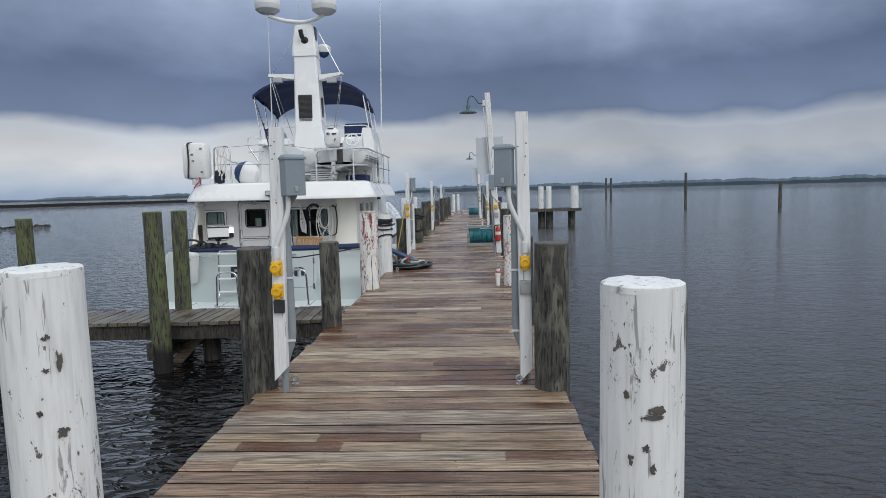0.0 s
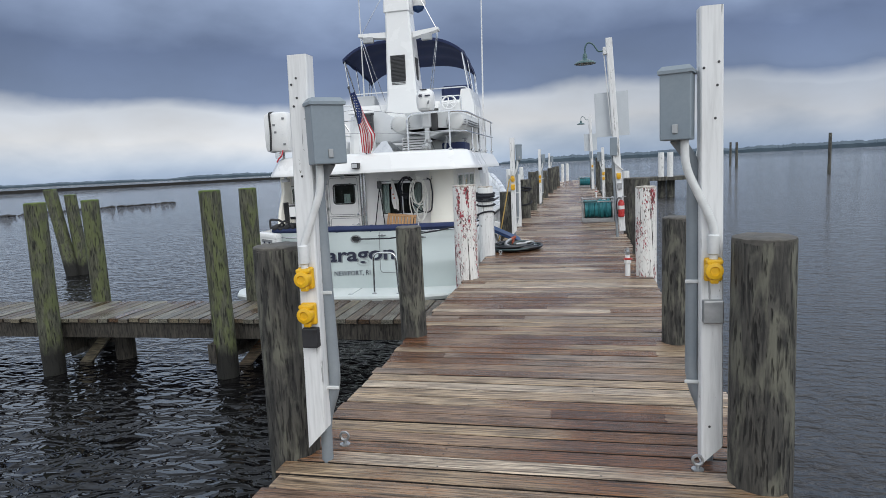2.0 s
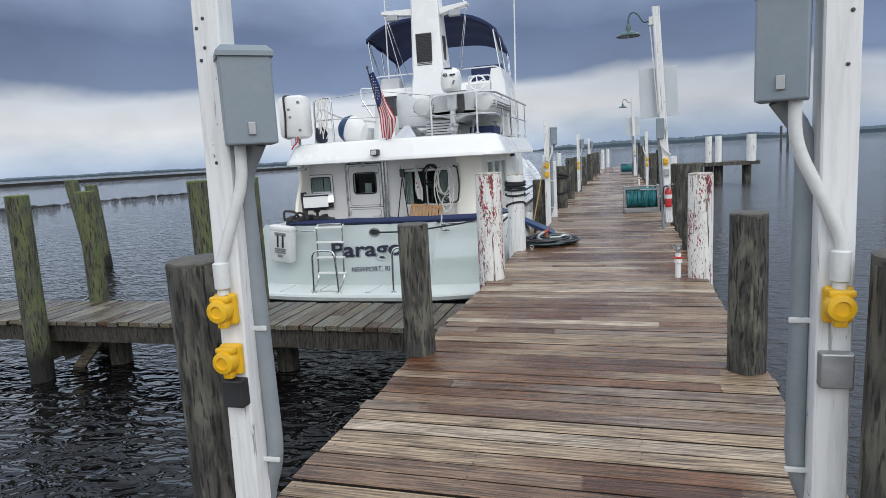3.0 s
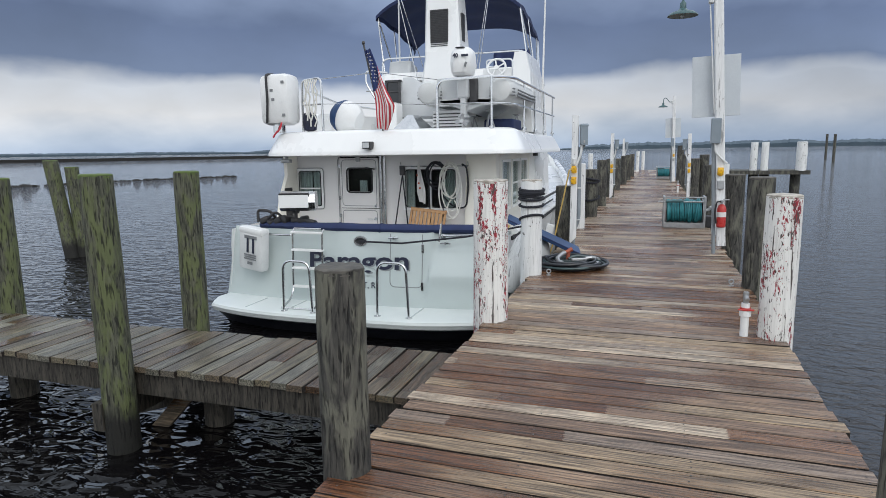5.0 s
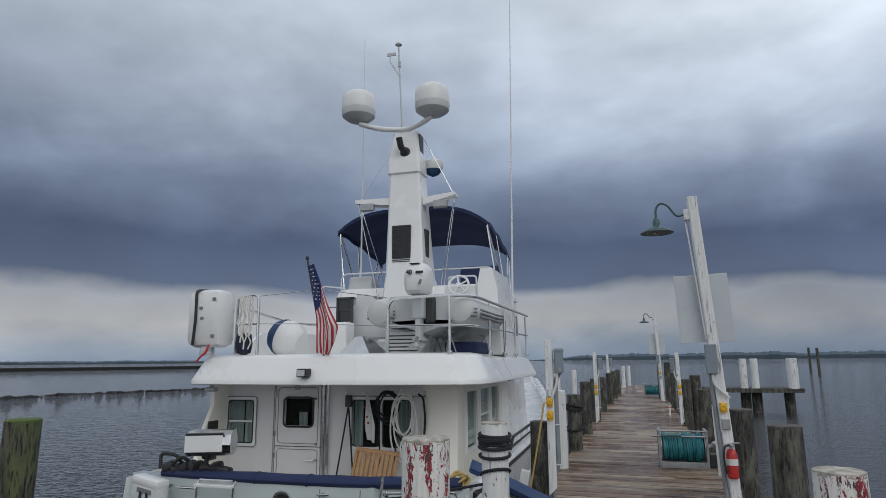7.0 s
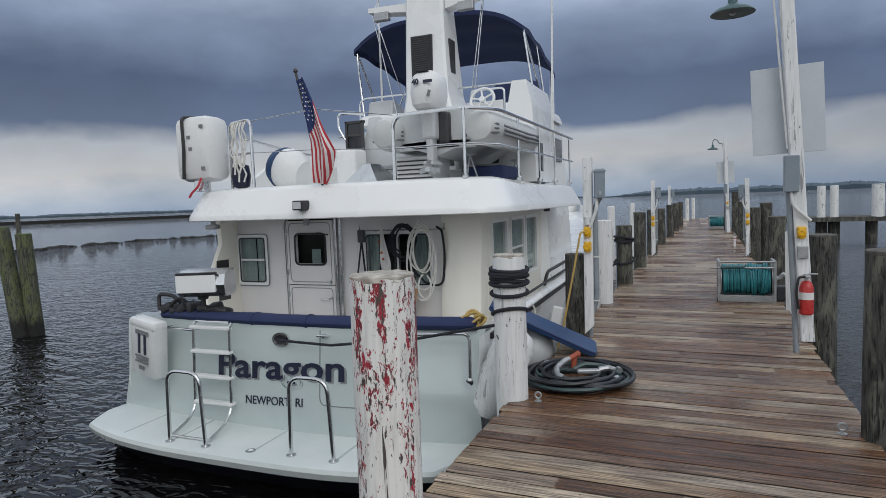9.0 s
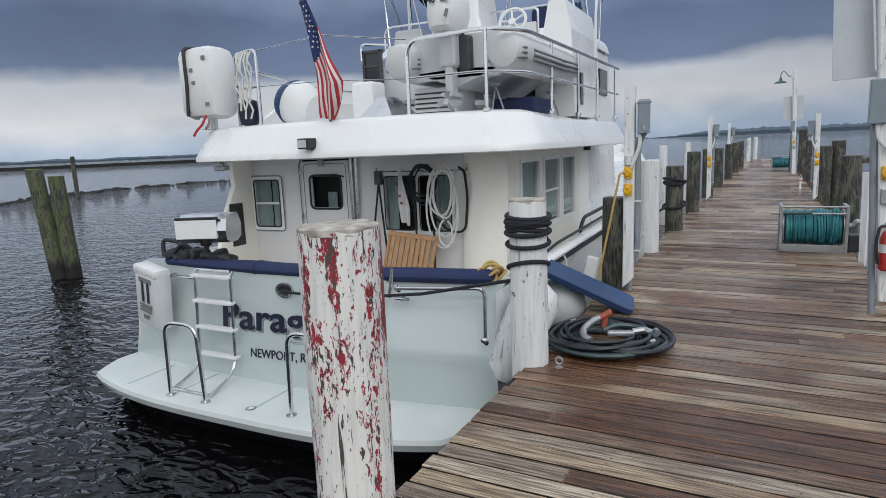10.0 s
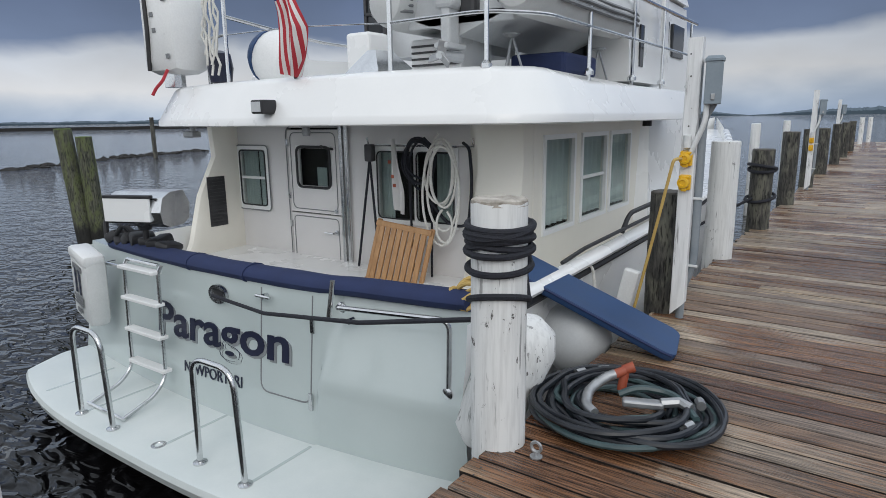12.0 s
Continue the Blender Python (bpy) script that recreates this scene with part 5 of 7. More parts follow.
tube(bm, bend([(-4.9, 16.6, 2.5), (-5.15, 16.6, 2.9), (-5.15, 16.6, 3.15), (-4.7, 16.65, 3.1)], 0.08), 0.018, 8)
tube(bm, [(-5.15, 16.6, 2.75), (-4.75, 16.6, 2.75)], 0.016, 8)
part("port_step_rail", bm, M["steel"], boat, smooth=True)
bm = nb()
skin(bm, [[bm.verts.new(p) for p in ((x0, 16.0, z), (x1, 16.0, z), (x1, 17.4, z), (x0, 17.4, z))] for x0, x1, z in ((-2.05, -1.66, 1.85), (-2.05, -1.70, 2.9), (-1.98, -1.78, 3.25))])
part("funnel", bm, M["gelcoat"], boat, "white side stack of the flybridge")
bm = nb()
box(bm, (-1.672, 16.3, 2.0), (-1.655, 16.42, 2.4), 0.004)
part("funnel_vent", bm, M["dark_window"], boat)

# ---- things aboard ----
# inflatable dinghy with its outboard
dinghy = thing("inflatable_dinghy", (-2.33, 15.0, 2.0), "pale grey inflatable dinghy with outboard on the boat deck", "dinghy")


def tube_path(sx):
    return [(-2.33 + sx * 0.56, 13.92, 2.40), (-2.33 + sx * 0.57, 14.15, 2.40), (-2.33 + sx * 0.58, 15.2, 2.40), (-2.33 + sx * 0.55, 15.9, 2.43), (-2.33 + sx * 0.40, 16.5, 2.48), (-2.33 + sx * 0.15, 16.85, 2.52), (-2.33, 16.9, 2.53)]


for sx in (-1, 1):
    pts = bend(tube_path(sx), 0.3, 3)
    bm = nb()
    cone = Vector(pts[0])
    pts = [cone - Vector((0, 0.10, 0)), cone - Vector((0, 0.07, 0)), cone] + pts[1:]
    tube(bm, pts, [0.08, 0.15, 0.182] + [0.195] * (len(pts) - 3), 20)
    tb = part("buoyancy_tube", bm, M["hypalon"], dinghy, smooth=True)
    for dz, dr in ((0.045, 0.197), (0.0, 0.203), (-0.045, 0.199)):
        bm = nb()
        tube(bm, [Vector(p) + Vector((sx * (dr - 0.012), 0, dz - 0.03)) for p in tube_path(sx)[1:5]], 0.016, 6)
        part("rub_strake", bm, M["grey_stripe"], tb, smooth=True)
    for dz in (0.045, 0.0, -0.045):
        bm = nb()
        tube(bm, [(-2.33 + sx * 0.565 + 0.19 * math.cos(a), 14.02 - 0.185 * math.sin(a) ** 0.8, 2.37 + dz) for a in [math.pi * i / 16 for i in range(1, 16)]], 0.013, 6)
        part("rub_strake", bm, M["grey_stripe"], tb, smooth=True)
    bm = nb()
    box(bm, (-2.33 + sx * 0.52 - 0.05, 14.6, 2.585), (-2.33 + sx * 0.52 + 0.05, 14.72, 2.62), 0.01)
    part("grab_handle", bm, M["louvre"], tb)
bm = nb()
rows = []
for y, hw, zk, zc in ((14.02, 0.45, 2.12, 2.28), (15.2, 0.45, 2.08, 2.28), (16.0, 0.36, 2.12, 2.32), (16.6, 0.15, 2.28, 2.42), (16.8, 0.03, 2.42, 2.46)):
    rows.append([bm.verts.new(p) for p in ((-2.33 - hw, y, zc), (-2.33, y, zk), (-2.33 + hw, y, zc), (-2.33, y, zc + 0.02))])
skin(bm, rows)
part("dinghy_hull", bm, M["radome_grey"], dinghy, smooth=True)
bm = nb()
box(bm, (-2.80, 14.02, 2.20), (-1.86, 14.07, 2.62), 0.012)
part("dinghy_transom", bm, M["radome_grey"], dinghy)
bm = nb()
skin(bm, [[bm.verts.new((-2.10 + x, y, z)) for x, y in ((-0.24, 15.1), (0.24, 15.1), (0.24, 15.55), (-0.24, 15.55))] for z in (2.3, 2.72)])
skin(bm, [[bm.verts.new((-2.10 + x, y, z)) for x, y in ((-0.24, 15.12), (0.24, 15.12), (0.18, 15.4), (-0.18, 15.4))] for z in (2.72, 2.86)])
part("console", bm, M["white_plastic"], dinghy)
bm = nb()
c = Vector((-2.08, 14.98, 2.86))
ux, uz = Vector((1, 0, 0)), Vector((0, 0.35, 0.94))
tube(bm, [c + ux * 0.15 * math.cos(a) + uz * 0.15 * math.sin(a) for a in [2 * math.pi * i / 28 for i in range(29)]], 0.018, 8)
for a in (0.5, 1.76, 3.0, 4.27, 5.5):
    tube(bm, [c, c + ux * 0.15 * math.cos(a) + uz * 0.15 * math.sin(a)], 0.012, 6)
lathe(bm, c, [(0.04, -0.02), (0.04, 0.02)], 12, (0, -0.94, 0.35))
part("steering_wheel", bm, M["white_plastic"], dinghy, "white five-spoke steering wheel", smooth=True)
bm = nb()
tube(bm, bend([(-2.3, 15.2, 2.7), (-2.3, 15.2, 3.02), (-1.86, 15.2, 3.02), (-1.86, 15.2, 2.7)], 0.06), 0.014, 8)
part("console_rail", bm, M["steel"], dinghy, smooth=True)
bm = nb()
rows = []
for z, rx, ry, dy in ((2.62, 0.13, 0.18, 0.0), (2.66, 0.155, 0.23, 0.0), (2.78, 0.172, 0.26, 0.01), (2.90, 0.168, 0.25, 0.02), (2.98, 0.15, 0.21, 0.03), (3.025, 0.10, 0.14, 0.04), (3.035, 0.03, 0.05, 0.04)):
    rows.append([bm.verts.new((-2.34 + rx * (abs(math.cos(a)) ** 0.75) * math.copysign(1, math.cos(a)), 13.90 + dy + ry * (abs(math.sin(a)) ** 0.75) * math.copysign(1, math.sin(a)), z)) for a in [2 * math.pi * i / 28 for i in range(28)]])
skin(bm, rows)
outboard = part("outboard_motor", bm, M["white_plastic"], dinghy, "white outboard motor cowl", smooth=True)
bm = nb()
box(bm, (-2.43, 13.84, 2.30), (-2.26, 14.02, 2.68), 0.03)
box(bm, (-2.385, 13.86, 2.04), (-2.30, 14.0, 2.32), 0.02)
box(bm, (-2.40, 13.80, 2.02), (-2.28, 14.06, 2.06), 0.01)
tube(bm, [(-2.34, 13.78, 1.97), (-2.34, 14.05, 1.97)], [0.03, 0.045], 10)
part("motor_leg", bm, M["radome_grey"], outboard)
for i in range(3):
    bm = nb()
    a = i * 2.094 + 0.3
    m = Matrix.Translation((-2.34, 13.80, 1.97)) @ Matrix.Rotation(a, 4, "Y") @ pose(0, 0, 0.055, 0, 0, 35)
    box(bm, (-0.035, -0.006, -0.05), (0.035, 0.006, 0.05), 0.004)
    bm.transform(m)
    part("propeller_blade", bm, M["galv"], outboard)
bm = nb()
box(bm, (-2.28, 13.95, 2.25), (-2.14, 14.05, 2.6), 0.03)
part("swivel_bracket", bm, M["louvre"], outboard)
bm = nb()
box(bm, (-2.41, 13.72, 3.005), (-2.28, 13.86, 3.018), 0.008)
part("cowl_latch", bm, M["black"], outboard)


def flat_text(body, size, centre, mats, parent, name, bold=0.0):
    cu = bpy.data.curves.new("letters", "FONT")
    cu.body, cu.size, cu.offset, cu.extrude, cu.resolution_u, cu.align_x = body, size, bold, 0.002, 3, "CENTER"
    tmp = bpy.data.objects.new("letters", cu)
    scene.collection.objects.link(tmp)
    bpy.context.view_layer.update()
    me = bpy.data.meshes.new_from_object(tmp.evaluated_get(bpy.context.evaluated_depsgraph_get()))
    bpy.data.objects.remove(tmp)
    b = nb()
    b.from_mesh(me)
    bpy.data.meshes.remove(me)
    b.transform(Matrix.Translation(centre) @ pose(0, 0, 0, 90, 0, 0))
    return part(name, b, mats, parent)


flat_text("40", 0.078, (-2.385, 13.640, 2.86), M["ink"], outboard, "power_number", 0.004)
bm = nb()
box(bm, (-2.30, 13.650, 2.87), (-2.20, 13.662, 2.90))
part("maker_mark", bm, M["ink"], outboard)
bm = nb()
box(bm, (-2.25, 13.634, 2.72), (-2.22, 13.646, 2.79), 0.0, pose(0, 0, 0, 0, 20, 0))
part("cowl_emblem", bm, M["grey_stripe"], outboard)

# life raft canister
raft = thing("life_raft_canister", (-5.30, 13.62, 1.86), "white rounded life raft case with black straps on the deck", "life raft")
bm = nb()
box(bm, (-5.57, 13.42, 1.97), (-5.03, 13.84, 2.76), 0.11)
part("case", bm, M["white_plastic"], raft, smooth=True)
for x in (-5.42,):
    bm = nb()
    tube(bm, bend([(x, 13.41, 2.0), (x + 0.03, 13.405, 2.35), (x + 0.02, 13.41, 2.74), (x + 0.02, 13.6, 2.765), (x + 0.02, 13.85, 2.74)], 0.05), 0.02, 6)
    part("strap", bm, M["black"], raft)
for x, z in ((-5.32, 2.5), (-5.30, 2.36), (-5.12, 2.62), (-5.12, 2.12)):
    bm = nb()
    box(bm, (x - 0.025, 13.412, z - 0.02), (x + 0.025, 13.422, z + 0.02))
    part("printed_mark", bm, M["grey_stripe"], raft)
bm = nb()
tube(bm, [(-5.32, 13.6, 1.85), (-5.32, 13.6, 1.98)], 0.10, 10)
part("cradle", bm, M["steel"], raft)
bm = nb()
tube(bm, bend([(-5.18, 13.44, 2.0), (-5.18, 13.38, 1.90), (-5.24, 13.34, 1.83), (-5.27, 13.32, 1.77)], 0.03), 0.015, 6)
solid("red_lanyard", bm, M["flag_red"], "short red webbing lanyard hanging from the raft case", "lanyard")
# fenders and ropes by the hoop
bm = nb()
lathe(bm, (-4.33, 14.05, 2.08), [(0.02, -0.27), (0.15, -0.24), (0.24, -0.13), (0.27, 0.0), (0.24, 0.13), (0.16, 0.22)], 22, (0.75, 0, -0.25))
fb = solid("ball_fender", bm, M["white_plastic"], "large white ball fender with a blue end on the deck", "fender", smooth=True)
bm = nb()
lathe(bm, (-4.33, 14.05, 2.08), [(0.01, -0.285), (0.11, -0.275), (0.20, -0.215), (0.252, -0.13), (0.262, -0.09)], 22, (0.75, 0, -0.25))
part("blue_end", bm, M["blue_vinyl"], fb, "bright blue fender end", smooth=True)
bm = nb()
lathe(bm, (-4.88, 13.80, 2.02), [(0.02, -0.16), (0.10, -0.13), (0.12, 0), (0.10, 0.13), (0.02, 0.16)], 16)
solid("small_fender", bm, M["ink"], "small dark blue fender tied to the hoop rail", "fender", smooth=True)
bm = nb()
rd = random.Random(5)
for k in range(7):
    x = -4.86 + 0.035 * k
    tube(bm, [(x, 13.66, 2.66)] + [(x + rd.uniform(-0.03, 0.03), 13.63 + rd.uniform(-0.02, 0.02), 2.66 - 0.09 * i) for i in range(1, 7 + k % 3)], 0.011, 6)
solid("rope_hank", bm, M["rope_white"], "hank of white rope hung on the hoop rail", "rope", smooth=True)

# ensign on its staff
flag = thing("flag", (-3.55, 13.42, 1.86), "furled red white and blue striped flag on a dark staff", "flag")
bm = nb()
tube(bm, [(-3.45, 13.42, 1.84), (-3.71, 13.40, 3.08)], 0.014, 8)
lathe(bm, (-3.713, 13.40, 3.08), [(0.014, 0), (0.026, 0.02), (0.02, 0.045), (0.003, 0.055)], 10)
part("staff", bm, M["louvre"], flag, smooth=True)
bm = nb()
nu, nv = 48, 52
stars = nb()


def flag_at(u, v):
    left = -3.685 + 0.17 * min(1.0, u * 1.7)
    right = -3.58 + 0.32 * min(1.0, u * 1.45) - 0.07 * max(0.0, u - 0.7) / 0.3
    x = left + (right - left) * v + 0.022 * math.sin(u * 7.5 + v * 2.6) * u + 0.008 * math.sin(v * 14 + u * 9)
    z = 2.99 - 1.12 * u - 0.03 * v + 0.05 * v * (1 - u)
    y = 13.35 + 0.04 * math.sin(v * 11 + u * 5.5) * (0.35 + 0.65 * u) + 0.02 * math.sin(u * 11 + v * 5)
    return Vector((x, y, z))


fv = [[bm.verts.new(flag_at(i / nu, j / nv)) for j in range(nv + 1)] for i in range(nu + 1)]
for i in range(nu):
    for j in range(nv):
        f = bm.faces.new((fv[i][j], fv[i + 1][j], fv[i + 1][j + 1], fv[i][j + 1]))
        f.material_index = 2 if i / nu < 0.52 * (1 - 0.62 * (j / nv) ** 1.5) else (0 if (j // 4) % 2 == 0 else 1)
fl = part("cloth", bm, [M["flag_red"], M["flag_white"], M["flag_blue"]], flag, smooth=True)
for a in range(9):
    for c in range(5 if a % 2 == 0 else 4):
        u, v = 0.05 + 0.043 * a, 0.08 + 0.17 * c + (0.085 if a % 2 else 0)
        if u > 0.50 * (1 - 0.62 * v ** 1.5):
            continue
        p = flag_at(u, v)
        n = (flag_at(u + 0.01, v) - p).cross(flag_at(u, v + 0.01) - p).normalized() * 0.004
        e1, e2 = (flag_at(u + 0.01, v) - p).normalized(), (flag_at(u, v + 0.02) - p).normalized()
        for s in (1, -1):
            vs = [stars.verts.new(p + n * s + (e1 * math.cos(w) + e2 * math.sin(w)) * (0.014 if k % 2 == 0 else 0.006)) for k, w in enumerate([2 * math.pi * k / 10 for k in range(10)])]
            stars.faces.new(vs)
tagged(part("stars", stars, M["flag_white"], fl), kind="stuff")

# grill on the stern rail
grill = thing("boat_grill", (-4.60, 12.70, 0.52), "stainless boat grill on a post above the stern rail", "grill")
bm = nb()
rows = []
T = Matrix.Translation((-4.50, 12.72, 0.84)) @ pose(0, 0, 0, 0, 0, 22)
for x in (-0.26, 0.24):
    rows.append([bm.verts.new(T @ Vector((x, y, z))) for y, z in ((-0.17, -0.10), (-0.19, -0.01), (-0.15, 0.10), (-0.05, 0.14), (0.12, 0.14), (0.19, 0.02), (0.17, -0.10), (0.08, -0.14), (-0.08, -0.14))])
skin(bm, rows)
part("grill_body", bm, M["steel"], grill)
bm = nb()
box(bm, (-0.265, -0.20, -0.085), (0.15, -0.175, 0.105), 0.006)
bm.transform(T)
part("grill_lid", bm, M["gelcoat"], grill, "pale grill lid")
bm = nb()
box(bm, (-0.26, -0.205, 0.10), (0.16, -0.15, 0.125), 0.006)
bm.transform(T)
part("lid_handle", bm, M["black"], grill)
bm = nb()
tube(bm, [(-4.56, 12.70, 0.50), (-4.56, 12.70, 0.72)], 0.025, 10)
lathe(bm, (-4.56, 12.70, 0.66), [(0.05, 0), (0.06, 0.03), (0.03, 0.06)], 12)
part("grill_post", bm, M["black"], grill, smooth=True)
# black folded motor bracket on the rail
motor = thing("small_black_motor", (-4.8, 12.76, 0.5), "small black electric motor clamped on the stern rail", "motor")
rd = random.Random(9)
for k in range(7):
    bm = nb()
    x = -5.12 + k * 0.13
    box(bm, (x - 0.07, 12.66, 0.50), (x + 0.07, 12.86, 0.56 + 0.07 * rd.random()), 0.03, pose(0, 0, 0, rd.uniform(-20, 20), rd.uniform(-35, 35), rd.uniform(-30, 30)))
    part("housing", bm, M["black"], motor, smooth=True)
bm = nb()
tube(bm, bend([(-5.2, 12.7, 0.52), (-5.22, 12.72, 0.70), (-5.02, 12.75, 0.68), (-4.95, 12.8, 0.55)], 0.06), 0.022, 8)
part("handle", bm, M["black"], motor, smooth=True)
bm = nb()
tube(bm, bend([(-5.05, 12.7, 0.56), (-4.9, 12.7, 0.68), (-4.8, 12.75, 0.58)], 0.06), 0.02, 8)
part("handle", bm, M["black"], motor, smooth=True)
# rescue sling pouch
bag = thing("rescue_pouch", (-5.15, 12.42, 0.0), "white soft rescue pouch hanging on the stern", "pouch")
bm = nb()
box(bm, (-5.40, 12.40, -0.17), (-4.92, 12.58, 0.44), 0.06, pose(0, 0, 0, 0, 6, -12))
part("pouch_body", bm, M["hypalon"], bag, smooth=True)
bm = nb()
box(bm, (-5.36, 12.385, 0.37), (-4.90, 12.56, 0.47), 0.03, pose(0, 0, 0, 0, 6, -12))
part("pouch_flap", bm, M["white_plastic"], bag, smooth=True)
for z, w, h in ((0.32, 0.24, 0.025), (0.20, 0.035, 0.11), (0.06, 0.24, 0.012), (0.03, 0.22, 0.010), (0.0, 0.24, 0.010), (-0.06, 0.10, 0.02)):
    for dx in ((-0.055, 0.055) if w < 0.05 else (0,)):
        bm = nb()
        box(bm, (-w / 2 + dx, -0.003, -h), (w / 2 + dx, 0.003, h))
        bm.transform(Matrix.Translation((-5.17 + 0.10 * z, 12.385, z + 0.01)) @ pose(0, 0, 0, 0, 6, -12))
        part("printed_bar", bm, M["grey_stripe"] if w > 0.05 else M["ink"], bag)

# things hung in the cockpit
bm = nb()
tube(bm, [(-3.58, 14.37, 1.29), (-2.36, 14.37, 1.29)], 0.011, 8)
for x in (-3.55, -3.0, -2.4):
    tube(bm, [(x, 14.43, 1.29), (x, 14.36, 1.29), (x, 14.34, 1.36)], 0.010, 6)
part("hook_rail", bm, M["steel"], boat, "steel hook rail", smooth=True)


def coil(bm, c, rx, rz, turns, r, seed, wob=0.03, n=26):
    rd = random.Random(seed)
    pts = []
    for k in range(turns):
        ox, oz, sx, sz = rd.uniform(-wob, wob), rd.uniform(-wob, wob), rd.uniform(0.85, 1.15), rd.uniform(0.85, 1.15)
        for i in range(n):
            a = math.pi / 2 + 2 * math.pi * i / n
            pts.append(Vector((c[0] + ox + rx * sx * math.cos(a), c[1] - 0.012 * k + 0.01 * math.sin(a * 3), c[2] + oz + rz * (sz * (math.sin(a) - 1)))))
    # soften the steps from loop to loop
    sm = [sum((pts[max(0, min(len(pts) - 1, i + d))] for d in (-2, -1, 0, 1, 2)), Vector()) / 5 for i in range(len(pts))]
    tube(bm, sm, r, 7)


bm = nb()
coil(bm, (-2.93, 14.34, 1.36), 0.165, 0.20, 5, 0.0105, 3, 0.03)
tube(bm, [(-3.06, 14.33, 1.2), (-3.05, 14.33, 0.7), (-3.02, 14.33, 0.0)], 0.011, 6)
tube(bm, [(-2.80, 14.33, 1.1), (-2.82, 14.33, 0.6), (-2.83, 14.33, 0.0)], 0.011, 6)
tube(bm, bend([(-2.5, 14.35, 1.32), (-2.42, 14.32, 1.28), (-2.38, 14.3, 1.0), (-2.42, 14.3, 0.62), (-2.62, 14.3, 0.62), (-2.85, 14.3, 0.85)], 0.15), 0.014, 6)
solid("black_hose", bm, M["rope_black"], "coiled black hose hung on the cockpit wall", "hose", smooth=True)
bm = nb()
coil(bm, (-2.66, 14.29, 1.36), 0.14, 0.30, 3, 0.011, 8, 0.05)
coil(bm, (-2.63, 14.27, 1.34), 0.18, 0.42, 2, 0.011, 4, 0.05)
coil(bm, (-2.66, 14.26, 0.74), 0.10, 0.17, 1, 0.011, 2, 0.02)
solid("white_rope_coil", bm, M["rope_white"], "loose coil of white rope hung on the cockpit wall", "rope", smooth=True)
tackle = thing("rope_tackle", (-3.52, 14.33, 1.2), "black pulley block with two ropes hung on the wall", "pulley")
bm = nb()
box(bm, (-3.56, 14.30, 1.14), (-3.47, 14.37, 1.30), 0.015)
part("pulley_block", bm, M["louvre"], tackle)
for q in ((-3.70, 0.05), (-3.43, 0.30)):
    bm = nb()
    tube(bm, [(-3.515, 14.33, 1.16), (q[0], 14.31, q[1])], 0.012, 6)
    part("fall_rope", bm, M["rope_black"], tackle)
bm = nb()
rows = []
for i in range(13):
    s = i / 12
    w = 0.018 + 0.062 * min(1, s * 1.4)
    rows.append([bm.verts.new((-3.23 + 0.05 * s + w * (q - 0.5) * 2 * (1 - 0.6 * max(0, s - 0.8) * 5 * abs(q - 0.5)), 14.32 + 0.025 * math.sin(q * 11 + s * 2), 1.35 - 0.62 * s - 0.06 * q * (s > 0.9))) for q in [k / 10 for k in range(11)]])
skin(bm, rows, False, closed=False)
towel = solid("hanging_cloth", bm, M["flag_white"], "crumpled white cloth with red print hung on the rail", "cloth", smooth=True)
for z, dx in ((1.13, -0.03), (1.0, 0.0), (0.92, 0.02)):
    bm = nb()
    box(bm, (-3.235 + dx, 14.288, z), (-3.205 + dx, 14.296, z + 0.03), 0.003)
    part("red_print", bm, M["orange"], towel)
# folding chair leaning in the cockpit
chair = thing("folding_chair", (-3.05, 14.1, 0.0), "folded slatted teak chair leaning on the cockpit wall", "chair")
T = Matrix.Translation((-3.05, 14.12, 0.33)) @ pose(0, 0, 0, -16, 6, 4)
for k in range(8):
    bm = nb()
    x = -0.22 + 0.063 * k
    box(bm, (x - 0.024, -0.012, -0.25), (x + 0.024, 0.012, 0.24), 0.005)
    bm.transform(T)
    part("slat", bm, M["teak"], chair)
for z in (-0.27, 0.26):
    bm = nb()
    box(bm, (-0.29, -0.018, z - 0.026), (0.29, 0.022, z + 0.026), 0.008)
    bm.transform(T)
    part("cross_rail", bm, M["teak"], chair)
for x in (-0.28, 0.28):
    bm = nb()
    box(bm, (x - 0.02, 0.012, -0.62), (x + 0.02, 0.045, 0.30), 0.008)
    bm.transform(T)
    part("leg", bm, M["teak"], chair)

# fenders, ramp and lines between boat and dock
bm = nb()
lathe(bm, (-1.27, 12.84, 0.07), [(0.02, -0.46), (0.10, -0.44), (0.175, -0.34), (0.19, 0.0), (0.185, 0.26), (0.13, 0.37), (0.03, 0.42)], 28, (0.40, 0.12, 0.91))
solid("cylinder_fender", bm, M["white_pile"], "worn white cylinder fender wedged between boat and dock", "fender", smooth=True)
bm = nb()
lathe(bm, (-1.26, 13.85, 0.02), [(0.02, -0.27), (0.13, -0.24), (0.22, -0.14), (0.25, 0.0), (0.22, 0.14), (0.13, 0.22), (0.04, 0.25), (0.03, 0.31)], 24)
solid("round_fender", bm, M["radome_grey"], "grey-white round fender hanging beside the hull", "fender", smooth=True)
bm = nb()
root, tip, wide = Vector((-1.60, 13.60, 0.55)), Vector((-0.60, 13.94, 0.035)), Vector((-0.16, 0.96, 0.10)).normalized()
d = (tip - root).normalized()
up = d.cross(wide).normalized()
if up.z < 0:
    up = -up
rows = []
L = (tip - root).length
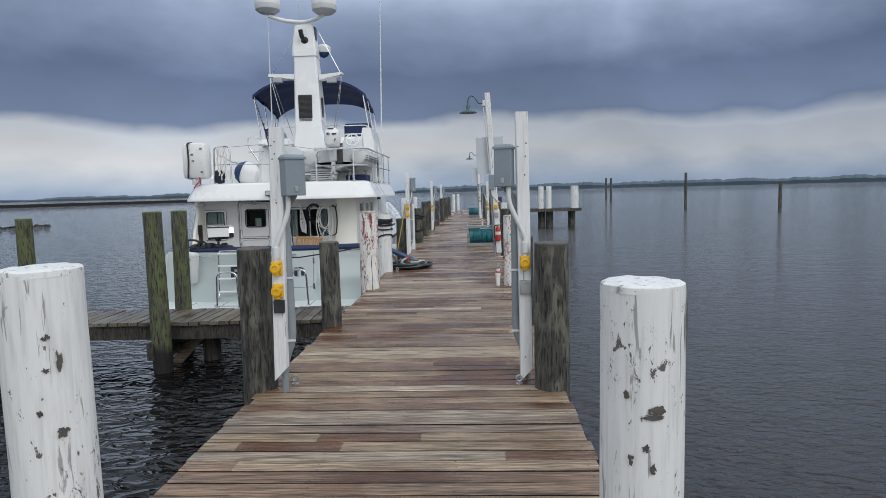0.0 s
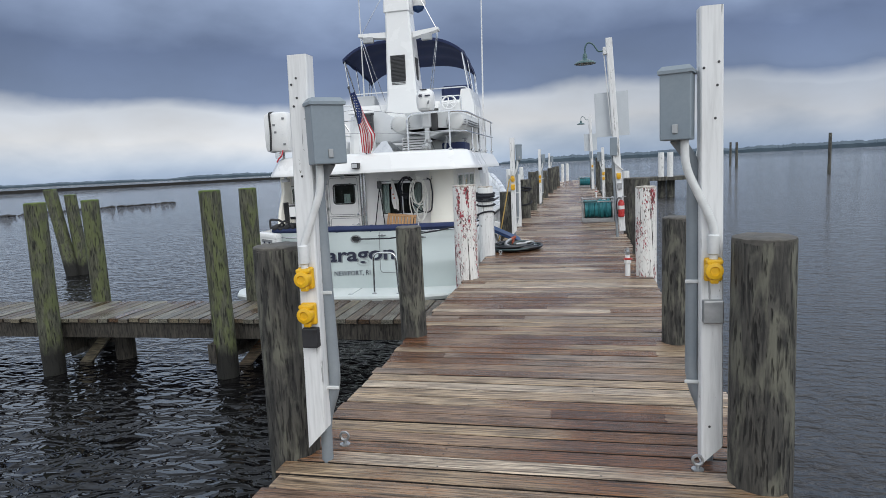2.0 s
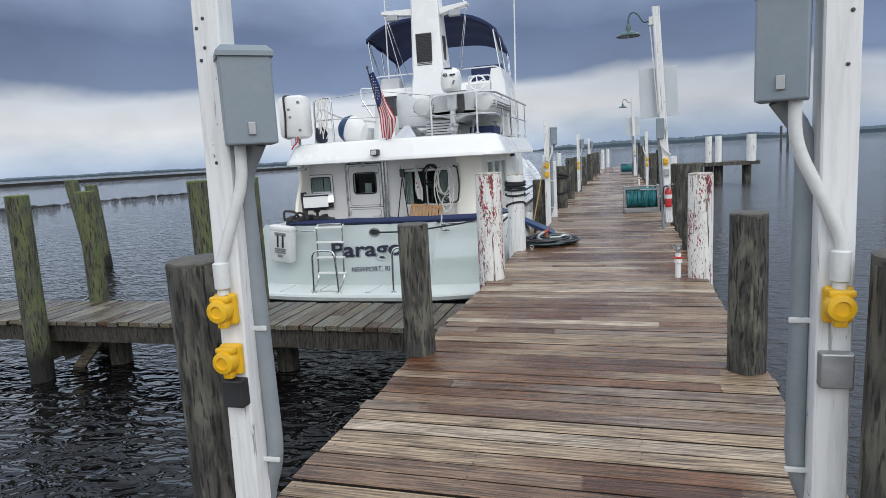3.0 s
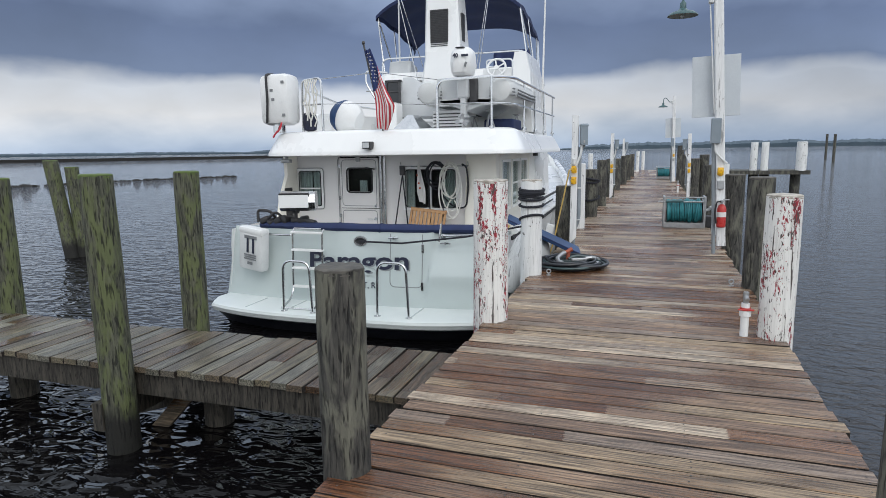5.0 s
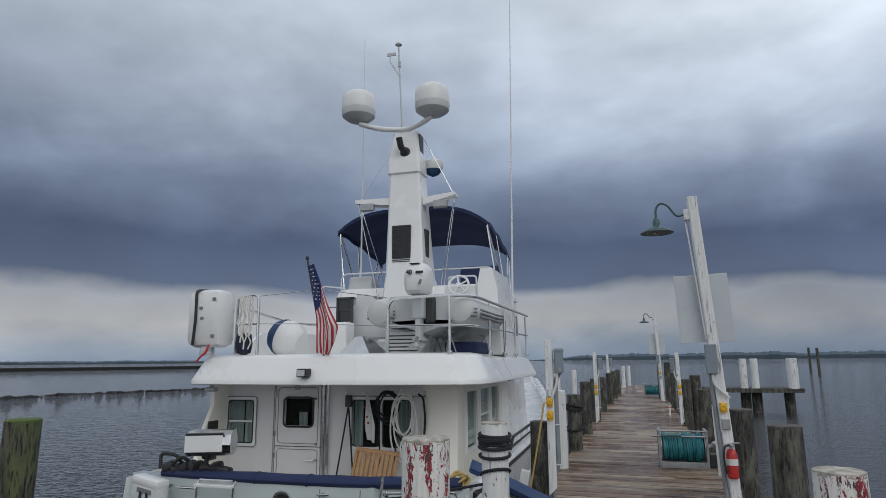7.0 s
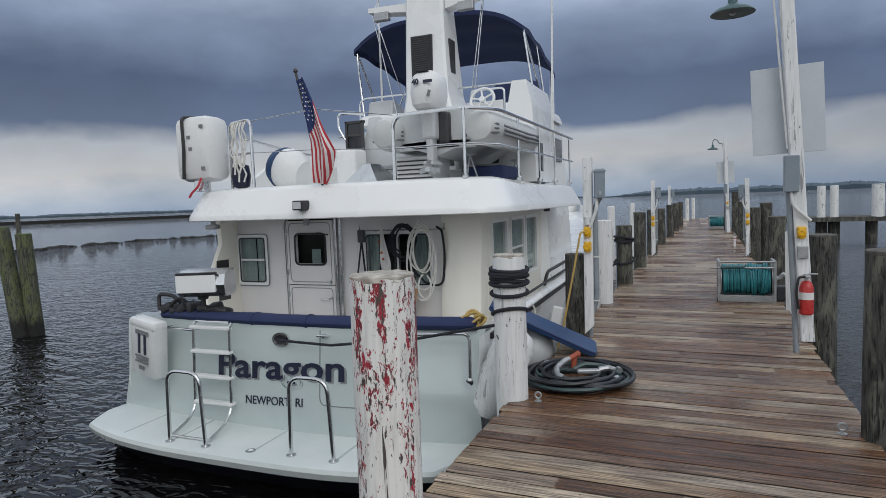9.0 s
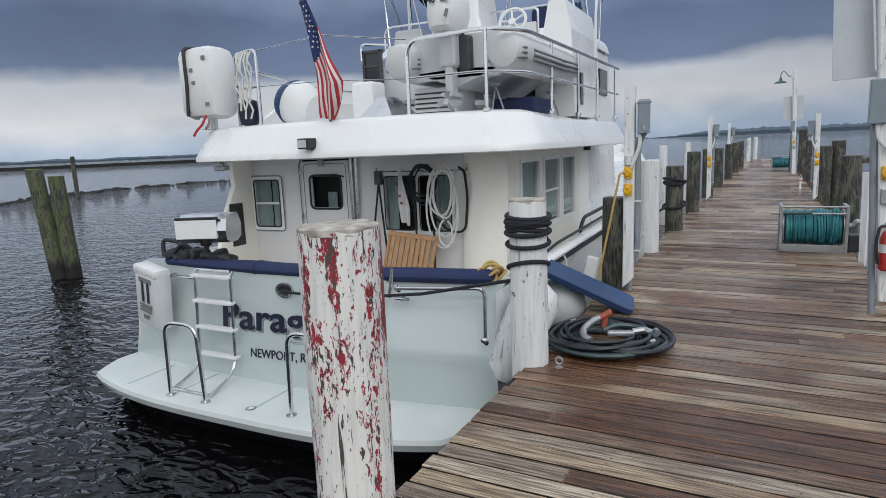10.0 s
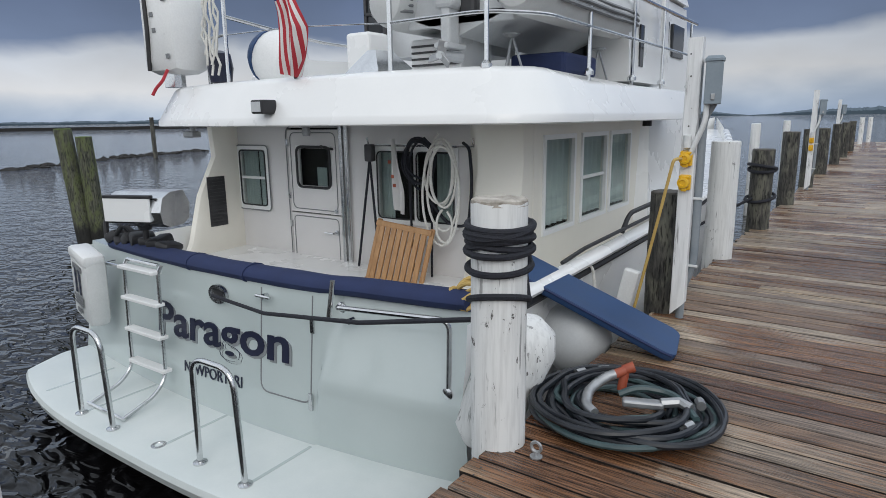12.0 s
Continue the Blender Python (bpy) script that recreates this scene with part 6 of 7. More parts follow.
for s, w, h in ((0.0, 0.16, 0.02), (0.02, 0.185, 0.028), (L - 0.09, 0.20, 0.028), (L - 0.05, 0.195, 0.028), (L - 0.02, 0.178, 0.027), (L - 0.005, 0.15, 0.024), (L, 0.12, 0.016)):
    c = root + d * s
    rows.append([bm.verts.new(c + wide * a * w + up * b * h) for a, b in ((-1, -0.6), (-0.97, -1), (0.97, -1), (1, -0.6), (1, 0.6), (0.97, 1), (-0.97, 1), (-1, 0.6))])
skin(bm, rows)
ramp_board = thing("boarding_ramp", tuple(tip), "blue covered boarding board sloping from boat to dock", "gangplank")
part("board", bm, M["blue_vinyl"], ramp_board, smooth=True)
for side_ in (-1, 1):
    bm = nb()
    tube(bm, [root + wide * side_ * 0.184 + up * 0.016, root + d * (L - 0.10) + wide * side_ * 0.199 + up * 0.016, root + d * (L - 0.03) + wide * side_ * 0.186 + up * 0.016], 0.009, 6)
    part("edge_piping", bm, M["navy"], ramp_board, "dark stitched edge", smooth=True)
bm = nb()
tube(bm, [(-3.47, 12.52, 0.305), (-2.8, 12.42, 0.315), (-1.9, 12.33, 0.44), (-1.15, 12.30, 0.60)], 0.013, 8)
solid("mooring_line", bm, M["rope_black"], "black mooring line from stern to white piling", "rope", smooth=True)


def wound_rope(name, x, y, r, turns, label, mats, thick=0.016, seed=1):
    """Rope wound round a piling: rows of (height, tilt)."""
    b = nb()
    pts = []
    for k, (z, tilt, ph) in enumerate(turns):
        pts += [(x + (r + 0.006 * (k % 3)) * math.cos(a), y + (r + 0.006 * (k % 3)) * math.sin(a), z + tilt * math.sin(a + ph)) for a in [2 * math.pi * i / 30 + 1.2 for i in range(29)]]
    tube(b, pts, thick, 8)
    return solid(name, b, mats, label, "rope", smooth=True)


wound_rope("wound_rope", -1.05, 12.36, 0.140, [(0.70, 0.05, 2.6), (0.86, 0.015, 0), (0.94, 0.012, 0), (0.962, -0.012, 1), (0.984, 0.012, 2), (1.006, -0.012, 0.5), (1.028, 0.012, 1.5), (1.05, -0.012, 2.5), (1.03, 0.03, 0.3), (0.985, 0.04, 1.3), (1.0, 0.03, 3.0)], "black rope wound round the white piling", M["rope_black"], 0.0155)
wound_rope("wound_rope", -0.82, 19.2, 0.165, [(0.80, 0.03, 0), (0.84, -0.03, 1), (0.42, 0.05, 0.5)], "dark rope tied round a piling", M["rope_black"], 0.022)
bm = nb()
tube(bm, [(-0.9, 19.05, 0.42), (-1.1, 18.8, 0.3), (-1.5, 18.3, 0.05)], 0.02, 8)
solid("mooring_line", bm, M["rope_black"], "dark mooring line from piling to the hull", "rope")
bm = nb()
tube(bm, bend([(-0.78, 14.50, 1.22), (-0.82, 14.45, 1.22), (-0.90, 14.45, 0.80), (-1.05, 14.48, 0.08), (-1.15, 14.5, -0.25)], 0.08), 0.0115, 8)
solid("shore_power_cable", bm, M["yellow_line"], "yellow shore power cable from the outlet to the boat", "cable", smooth=True)
bm = nb()
box(bm, (-1.20, 14.55, 0.02), (-1.08, 14.62, 0.36), 0.012, pose(0, 0, 0, 0, 12, 0))
solid("white_dock_box", bm, M["white_plastic"], "white plastic corner bumper on the dock edge", "bumper")
bm = nb()
tube(bm, bend([(-1.42, 14.3, sheer(14.3) + 0.06), (-1.34, 14.35, 0.40), (-1.30, 14.4, 0.0)], 0.05), 0.012, 6)
solid("fender_line", bm, M["rope_white"], "grey fender line over the gunwale", "rope")

# ---- on the dock ----
hose = thing("hose_coil", (-0.57, 12.92, 0.0), "coiled dark shore hose with worn fittings lying on the planks", "hose")
rd = random.Random(21)


def loops(bm, cx, cy, r0, r1, turns, thick, z0, seed):
    rd = random.Random(seed)
    pts = []
    n = 36
    for i in range(turns * n):
        k = i / n
        a = 2 * math.pi * k
        r = r0 + (r1 - r0) * (0.5 + 0.5 * math.sin(k * 2.1 + seed)) + 0.05 * noise.noise((math.cos(a) * 1.3, math.sin(a) * 1.3, seed + k * 0.9))
        z = z0 + thick + 0.10 * max(0.0, noise.noise((k * 0.7, seed, 0.5))) + 0.012 * (k % 4)
        pts.append((cx + r * 1.08 * math.cos(a) + 0.045 * math.sin(k * 1.3), cy + r * math.sin(a) * 1.05 + 0.035 * math.sin(k * 0.9 + 2.0), z))
    tube(bm, pts, thick, 8)


bm = nb()
loops(bm, -0.57, 12.93, 0.24, 0.43, 13, 0.017, 0.003, 3)
part("dark_hose", bm, M["dark_hose"], hose, smooth=True)
bm = nb()
loops(bm, -0.58, 12.92, 0.22, 0.41, 5, 0.016, 0.006, 9)
tube(bm, bend([(-0.20, 12.85, 0.10), (-0.35, 13.05, 0.12), (-0.52, 12.98, 0.14), (-0.60, 12.93, 0.10)], 0.1), 0.02, 8)
part("green_hose", bm, plain("green_grey_hose", (0.03, 0.055, 0.06), (0.06, 0.10, 0.105), 7, (0.3, 0.5), relief=0.1), hose, smooth=True)
bm = nb()
tube(bm, bend([(-0.65, 13.0, 0.175), (-0.68, 12.97, 0.165), (-0.74, 12.86, 0.12), (-0.70, 12.72, 0.10), (-0.64, 12.68, 0.09)], 0.06), 0.027, 10)
part("taped_fitting", bm, M["galv"], hose, "grey taped hose fitting", smooth=True)
bm = nb()
tube(bm, [(-0.62, 13.03, 0.08), (-0.61, 13.05, 0.19)], 0.025, 10)
tube(bm, [(-0.62, 13.04, 0.19), (-0.57, 13.07, 0.21)], [0.025, 0.030], 10)
tube(bm, [(-0.66, 12.99, 0.17), (-0.61, 13.04, 0.19)], 0.025, 10)
part("orange_fitting", bm, M["orange"], hose, "worn orange valve fitting", smooth=True)
bm = nb()
box(bm, (-0.56, 12.84, 0.09), (-0.36, 12.90, 0.13), 0.012, pose(0, 0, 0, 0, 0, 20))
tube(bm, [(-0.38, 12.90, 0.12), (-0.30, 12.94, 0.13), (-0.24, 12.92, 0.12)], 0.026, 8)
part("strainer", bm, M["galv"], hose)
for a in (2.2, 2.6, 5.9, 0.4):
    bm = nb()
    c = Vector((-0.57 + 0.37 * math.cos(a), 12.93 + 0.37 * math.sin(a), 0.085))
    t_ = Vector((-math.sin(a), math.cos(a), 0))
    tube(bm, [c - t_ * 0.03, c + t_ * 0.03], 0.025, 8)
    part("clamp", bm, M["galv"], hose)
hose.location.x -= 0.05


def eye_bolt(x, y):
    b = nb()
    lathe(b, (x, y, 0.0), [(0.03, 0), (0.03, 0.006), (0.010, 0.008), (0.010, 0.03)], 10)
    tube(b, [(x + 0.024 * math.cos(a), y, 0.05 + 0.024 * math.sin(a)) for a in [2 * math.pi * i / 14 for i in range(15)]], 0.008, 6)
    return solid("eye_bolt", b, M["galv"], "small galvanised eye bolt in the planks", "eye bolt", "eye bolts")


for x, y in ((-0.97, 5.14), (0.89, 5.04), (-0.82, 12.30), (1.22, 12.19)):
    eye_bolt(x, y)


def standpipe(x, y, h):
    t = thing("standpipe", (x, y, 0), "short white water pipe with a red valve on the dock", "standpipe", "standpipes")
    b = nb()
    tube(b, [(x, y, 0), (x, y, h * 0.75)], 0.032, 12)
    lathe(b, (x, y, h * 0.45), [(0.032, 0), (0.045, 0.005), (0.045, 0.05), (0.032, 0.055)], 12)
    part("pipe", b, M["white_plastic"], t, smooth=True)
    b = nb()
    tube(b, [(x, y, h * 0.75), (x, y, h)], 0.022, 10)
    tube(b, [(x, y, h * 0.92), (x, y - 0.07, h * 0.86)], 0.018, 8)
    part("tap", b, M["galv"], t, smooth=True)
    b = nb()
    box(b, (x - 0.06, y - 0.05, h * 0.60), (x + 0.06, y - 0.03, h * 0.64), 0.006)
    lathe(b, (x, y, h * 0.57), [(0.04, 0), (0.042, 0.03)], 12)
    part("red_valve", b, M["red"], t)
    return t


standpipe(1.06, 10.22, 0.37)
standpipe(1.50, 27.5, 0.40)


def outlet(parent, x, y, z, ring_only=False):
    """A yellow twist-lock shore power outlet facing the walker."""
    b = nb()
    box(b, (x - 0.040, y - 0.02, z - 0.055), (x + 0.040, y + 0.01, z + 0.055), 0.010)
    o = part("outlet", b, M["yellow"], parent, "yellow shore power outlet")
    b = nb()
    lathe(b, (x - 0.004, y - 0.03, z), [(0.040, -0.012), (0.043, 0.01), (0.038, 0.03), (0.022, 0.034), (0.018, 0.026)], 18, (0, -1, 0))
    box(b, (x - 0.018, y - 0.045, z - 0.062), (x + 0.018, y - 0.015, z - 0.036), 0.006)
    box(b, (x - 0.036, y - 0.05, z + 0.03), (x + 0.036, y - 0.016, z + 0.050), 0.006)
    part("outlet_cover", b, M["yellow"], o, smooth=True)
    return o


def power_post(x, y, z0, top, turn, side, boxes, outs, grey=None, group="power posts", lean=(0, 0), black=None):
    """White timber post with a grey breaker box, conduits and outlets. side: where the box sits."""
    t = thing("power_post", (x, y, z0), "white timber power post with grey breaker box and yellow outlets", "power post", group)
    b = nb()
    w, dp = 0.049, 0.045
    c = 0.006
    prof = [(-w + c, -dp), (w - c, -dp), (w, -dp + c), (w, dp - c), (w - c, dp), (-w + c, dp), (-w, dp - c), (-w, -dp + c)]
    skin(b, [[b.verts.new((x + lean[0] * s + px, y + lean[1] * s + py, z + (0.05 * px / w if s == 0 else 0))) for px, py in prof] for s, z in ((0, z0), (0.33, z0 + (top - z0) * 0.33), (0.66, z0 + (top - z0) * 0.66), (1, top))])
    part("post", b, M["white_wood"], t)
    bx, bz0, bz1, bw, bd = boxes
    lx = lean[0] * ((bz0 + bz1) / 2 - z0) / (top - z0)
    T = Matrix.Translation((bx + lx, y - 0.02, 0)) @ pose(0, 0, 0, 0, 0, turn)
    b = nb()
    box(b, (-bw, -bd, bz0), (bw, bd, bz1 - 0.02), 0.006)
    b.transform(T)
    eb = part("breaker_box", b, M["grey_box"], t, "grey steel breaker box")
    b = nb()
    skin(b, [[b.verts.new((sx * (bw + o), sy * (bd + o), z)) for sx, sy in ((-1, -1), (1, -1), (1, 1), (-1, 1))] for z, o in ((bz1 - 0.035, 0.008), (bz1 - 0.02, 0.008), (bz1, -0.01))])
    b.transform(T)
    part("box_lid", b, M["grey_box"], eb)
    b = nb()
    box(b, (-0.012, -bd - 0.008, bz0 + 0.03), (0.012, -bd, bz0 + 0.07), 0.002)
    b.transform(T)
    part("latch", b, M["galv"], eb)
    fx = x + lean[0] * 0.4
    b = nb()
    tube(b, bend([(bx + lx - side * 0.03, y - 0.04, bz0 + 0.01), (bx + lx - side * 0.03, y - 0.045, bz0 - 0.12), (fx - side * 0.01, y - dp - 0.022, bz0 - 0.42), (fx, y - dp - 0.022, outs[0] + 0.05)], 0.09), 0.019, 10)
    lathe(b, (fx, y - dp - 0.022, outs[0] + 0.07), [(0.019, 0), (0.027, 0.005), (0.027, 0.09), (0.019, 0.095)], 12)
    part("thin_conduit", b, M["white_pipe"], t, smooth=True)
    b = nb()
    gx = bx + lx + side * 0.0
    gx2 = x + side * (w + 0.028)
    tube(b, bend([(gx, y + 0.02, bz0 + 0.01), (gx2, y + 0.04, bz0 - 0.10), (gx2 + lean[0] * 0.2, y + 0.05, 0.42), (gx2 - side * 0.075, y + 0.085, 0.24), (gx2 - side * 0.085, y + 0.085, -0.25)], 0.1), 0.030, 12)
    part("main_conduit", b, M["grey_pipe"], t, "grey plastic conduit", smooth=True)
    for z in (0.42, 0.92):
        b = nb()
        box(b, (gx2 - 0.04, y + 0.012, z), (gx2 + 0.04, y + 0.024, z + 0.018), 0.004)
        part("pipe_strap", b, M["white_pipe"], t)
    for z in outs:
        outlet(t, fx, y - dp - 0.008, z)
    if grey:
        b = nb()
        box(b, (fx - 0.045, y - dp - 0.04, grey - 0.055), (fx + 0.045, y - dp + 0.002, grey + 0.055), 0.006)
        part("switch_box", b, M["galv"], t, "grey metal switch box")
    if black:
        b = nb()
        box(b, (fx - 0.035, y - dp - 0.045, black - 0.05), (fx + 0.045, y - dp + 0.002, black + 0.05), 0.006)
        part("meter_box", b, M["black"], t, "black box below the outlets")
    rd = random.Random(int(x * 100) + int(y * 10))
    for k in range(5):
        b = nb()
        z = rd.uniform(z0 + 0.1, top - 0.1)
        lathe(b, (x + lean[0] * (z - z0) / (top - z0) + rd.uniform(-0.035, 0.035), y - dp, z), [(0.006, -0.002), (0.006, 0.002), (0.003, 0.003)], 8, (0, -1, 0))
        part("nail_head", b, M["louvre"], t)
    return t


power_post(-1.0, 4.88, 0.17, 2.09, 38, 1, (-0.885, 1.57, 1.88, 0.080, 0.076), (1.02, 0.84), black=0.72, lean=(0.05, 0.0))
power_post(0.955, 5.08, 0.08, 2.18, -18, -1, (0.81, 1.60, 1.93, 0.068, 0.06), (1.0,), grey=0.80, lean=(-0.02, 0.0))
power_post(-0.765, 14.62, 0.10, 2.04, 12, 1, (-0.635, 1.59, 1.91, 0.055, 0.07), (1.22, 1.05), lean=(0.01, 0.0))
power_post(-0.60, 24.45, 0.05, 1.98, 12, 1, (-0.47, 1.5, 1.80, 0.055, 0.07), (1.0, 0.85))
power_post(-0.48, 33.5, 0.05, 1.95, 12, 1, (-0.35, 1.5, 1.80, 0.055, 0.07), (1.0,))
power_post(1.62, 24.45, 0.05, 1.93, -12, -1, (1.49, 1.45, 1.78, 0.055, 0.07), (1.02, 0.85), lean=(-0.03, 0))


def lamp_post(x, y, z0, top, lean, full):
    """White timber lamp post with a gooseneck barn lamp and a plain-backed sign."""
    t = thing("lamp_post", (x, y, z0), "tall white timber lamp post with green gooseneck lamp and sign", "lamp post", "lamp posts")
    b = nb()
    w = 0.06
    skin(b, [[b.verts.new((x + lean * s + px * w, y + py * w, z0 + (top - z0) * s)) for px, py in ((-1, -0.8), (-0.8, -1), (0.8, -1), (1, -0.8), (1, 0.8), (0.8, 1), (-0.8, 1), (-1, 0.8))] for s in (0, 0.25, 0.5, 0.75, 1)])
    part("post", b, M["white_wood"], t)
    px = x + lean * 0.96
    b = nb()
    box(b, (px - 0.12, y - 0.05, top - 0.30), (px - 0.055, y + 0.05, top - 0.16), 0.01)
    part("wiring_box", b, M["white_pipe"], t)
    lx = px - 0.45
    b = nb()
    tube(b, bend([(px - 0.10, y, top - 0.22), (px - 0.20, y, top - 0.24), (px - 0.30, y, top - 0.08), (lx + 0.06, y, top - 0.04), (lx, y, top - 0.12), (lx, y, top - 0.26)], 0.10, 6), 0.014, 10)
    part("gooseneck", b, M["lamp_green"], t, "green curved lamp arm", smooth=True)
    b = nb()
    lathe(b, (lx, y, top - 0.44), [(0.205, 0.0), (0.20, 0.012), (0.16, 0.045), (0.07, 0.075), (0.045, 0.10), (0.042, 0.17), (0.02, 0.20)], 26, cap=False)
    lathe(b, (lx, y, top - 0.44), [(0.203, 0.002), (0.15, 0.036), (0.05, 0.062)], 26)
    part("lamp_shade", b, M["lamp_green"], t, "faded green enamel lamp shade", smooth=True)
    b = nb()
    lathe(b, (lx, y, top - 0.43), [(0.01, -0.03), (0.03, -0.01), (0.03, 0.03), (0.015, 0.06)], 12)
    part("bulb", b, M["radome_grey"], t, smooth=True)
    sx = x + lean * 0.62
    b = nb()
    box(b, (sx - 0.35, y + 0.066, 1.96), (sx + 0.28, y + 0.078, 2.80), 0.003, pose(0, 0, 0, 0, -2, 0))
    part("sign_panel", b, M["sign_back"], t, "pale bare back of a sign")
    b = nb()
    tube(b, [(px - 0.10, y, top - 0.3), (px - 0.075, y - 0.02, top - 0.6), (x + lean * 0.5 - 0.075, y - 0.03, 2.0)], 0.010, 6)
    part("lamp_wire", b, M["white_pipe"], t)
    bx = x + lean * 0.45 - 0.06
    b = nb()
    box(b, (bx - 0.065, y - 0.14, 1.58), (bx + 0.065, y - 0.055, 1.93), 0.01)
    part("breaker_box", b, M["grey_box"], t, "grey steel breaker box")
    b = nb()
    tube(b, bend([(bx, y - 0.10, 1.60), (bx + 0.01, y - 0.10, 1.45), (x + 0.01, y - 0.085, 1.30)], 0.06), 0.016, 8)
    part("thin_conduit", b, M["white_pipe"], t, smooth=True)
    b = nb()
    tube(b, [(x + lean * 0.4 - 0.085, y - 0.02, 1.60), (x - 0.085, y - 0.02, -0.2)], 0.026, 10)
    part("main_conduit", b, M["grey_pipe"], t, smooth=True)
    outlet(t, x + lean * 0.3, y - 0.068, 1.19)
    b = nb()
    box(b, (x + lean * 0.25 - 0.045, y - 0.10, 0.94), (x + lean * 0.25 + 0.045, y - 0.058, 1.06), 0.006)
    part("switch_box", b, M["galv"], t)
    return t


lamp_post(1.365, 14.45, 0.12, 3.79, -0.22, True)
lamp_post(1.66, 33.9, 0.05, 3.72, -0.10, True)
# fire extinguisher on the lamp post
ex = thing("fire_extinguisher", (1.335, 14.32, 0.36), "red fire extinguisher hung on the white lamp post", "extinguisher")
bm = nb()
lathe(bm, (1.335, 14.32, 0.34), [(0.05, 0.06), (0.062, 0.075), (0.062, 0.32), (0.045, 0.37), (0.02, 0.39)], 20)
part("cylinder", bm, M["red"], ex, smooth=True)
bm = nb()
lathe(bm, (1.335, 14.32, 0.55), [(0.0632, 0.0), (0.0632, 0.07)], 20, cap=False)
part("label_band", bm, M["flag_white"], ex, "pale printed label", smooth=True)
bm = nb()
tube(bm, [(1.335, 14.32, 0.72), (1.335, 14.32, 0.77)], 0.018, 10)
box(bm, (1.315, 14.22, 0.765), (1.355, 14.40, 0.785), 0.005)
box(bm, (1.35, 14.31, 0.785), (1.43, 14.33, 0.80), 0.004)
part("valve", bm, M["galv"], ex)
bm = nb()
tube(bm, bend([(1.32, 14.28, 0.77), (1.26, 14.26, 0.77), (1.24, 14.26, 0.62), (1.265, 14.28, 0.46)], 0.06), 0.012, 8)
part("hose", bm, M["black"], ex, smooth=True)


def hose_reel(x0, x1, y, label):
    t = thing("hose_reel", ((x0 + x1) / 2, y, 0), label, "hose reel", "hose reels")
    for x in (x0, x1):
        b = nb()
        for yy in (y - 0.19, y + 0.19):
            box(b, (x - 0.018, yy - 0.02, 0.0), (x + 0.018, yy + 0.02, 0.60), 0.003)
        box(b, (x - 0.018, y - 0.19, 0.56), (x + 0.018, y + 0.19, 0.60), 0.003)
        box(b, (x - 0.018, y - 0.19, 0.02), (x + 0.018, y + 0.19, 0.06), 0.003)
        part("side_frame", b, M["galv"], t, "grey metal side frame")
        b = nb()
        lathe(b, (x + (0.03 if x == x0 else -0.03), y, 0.32), [(0.225, -0.006), (0.225, 0.006)], 28, (1, 0, 0))
        part("flange", b, M["galv"], t, smooth=True)
    for yy, z in ((y - 0.20, 0.02), (y - 0.20, 0.585), (y - 0.2, 0.50), (y + 0.20, 0.02)):
        b = nb()
        if z == 0.02:
            box(b, (x0, yy - 0.02, 0.0), (x1, yy + 0.02, 0.10), 0.004)
        else:
            tube(b, [(x0 - (0.12 if z == 0.50 else 0), yy, z), (x1, yy, z)], 0.014, 8)
        part("cross_bar", b, M["galv"], t)
    b = nb()
    turns = 22
    span = x1 - x0 - 0.10
    pts = []
    for i in range(turns * 20):
        k = i / 20
        a = 2 * math.pi * k
        pts.append((x0 + 0.05 + span * k / turns + 0.006 * math.sin(a * 0.37), y + (0.205 + 0.008 * math.sin(k * 1.7)) * math.cos(a), 0.315 + (0.205 + 0.008 * math.sin(k * 1.7)) * math.sin(a)))
    tube(b, pts, 0.0165, 7)
    for k in range(4):
        s = random.Random(k).uniform(0.5, 0.95)
        xa = x0 + 0.05 + span * s
        tube(b, [(xa + 0.05 * q * (k % 2 * 2 - 1), y + 0.235 * math.cos(a), 0.315 + 0.235 * math.sin(a)) for q, a in [(i / 10, math.pi * (0.55 + 0.85 * i / 10)) for i in range(11)]], 0.0165, 7)
    part("wound_hose", b, M["teal_hose"], t, "teal garden hose in tight turns", smooth=True)
    b = nb()
    lathe(b, (x0 + 0.05, y, 0.315), [(0.19, 0), (0.19, span)], 24, (1, 0, 0))
    part("drum", b, M["lamp_green"], t, smooth=True)
    b = nb()
    tube(b, bend([(x1, y, 0.32), (x1 + 0.09, y, 0.34), (x1 + 0.12, y - 0.04, 0.40), (x1 + 0.2, y, 0.34)], 0.03), 0.028, 10)
    part("swivel_pipe", b, M["white_pipe"], t, smooth=True)
    b = nb()
    tube(b, [(x0 + 0.02, y - 0.21, 0.505), (x0 + 0.34, y - 0.22, 0.515)], 0.022, 8)
    part("hose_nozzle", b, M["lamp_green"], t, smooth=True)
    b = nb()
    box(b, (x1 + 0.03, y - 0.1, 0.0), (x1 + 0.18, y + 0.1, 0.22), 0.02)
    part("motor_housing", b, M["louvre"], t)
    return t


hose_reel(0.69, 1.42, 17.62, "dock hose reel wound with teal hose in a metal frame")
hose_reel(1.05, 1.70, 37.7, "dock hose reel wound with teal hose in a metal frame")
for i, (x, y, r, top) in enumerate(((1.53, 16.88, 0.045, 1.05), (1.72, 17.3, 0.09, 1.22))):
    bm = nb()
    tube(bm, [(x, y, -0.9 if i else -0.05), (x - 0.02, y, top)], r, 8 if i else 4)
    solid("white_stake", bm, M["white_wood"], "thin white painted stake at the dock edge", "stake")


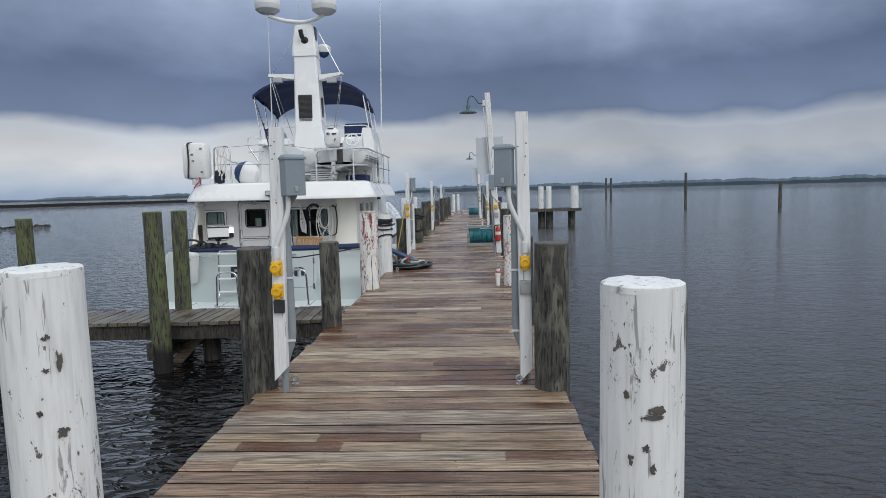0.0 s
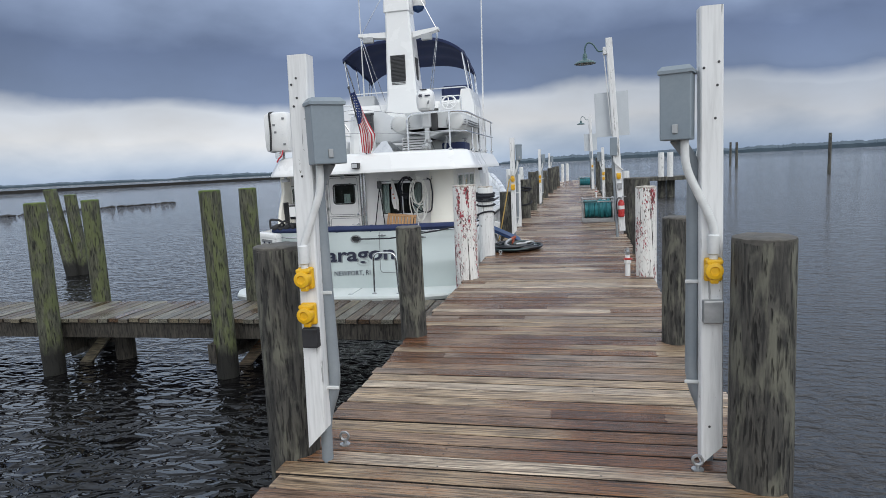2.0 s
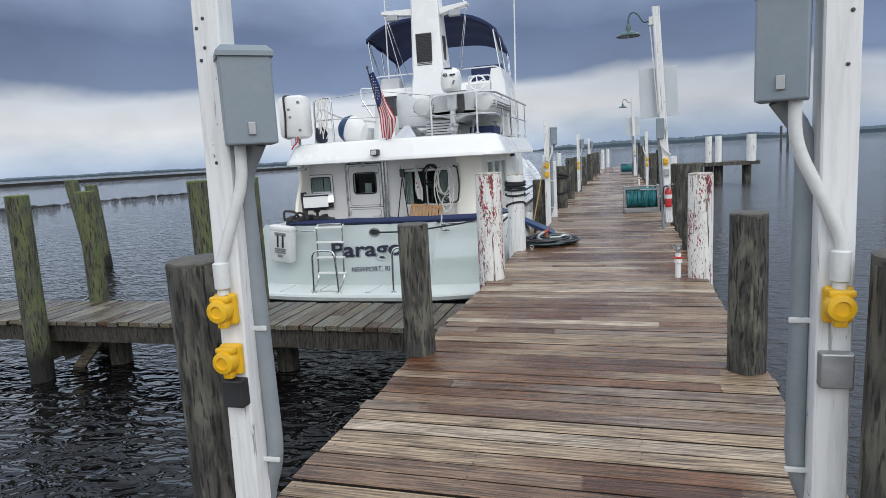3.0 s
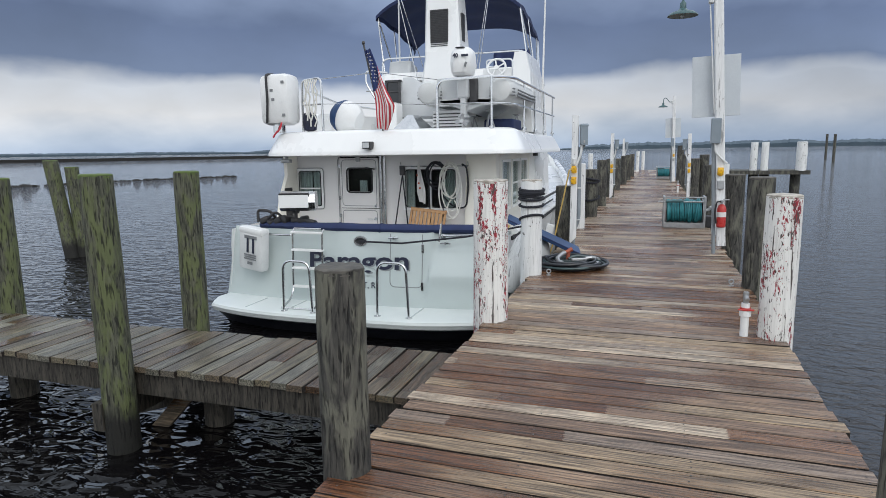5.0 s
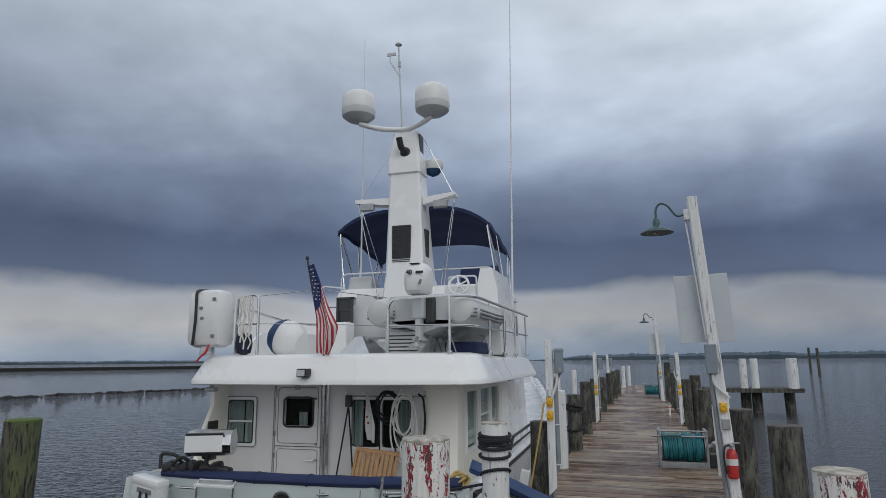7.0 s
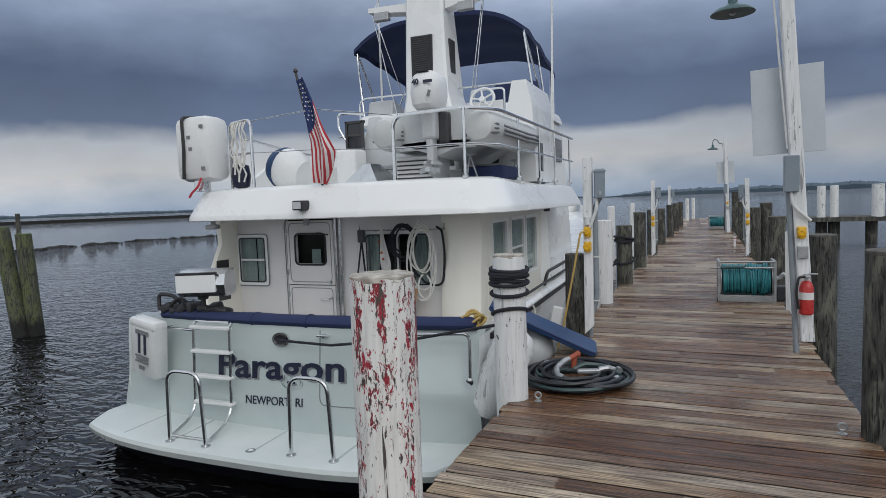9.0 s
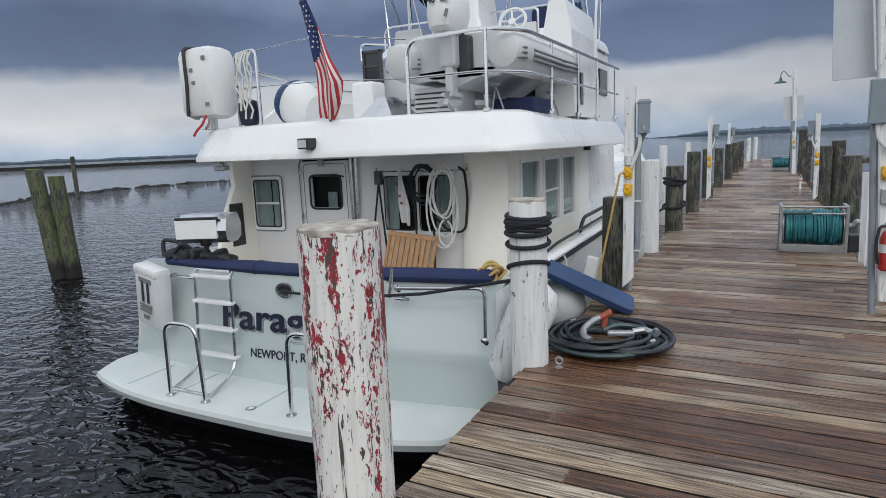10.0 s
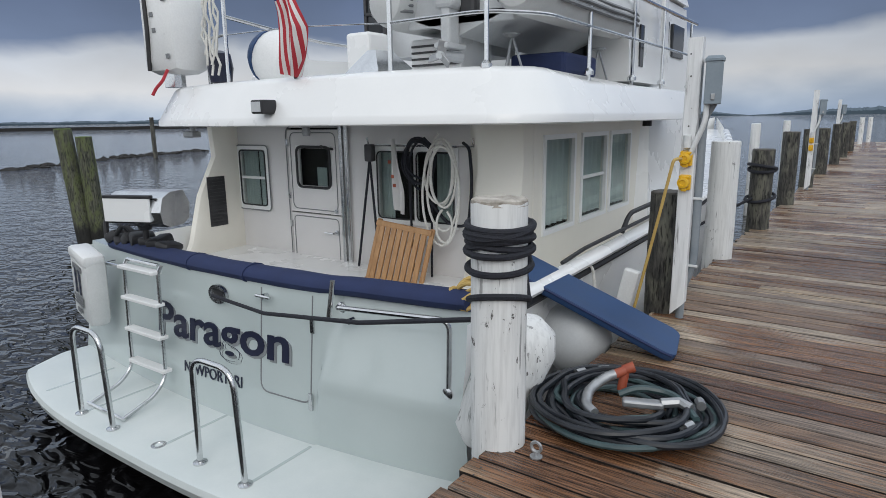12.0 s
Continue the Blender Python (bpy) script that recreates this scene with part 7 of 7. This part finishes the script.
def bare_patch(parent, x, y, r, az, z, w, h, seed):
    """A flake of paint gone from a round piling: a ragged dark patch on its face."""
    b = nb()
    nu, nv = 16, 16
    keep = {}
    for i in range(nu):
        for j in range(nv):
            u, v = (i + 0.5) / nu * 2 - 1, (j + 0.5) / nv * 2 - 1
            if u * u + v * v + 0.9 * noise.noise((u * 2.2 + seed, v * 2.2, seed * 1.7)) < 0.62:
                keep[i, j] = True
    vs = {}

    def at(i, j):
        if (i, j) not in vs:
            a = az + (i / nu - 0.5) * w / r
            vs[i, j] = b.verts.new((x + (r + 0.002) * math.cos(a), y + (r + 0.002) * math.sin(a), z + (j / nv - 0.5) * h))
        return vs[i, j]

    for i, j in keep:
        b.faces.new((at(i, j), at(i + 1, j), at(i + 1, j + 1), at(i, j + 1)))
    return part("bare_patch", b, M["endgrain"], parent, "bare dark wood where paint has flaked")


for ob in [o for o in scene.objects if o.name.startswith("piling") and o.parent is None]:
    ox, oy = ob.location.x, ob.location.y
    if abs(oy - 2.56) < 0.01:
        for k, (az, z, w, h) in enumerate(((-1.50, 0.745, 0.07, 0.05), (-1.62, 0.72, 0.10, 0.025), (-1.75, 0.60, 0.03, 0.04), (-2.2, 0.80, 0.03, 0.04), (-2.1, 0.55, 0.03, 0.06), (-0.5, 1.05, 0.05, 0.22), (-1.6, 0.52, 0.03, 0.05))):
            bare_patch(ob, ox, oy, 0.1645, az, z, w, h, k + 1)
    elif abs(oy - 2.60) < 0.01:
        for k, (az, z, w, h) in enumerate(((-0.95, 1.05, 0.035, 0.03), (-1.0, 0.92, 0.03, 0.025), (-0.75, 0.66, 0.05, 0.06), (-0.72, 0.95, 0.03, 0.10), (-1.2, 0.75, 0.025, 0.03))):
            bare_patch(ob, ox, oy, 0.1645, az, z, w, h, k + 11)

# rounded seals and joints round the door and the aft windows


def rounded_bead(name, x0, z0, x1, z1, y, radius, thick, mats, parent, label=""):
    b = nb()
    xm = (x0 + x1) / 2
    tube(b, bend([(xm, y, z0), (x0, y, z0), (x0, y, z1), (x1, y, z1), (x1, y, z0), (xm, y, z0)], radius, 6), thick, 6, cap=False)
    return part(name, b, mats, parent, label, smooth=True)


rounded_bead("door_joint", -4.735, -0.28, -3.945, 1.465, AFT - 0.004, 0.10, 0.006, M["grey_stripe"], door, "thin grey joint round the door")
rounded_bead("leaf_moulding", -4.66, 0.62, -4.02, 1.40, AFT - 0.014, 0.07, 0.005, M["grey_stripe"], door)
rounded_bead("leaf_moulding", -4.66, -0.26, -4.02, 0.54, AFT - 0.014, 0.05, 0.005, M["grey_stripe"], door)
rounded_bead("window_bead", -5.545, 0.555, -5.015, 1.265, AFT - 0.018, 0.06, 0.007, M["grey_stripe"], wa)
rounded_bead("window_gasket", -5.49, 0.61, -5.07, 1.21, AFT - 0.02, 0.05, 0.009, M["black"], wa, "dark rubber gasket")
for gx0, gx1 in ((-3.49, -3.09), (-3.03, -2.63)):
    rounded_bead("window_gasket", gx0, 0.61, gx1, 1.23, AFT - 0.02, 0.06, 0.007, M["black"], wb, "dark rubber gasket")
rounded_bead("window_gasket", -4.56, 0.85, -4.09, 1.26, AFT - 0.028, 0.07, 0.014, M["black"], door, "dark rubber gasket")

# small fittings round the cockpit
bm = nb()
tube(bm, [(-5.30, 13.72, 1.49), (-5.30, 13.72, 1.43)], 0.03, 10)
box(bm, (-5.38, 13.66, 1.37), (-5.22, 13.76, 1.43), 0.012)
part("deck_light", bm, M["galv"], boat, "small work light under the overhang")
bm = nb()
tube(bm, [(-4.04, AFT - 0.03, 1.24), (-4.14, AFT - 0.05, 1.26), (-4.20, AFT - 0.03, 1.27)], 0.012, 6)
part("door_stay", bm, M["black"], door)
for z in (1.3, 0.75, 0.45, 0.05):
    bm = nb()
    box(bm, (-4.715, AFT - 0.03, z - 0.035), (-4.685, AFT - 0.010, z + 0.035), 0.004)
    part("door_hinge", bm, M["steel"], door)
bm = nb()
rd = random.Random(31)
for k in range(5):
    cx, cy, cz = -1.52 + rd.uniform(-0.07, 0.07), 12.92 + rd.uniform(-0.06, 0.06), 0.47 + 0.02 * k
    tube(bm, [(cx + 0.085 * math.cos(a), cy + 0.06 * math.sin(a), cz + 0.03 * math.sin(a * 2 + k)) for a in [2 * math.pi * i / 18 for i in range(19)]], 0.013, 7)
solid("yellow_rope", bm, M["yellow_line"], "small heap of yellow rope on the gunwale", "rope", smooth=True)

# ---- deck planks, one by one ----


def plank_mesh(name, length, width, thick, seed, mat_):
    rd = random.Random(seed)
    b = nb()
    e = 0.005
    lip = 0.0722
    prof = [(-lip, -thick), (lip, -thick), (lip, -0.046), (width / 2, -0.045), (width / 2, -e), (width / 2 - e, 0.0), (-width / 2 + e, 0.0), (-width / 2, -e), (-width / 2, -0.045), (-lip, -0.046)]
    rows = []
    for i in range(4):
        s = -0.5 + i / 3
        w = rd.uniform(-0.0015, 0.0015)
        rows.append([b.verts.new((s * length, y + w, z + rd.uniform(-0.001, 0.001))) for y, z in prof])
    skin(b, rows)
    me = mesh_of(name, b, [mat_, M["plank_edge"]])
    # sides and undersides take the painted joint shade, so the gaps look dark
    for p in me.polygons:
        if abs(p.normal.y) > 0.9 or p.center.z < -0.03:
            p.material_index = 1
    return me


rnd = random.Random(77)
PITCH = 0.139
near = [plank_mesh("plank", 2 * HALF + rnd.uniform(-0.03, 0.03), 0.1235, 0.05, i, M["plank"]) for i in range(7)]
y = -4.2
rest = nb()
count = 0
while y < 50.5:
    wob = rnd.uniform(-0.012, 0.012)
    zz = rnd.uniform(-0.003, 0.0025)
    if count < 300 and y > -2.4:
        ob = new("plank", rnd.choice(near))
        ob.parent = dock
        ob.matrix_basis = pose(dock_mid(y) + wob, y, zz, rnd.uniform(-0.4, 0.4), rnd.uniform(-0.12, 0.12), DOCK_TURN + rnd.uniform(-0.08, 0.08))
        count += 1
    else:
        box(rest, (dock_mid(y) - HALF + wob, y - 0.063, -0.04 + zz), (dock_mid(y) + HALF + wob, y + 0.063, zz))
    y += PITCH
tagged(part("far_planks", rest, M["plank"], dock), kind="stuff")
fin = [plank_mesh("plank", 1.02 + rnd.uniform(-0.03, 0.03), 0.133, 0.05, 20 + i, M["plank_grey"]) for i in range(4)]
x = -10.9
while x < -1.3:
    ob = new("plank", rnd.choice(fin))
    ob.parent = finger
    ob.matrix_basis = pose(x, 9.23 + rnd.uniform(-0.015, 0.015), FZ + rnd.uniform(-0.004, 0.004), 0, rnd.uniform(-0.6, 0.6), 90 + rnd.uniform(-0.3, 0.3))
    x += 0.147

# nail heads of the nearer planks
bm = nb()
y = -2.4
k = 0
while y < 18.0:
    for off in (-HALF + 0.06, -0.4, 0.4, HALF - 0.06):
        for dy in (-0.035, 0.035):
            c = Vector((dock_mid(y) + off + rnd.uniform(-0.012, 0.012), y + dy + rnd.uniform(-0.008, 0.008), 0.0032))
            bm.faces.new([bm.verts.new(c + Vector((0.0055 * math.cos(a), 0.0055 * math.sin(a), 0))) for a in [math.pi * i / 3 for i in range(6)]])
    y += PITCH
tagged(part("nail_heads", bm, M["louvre"], dock), kind="stuff")
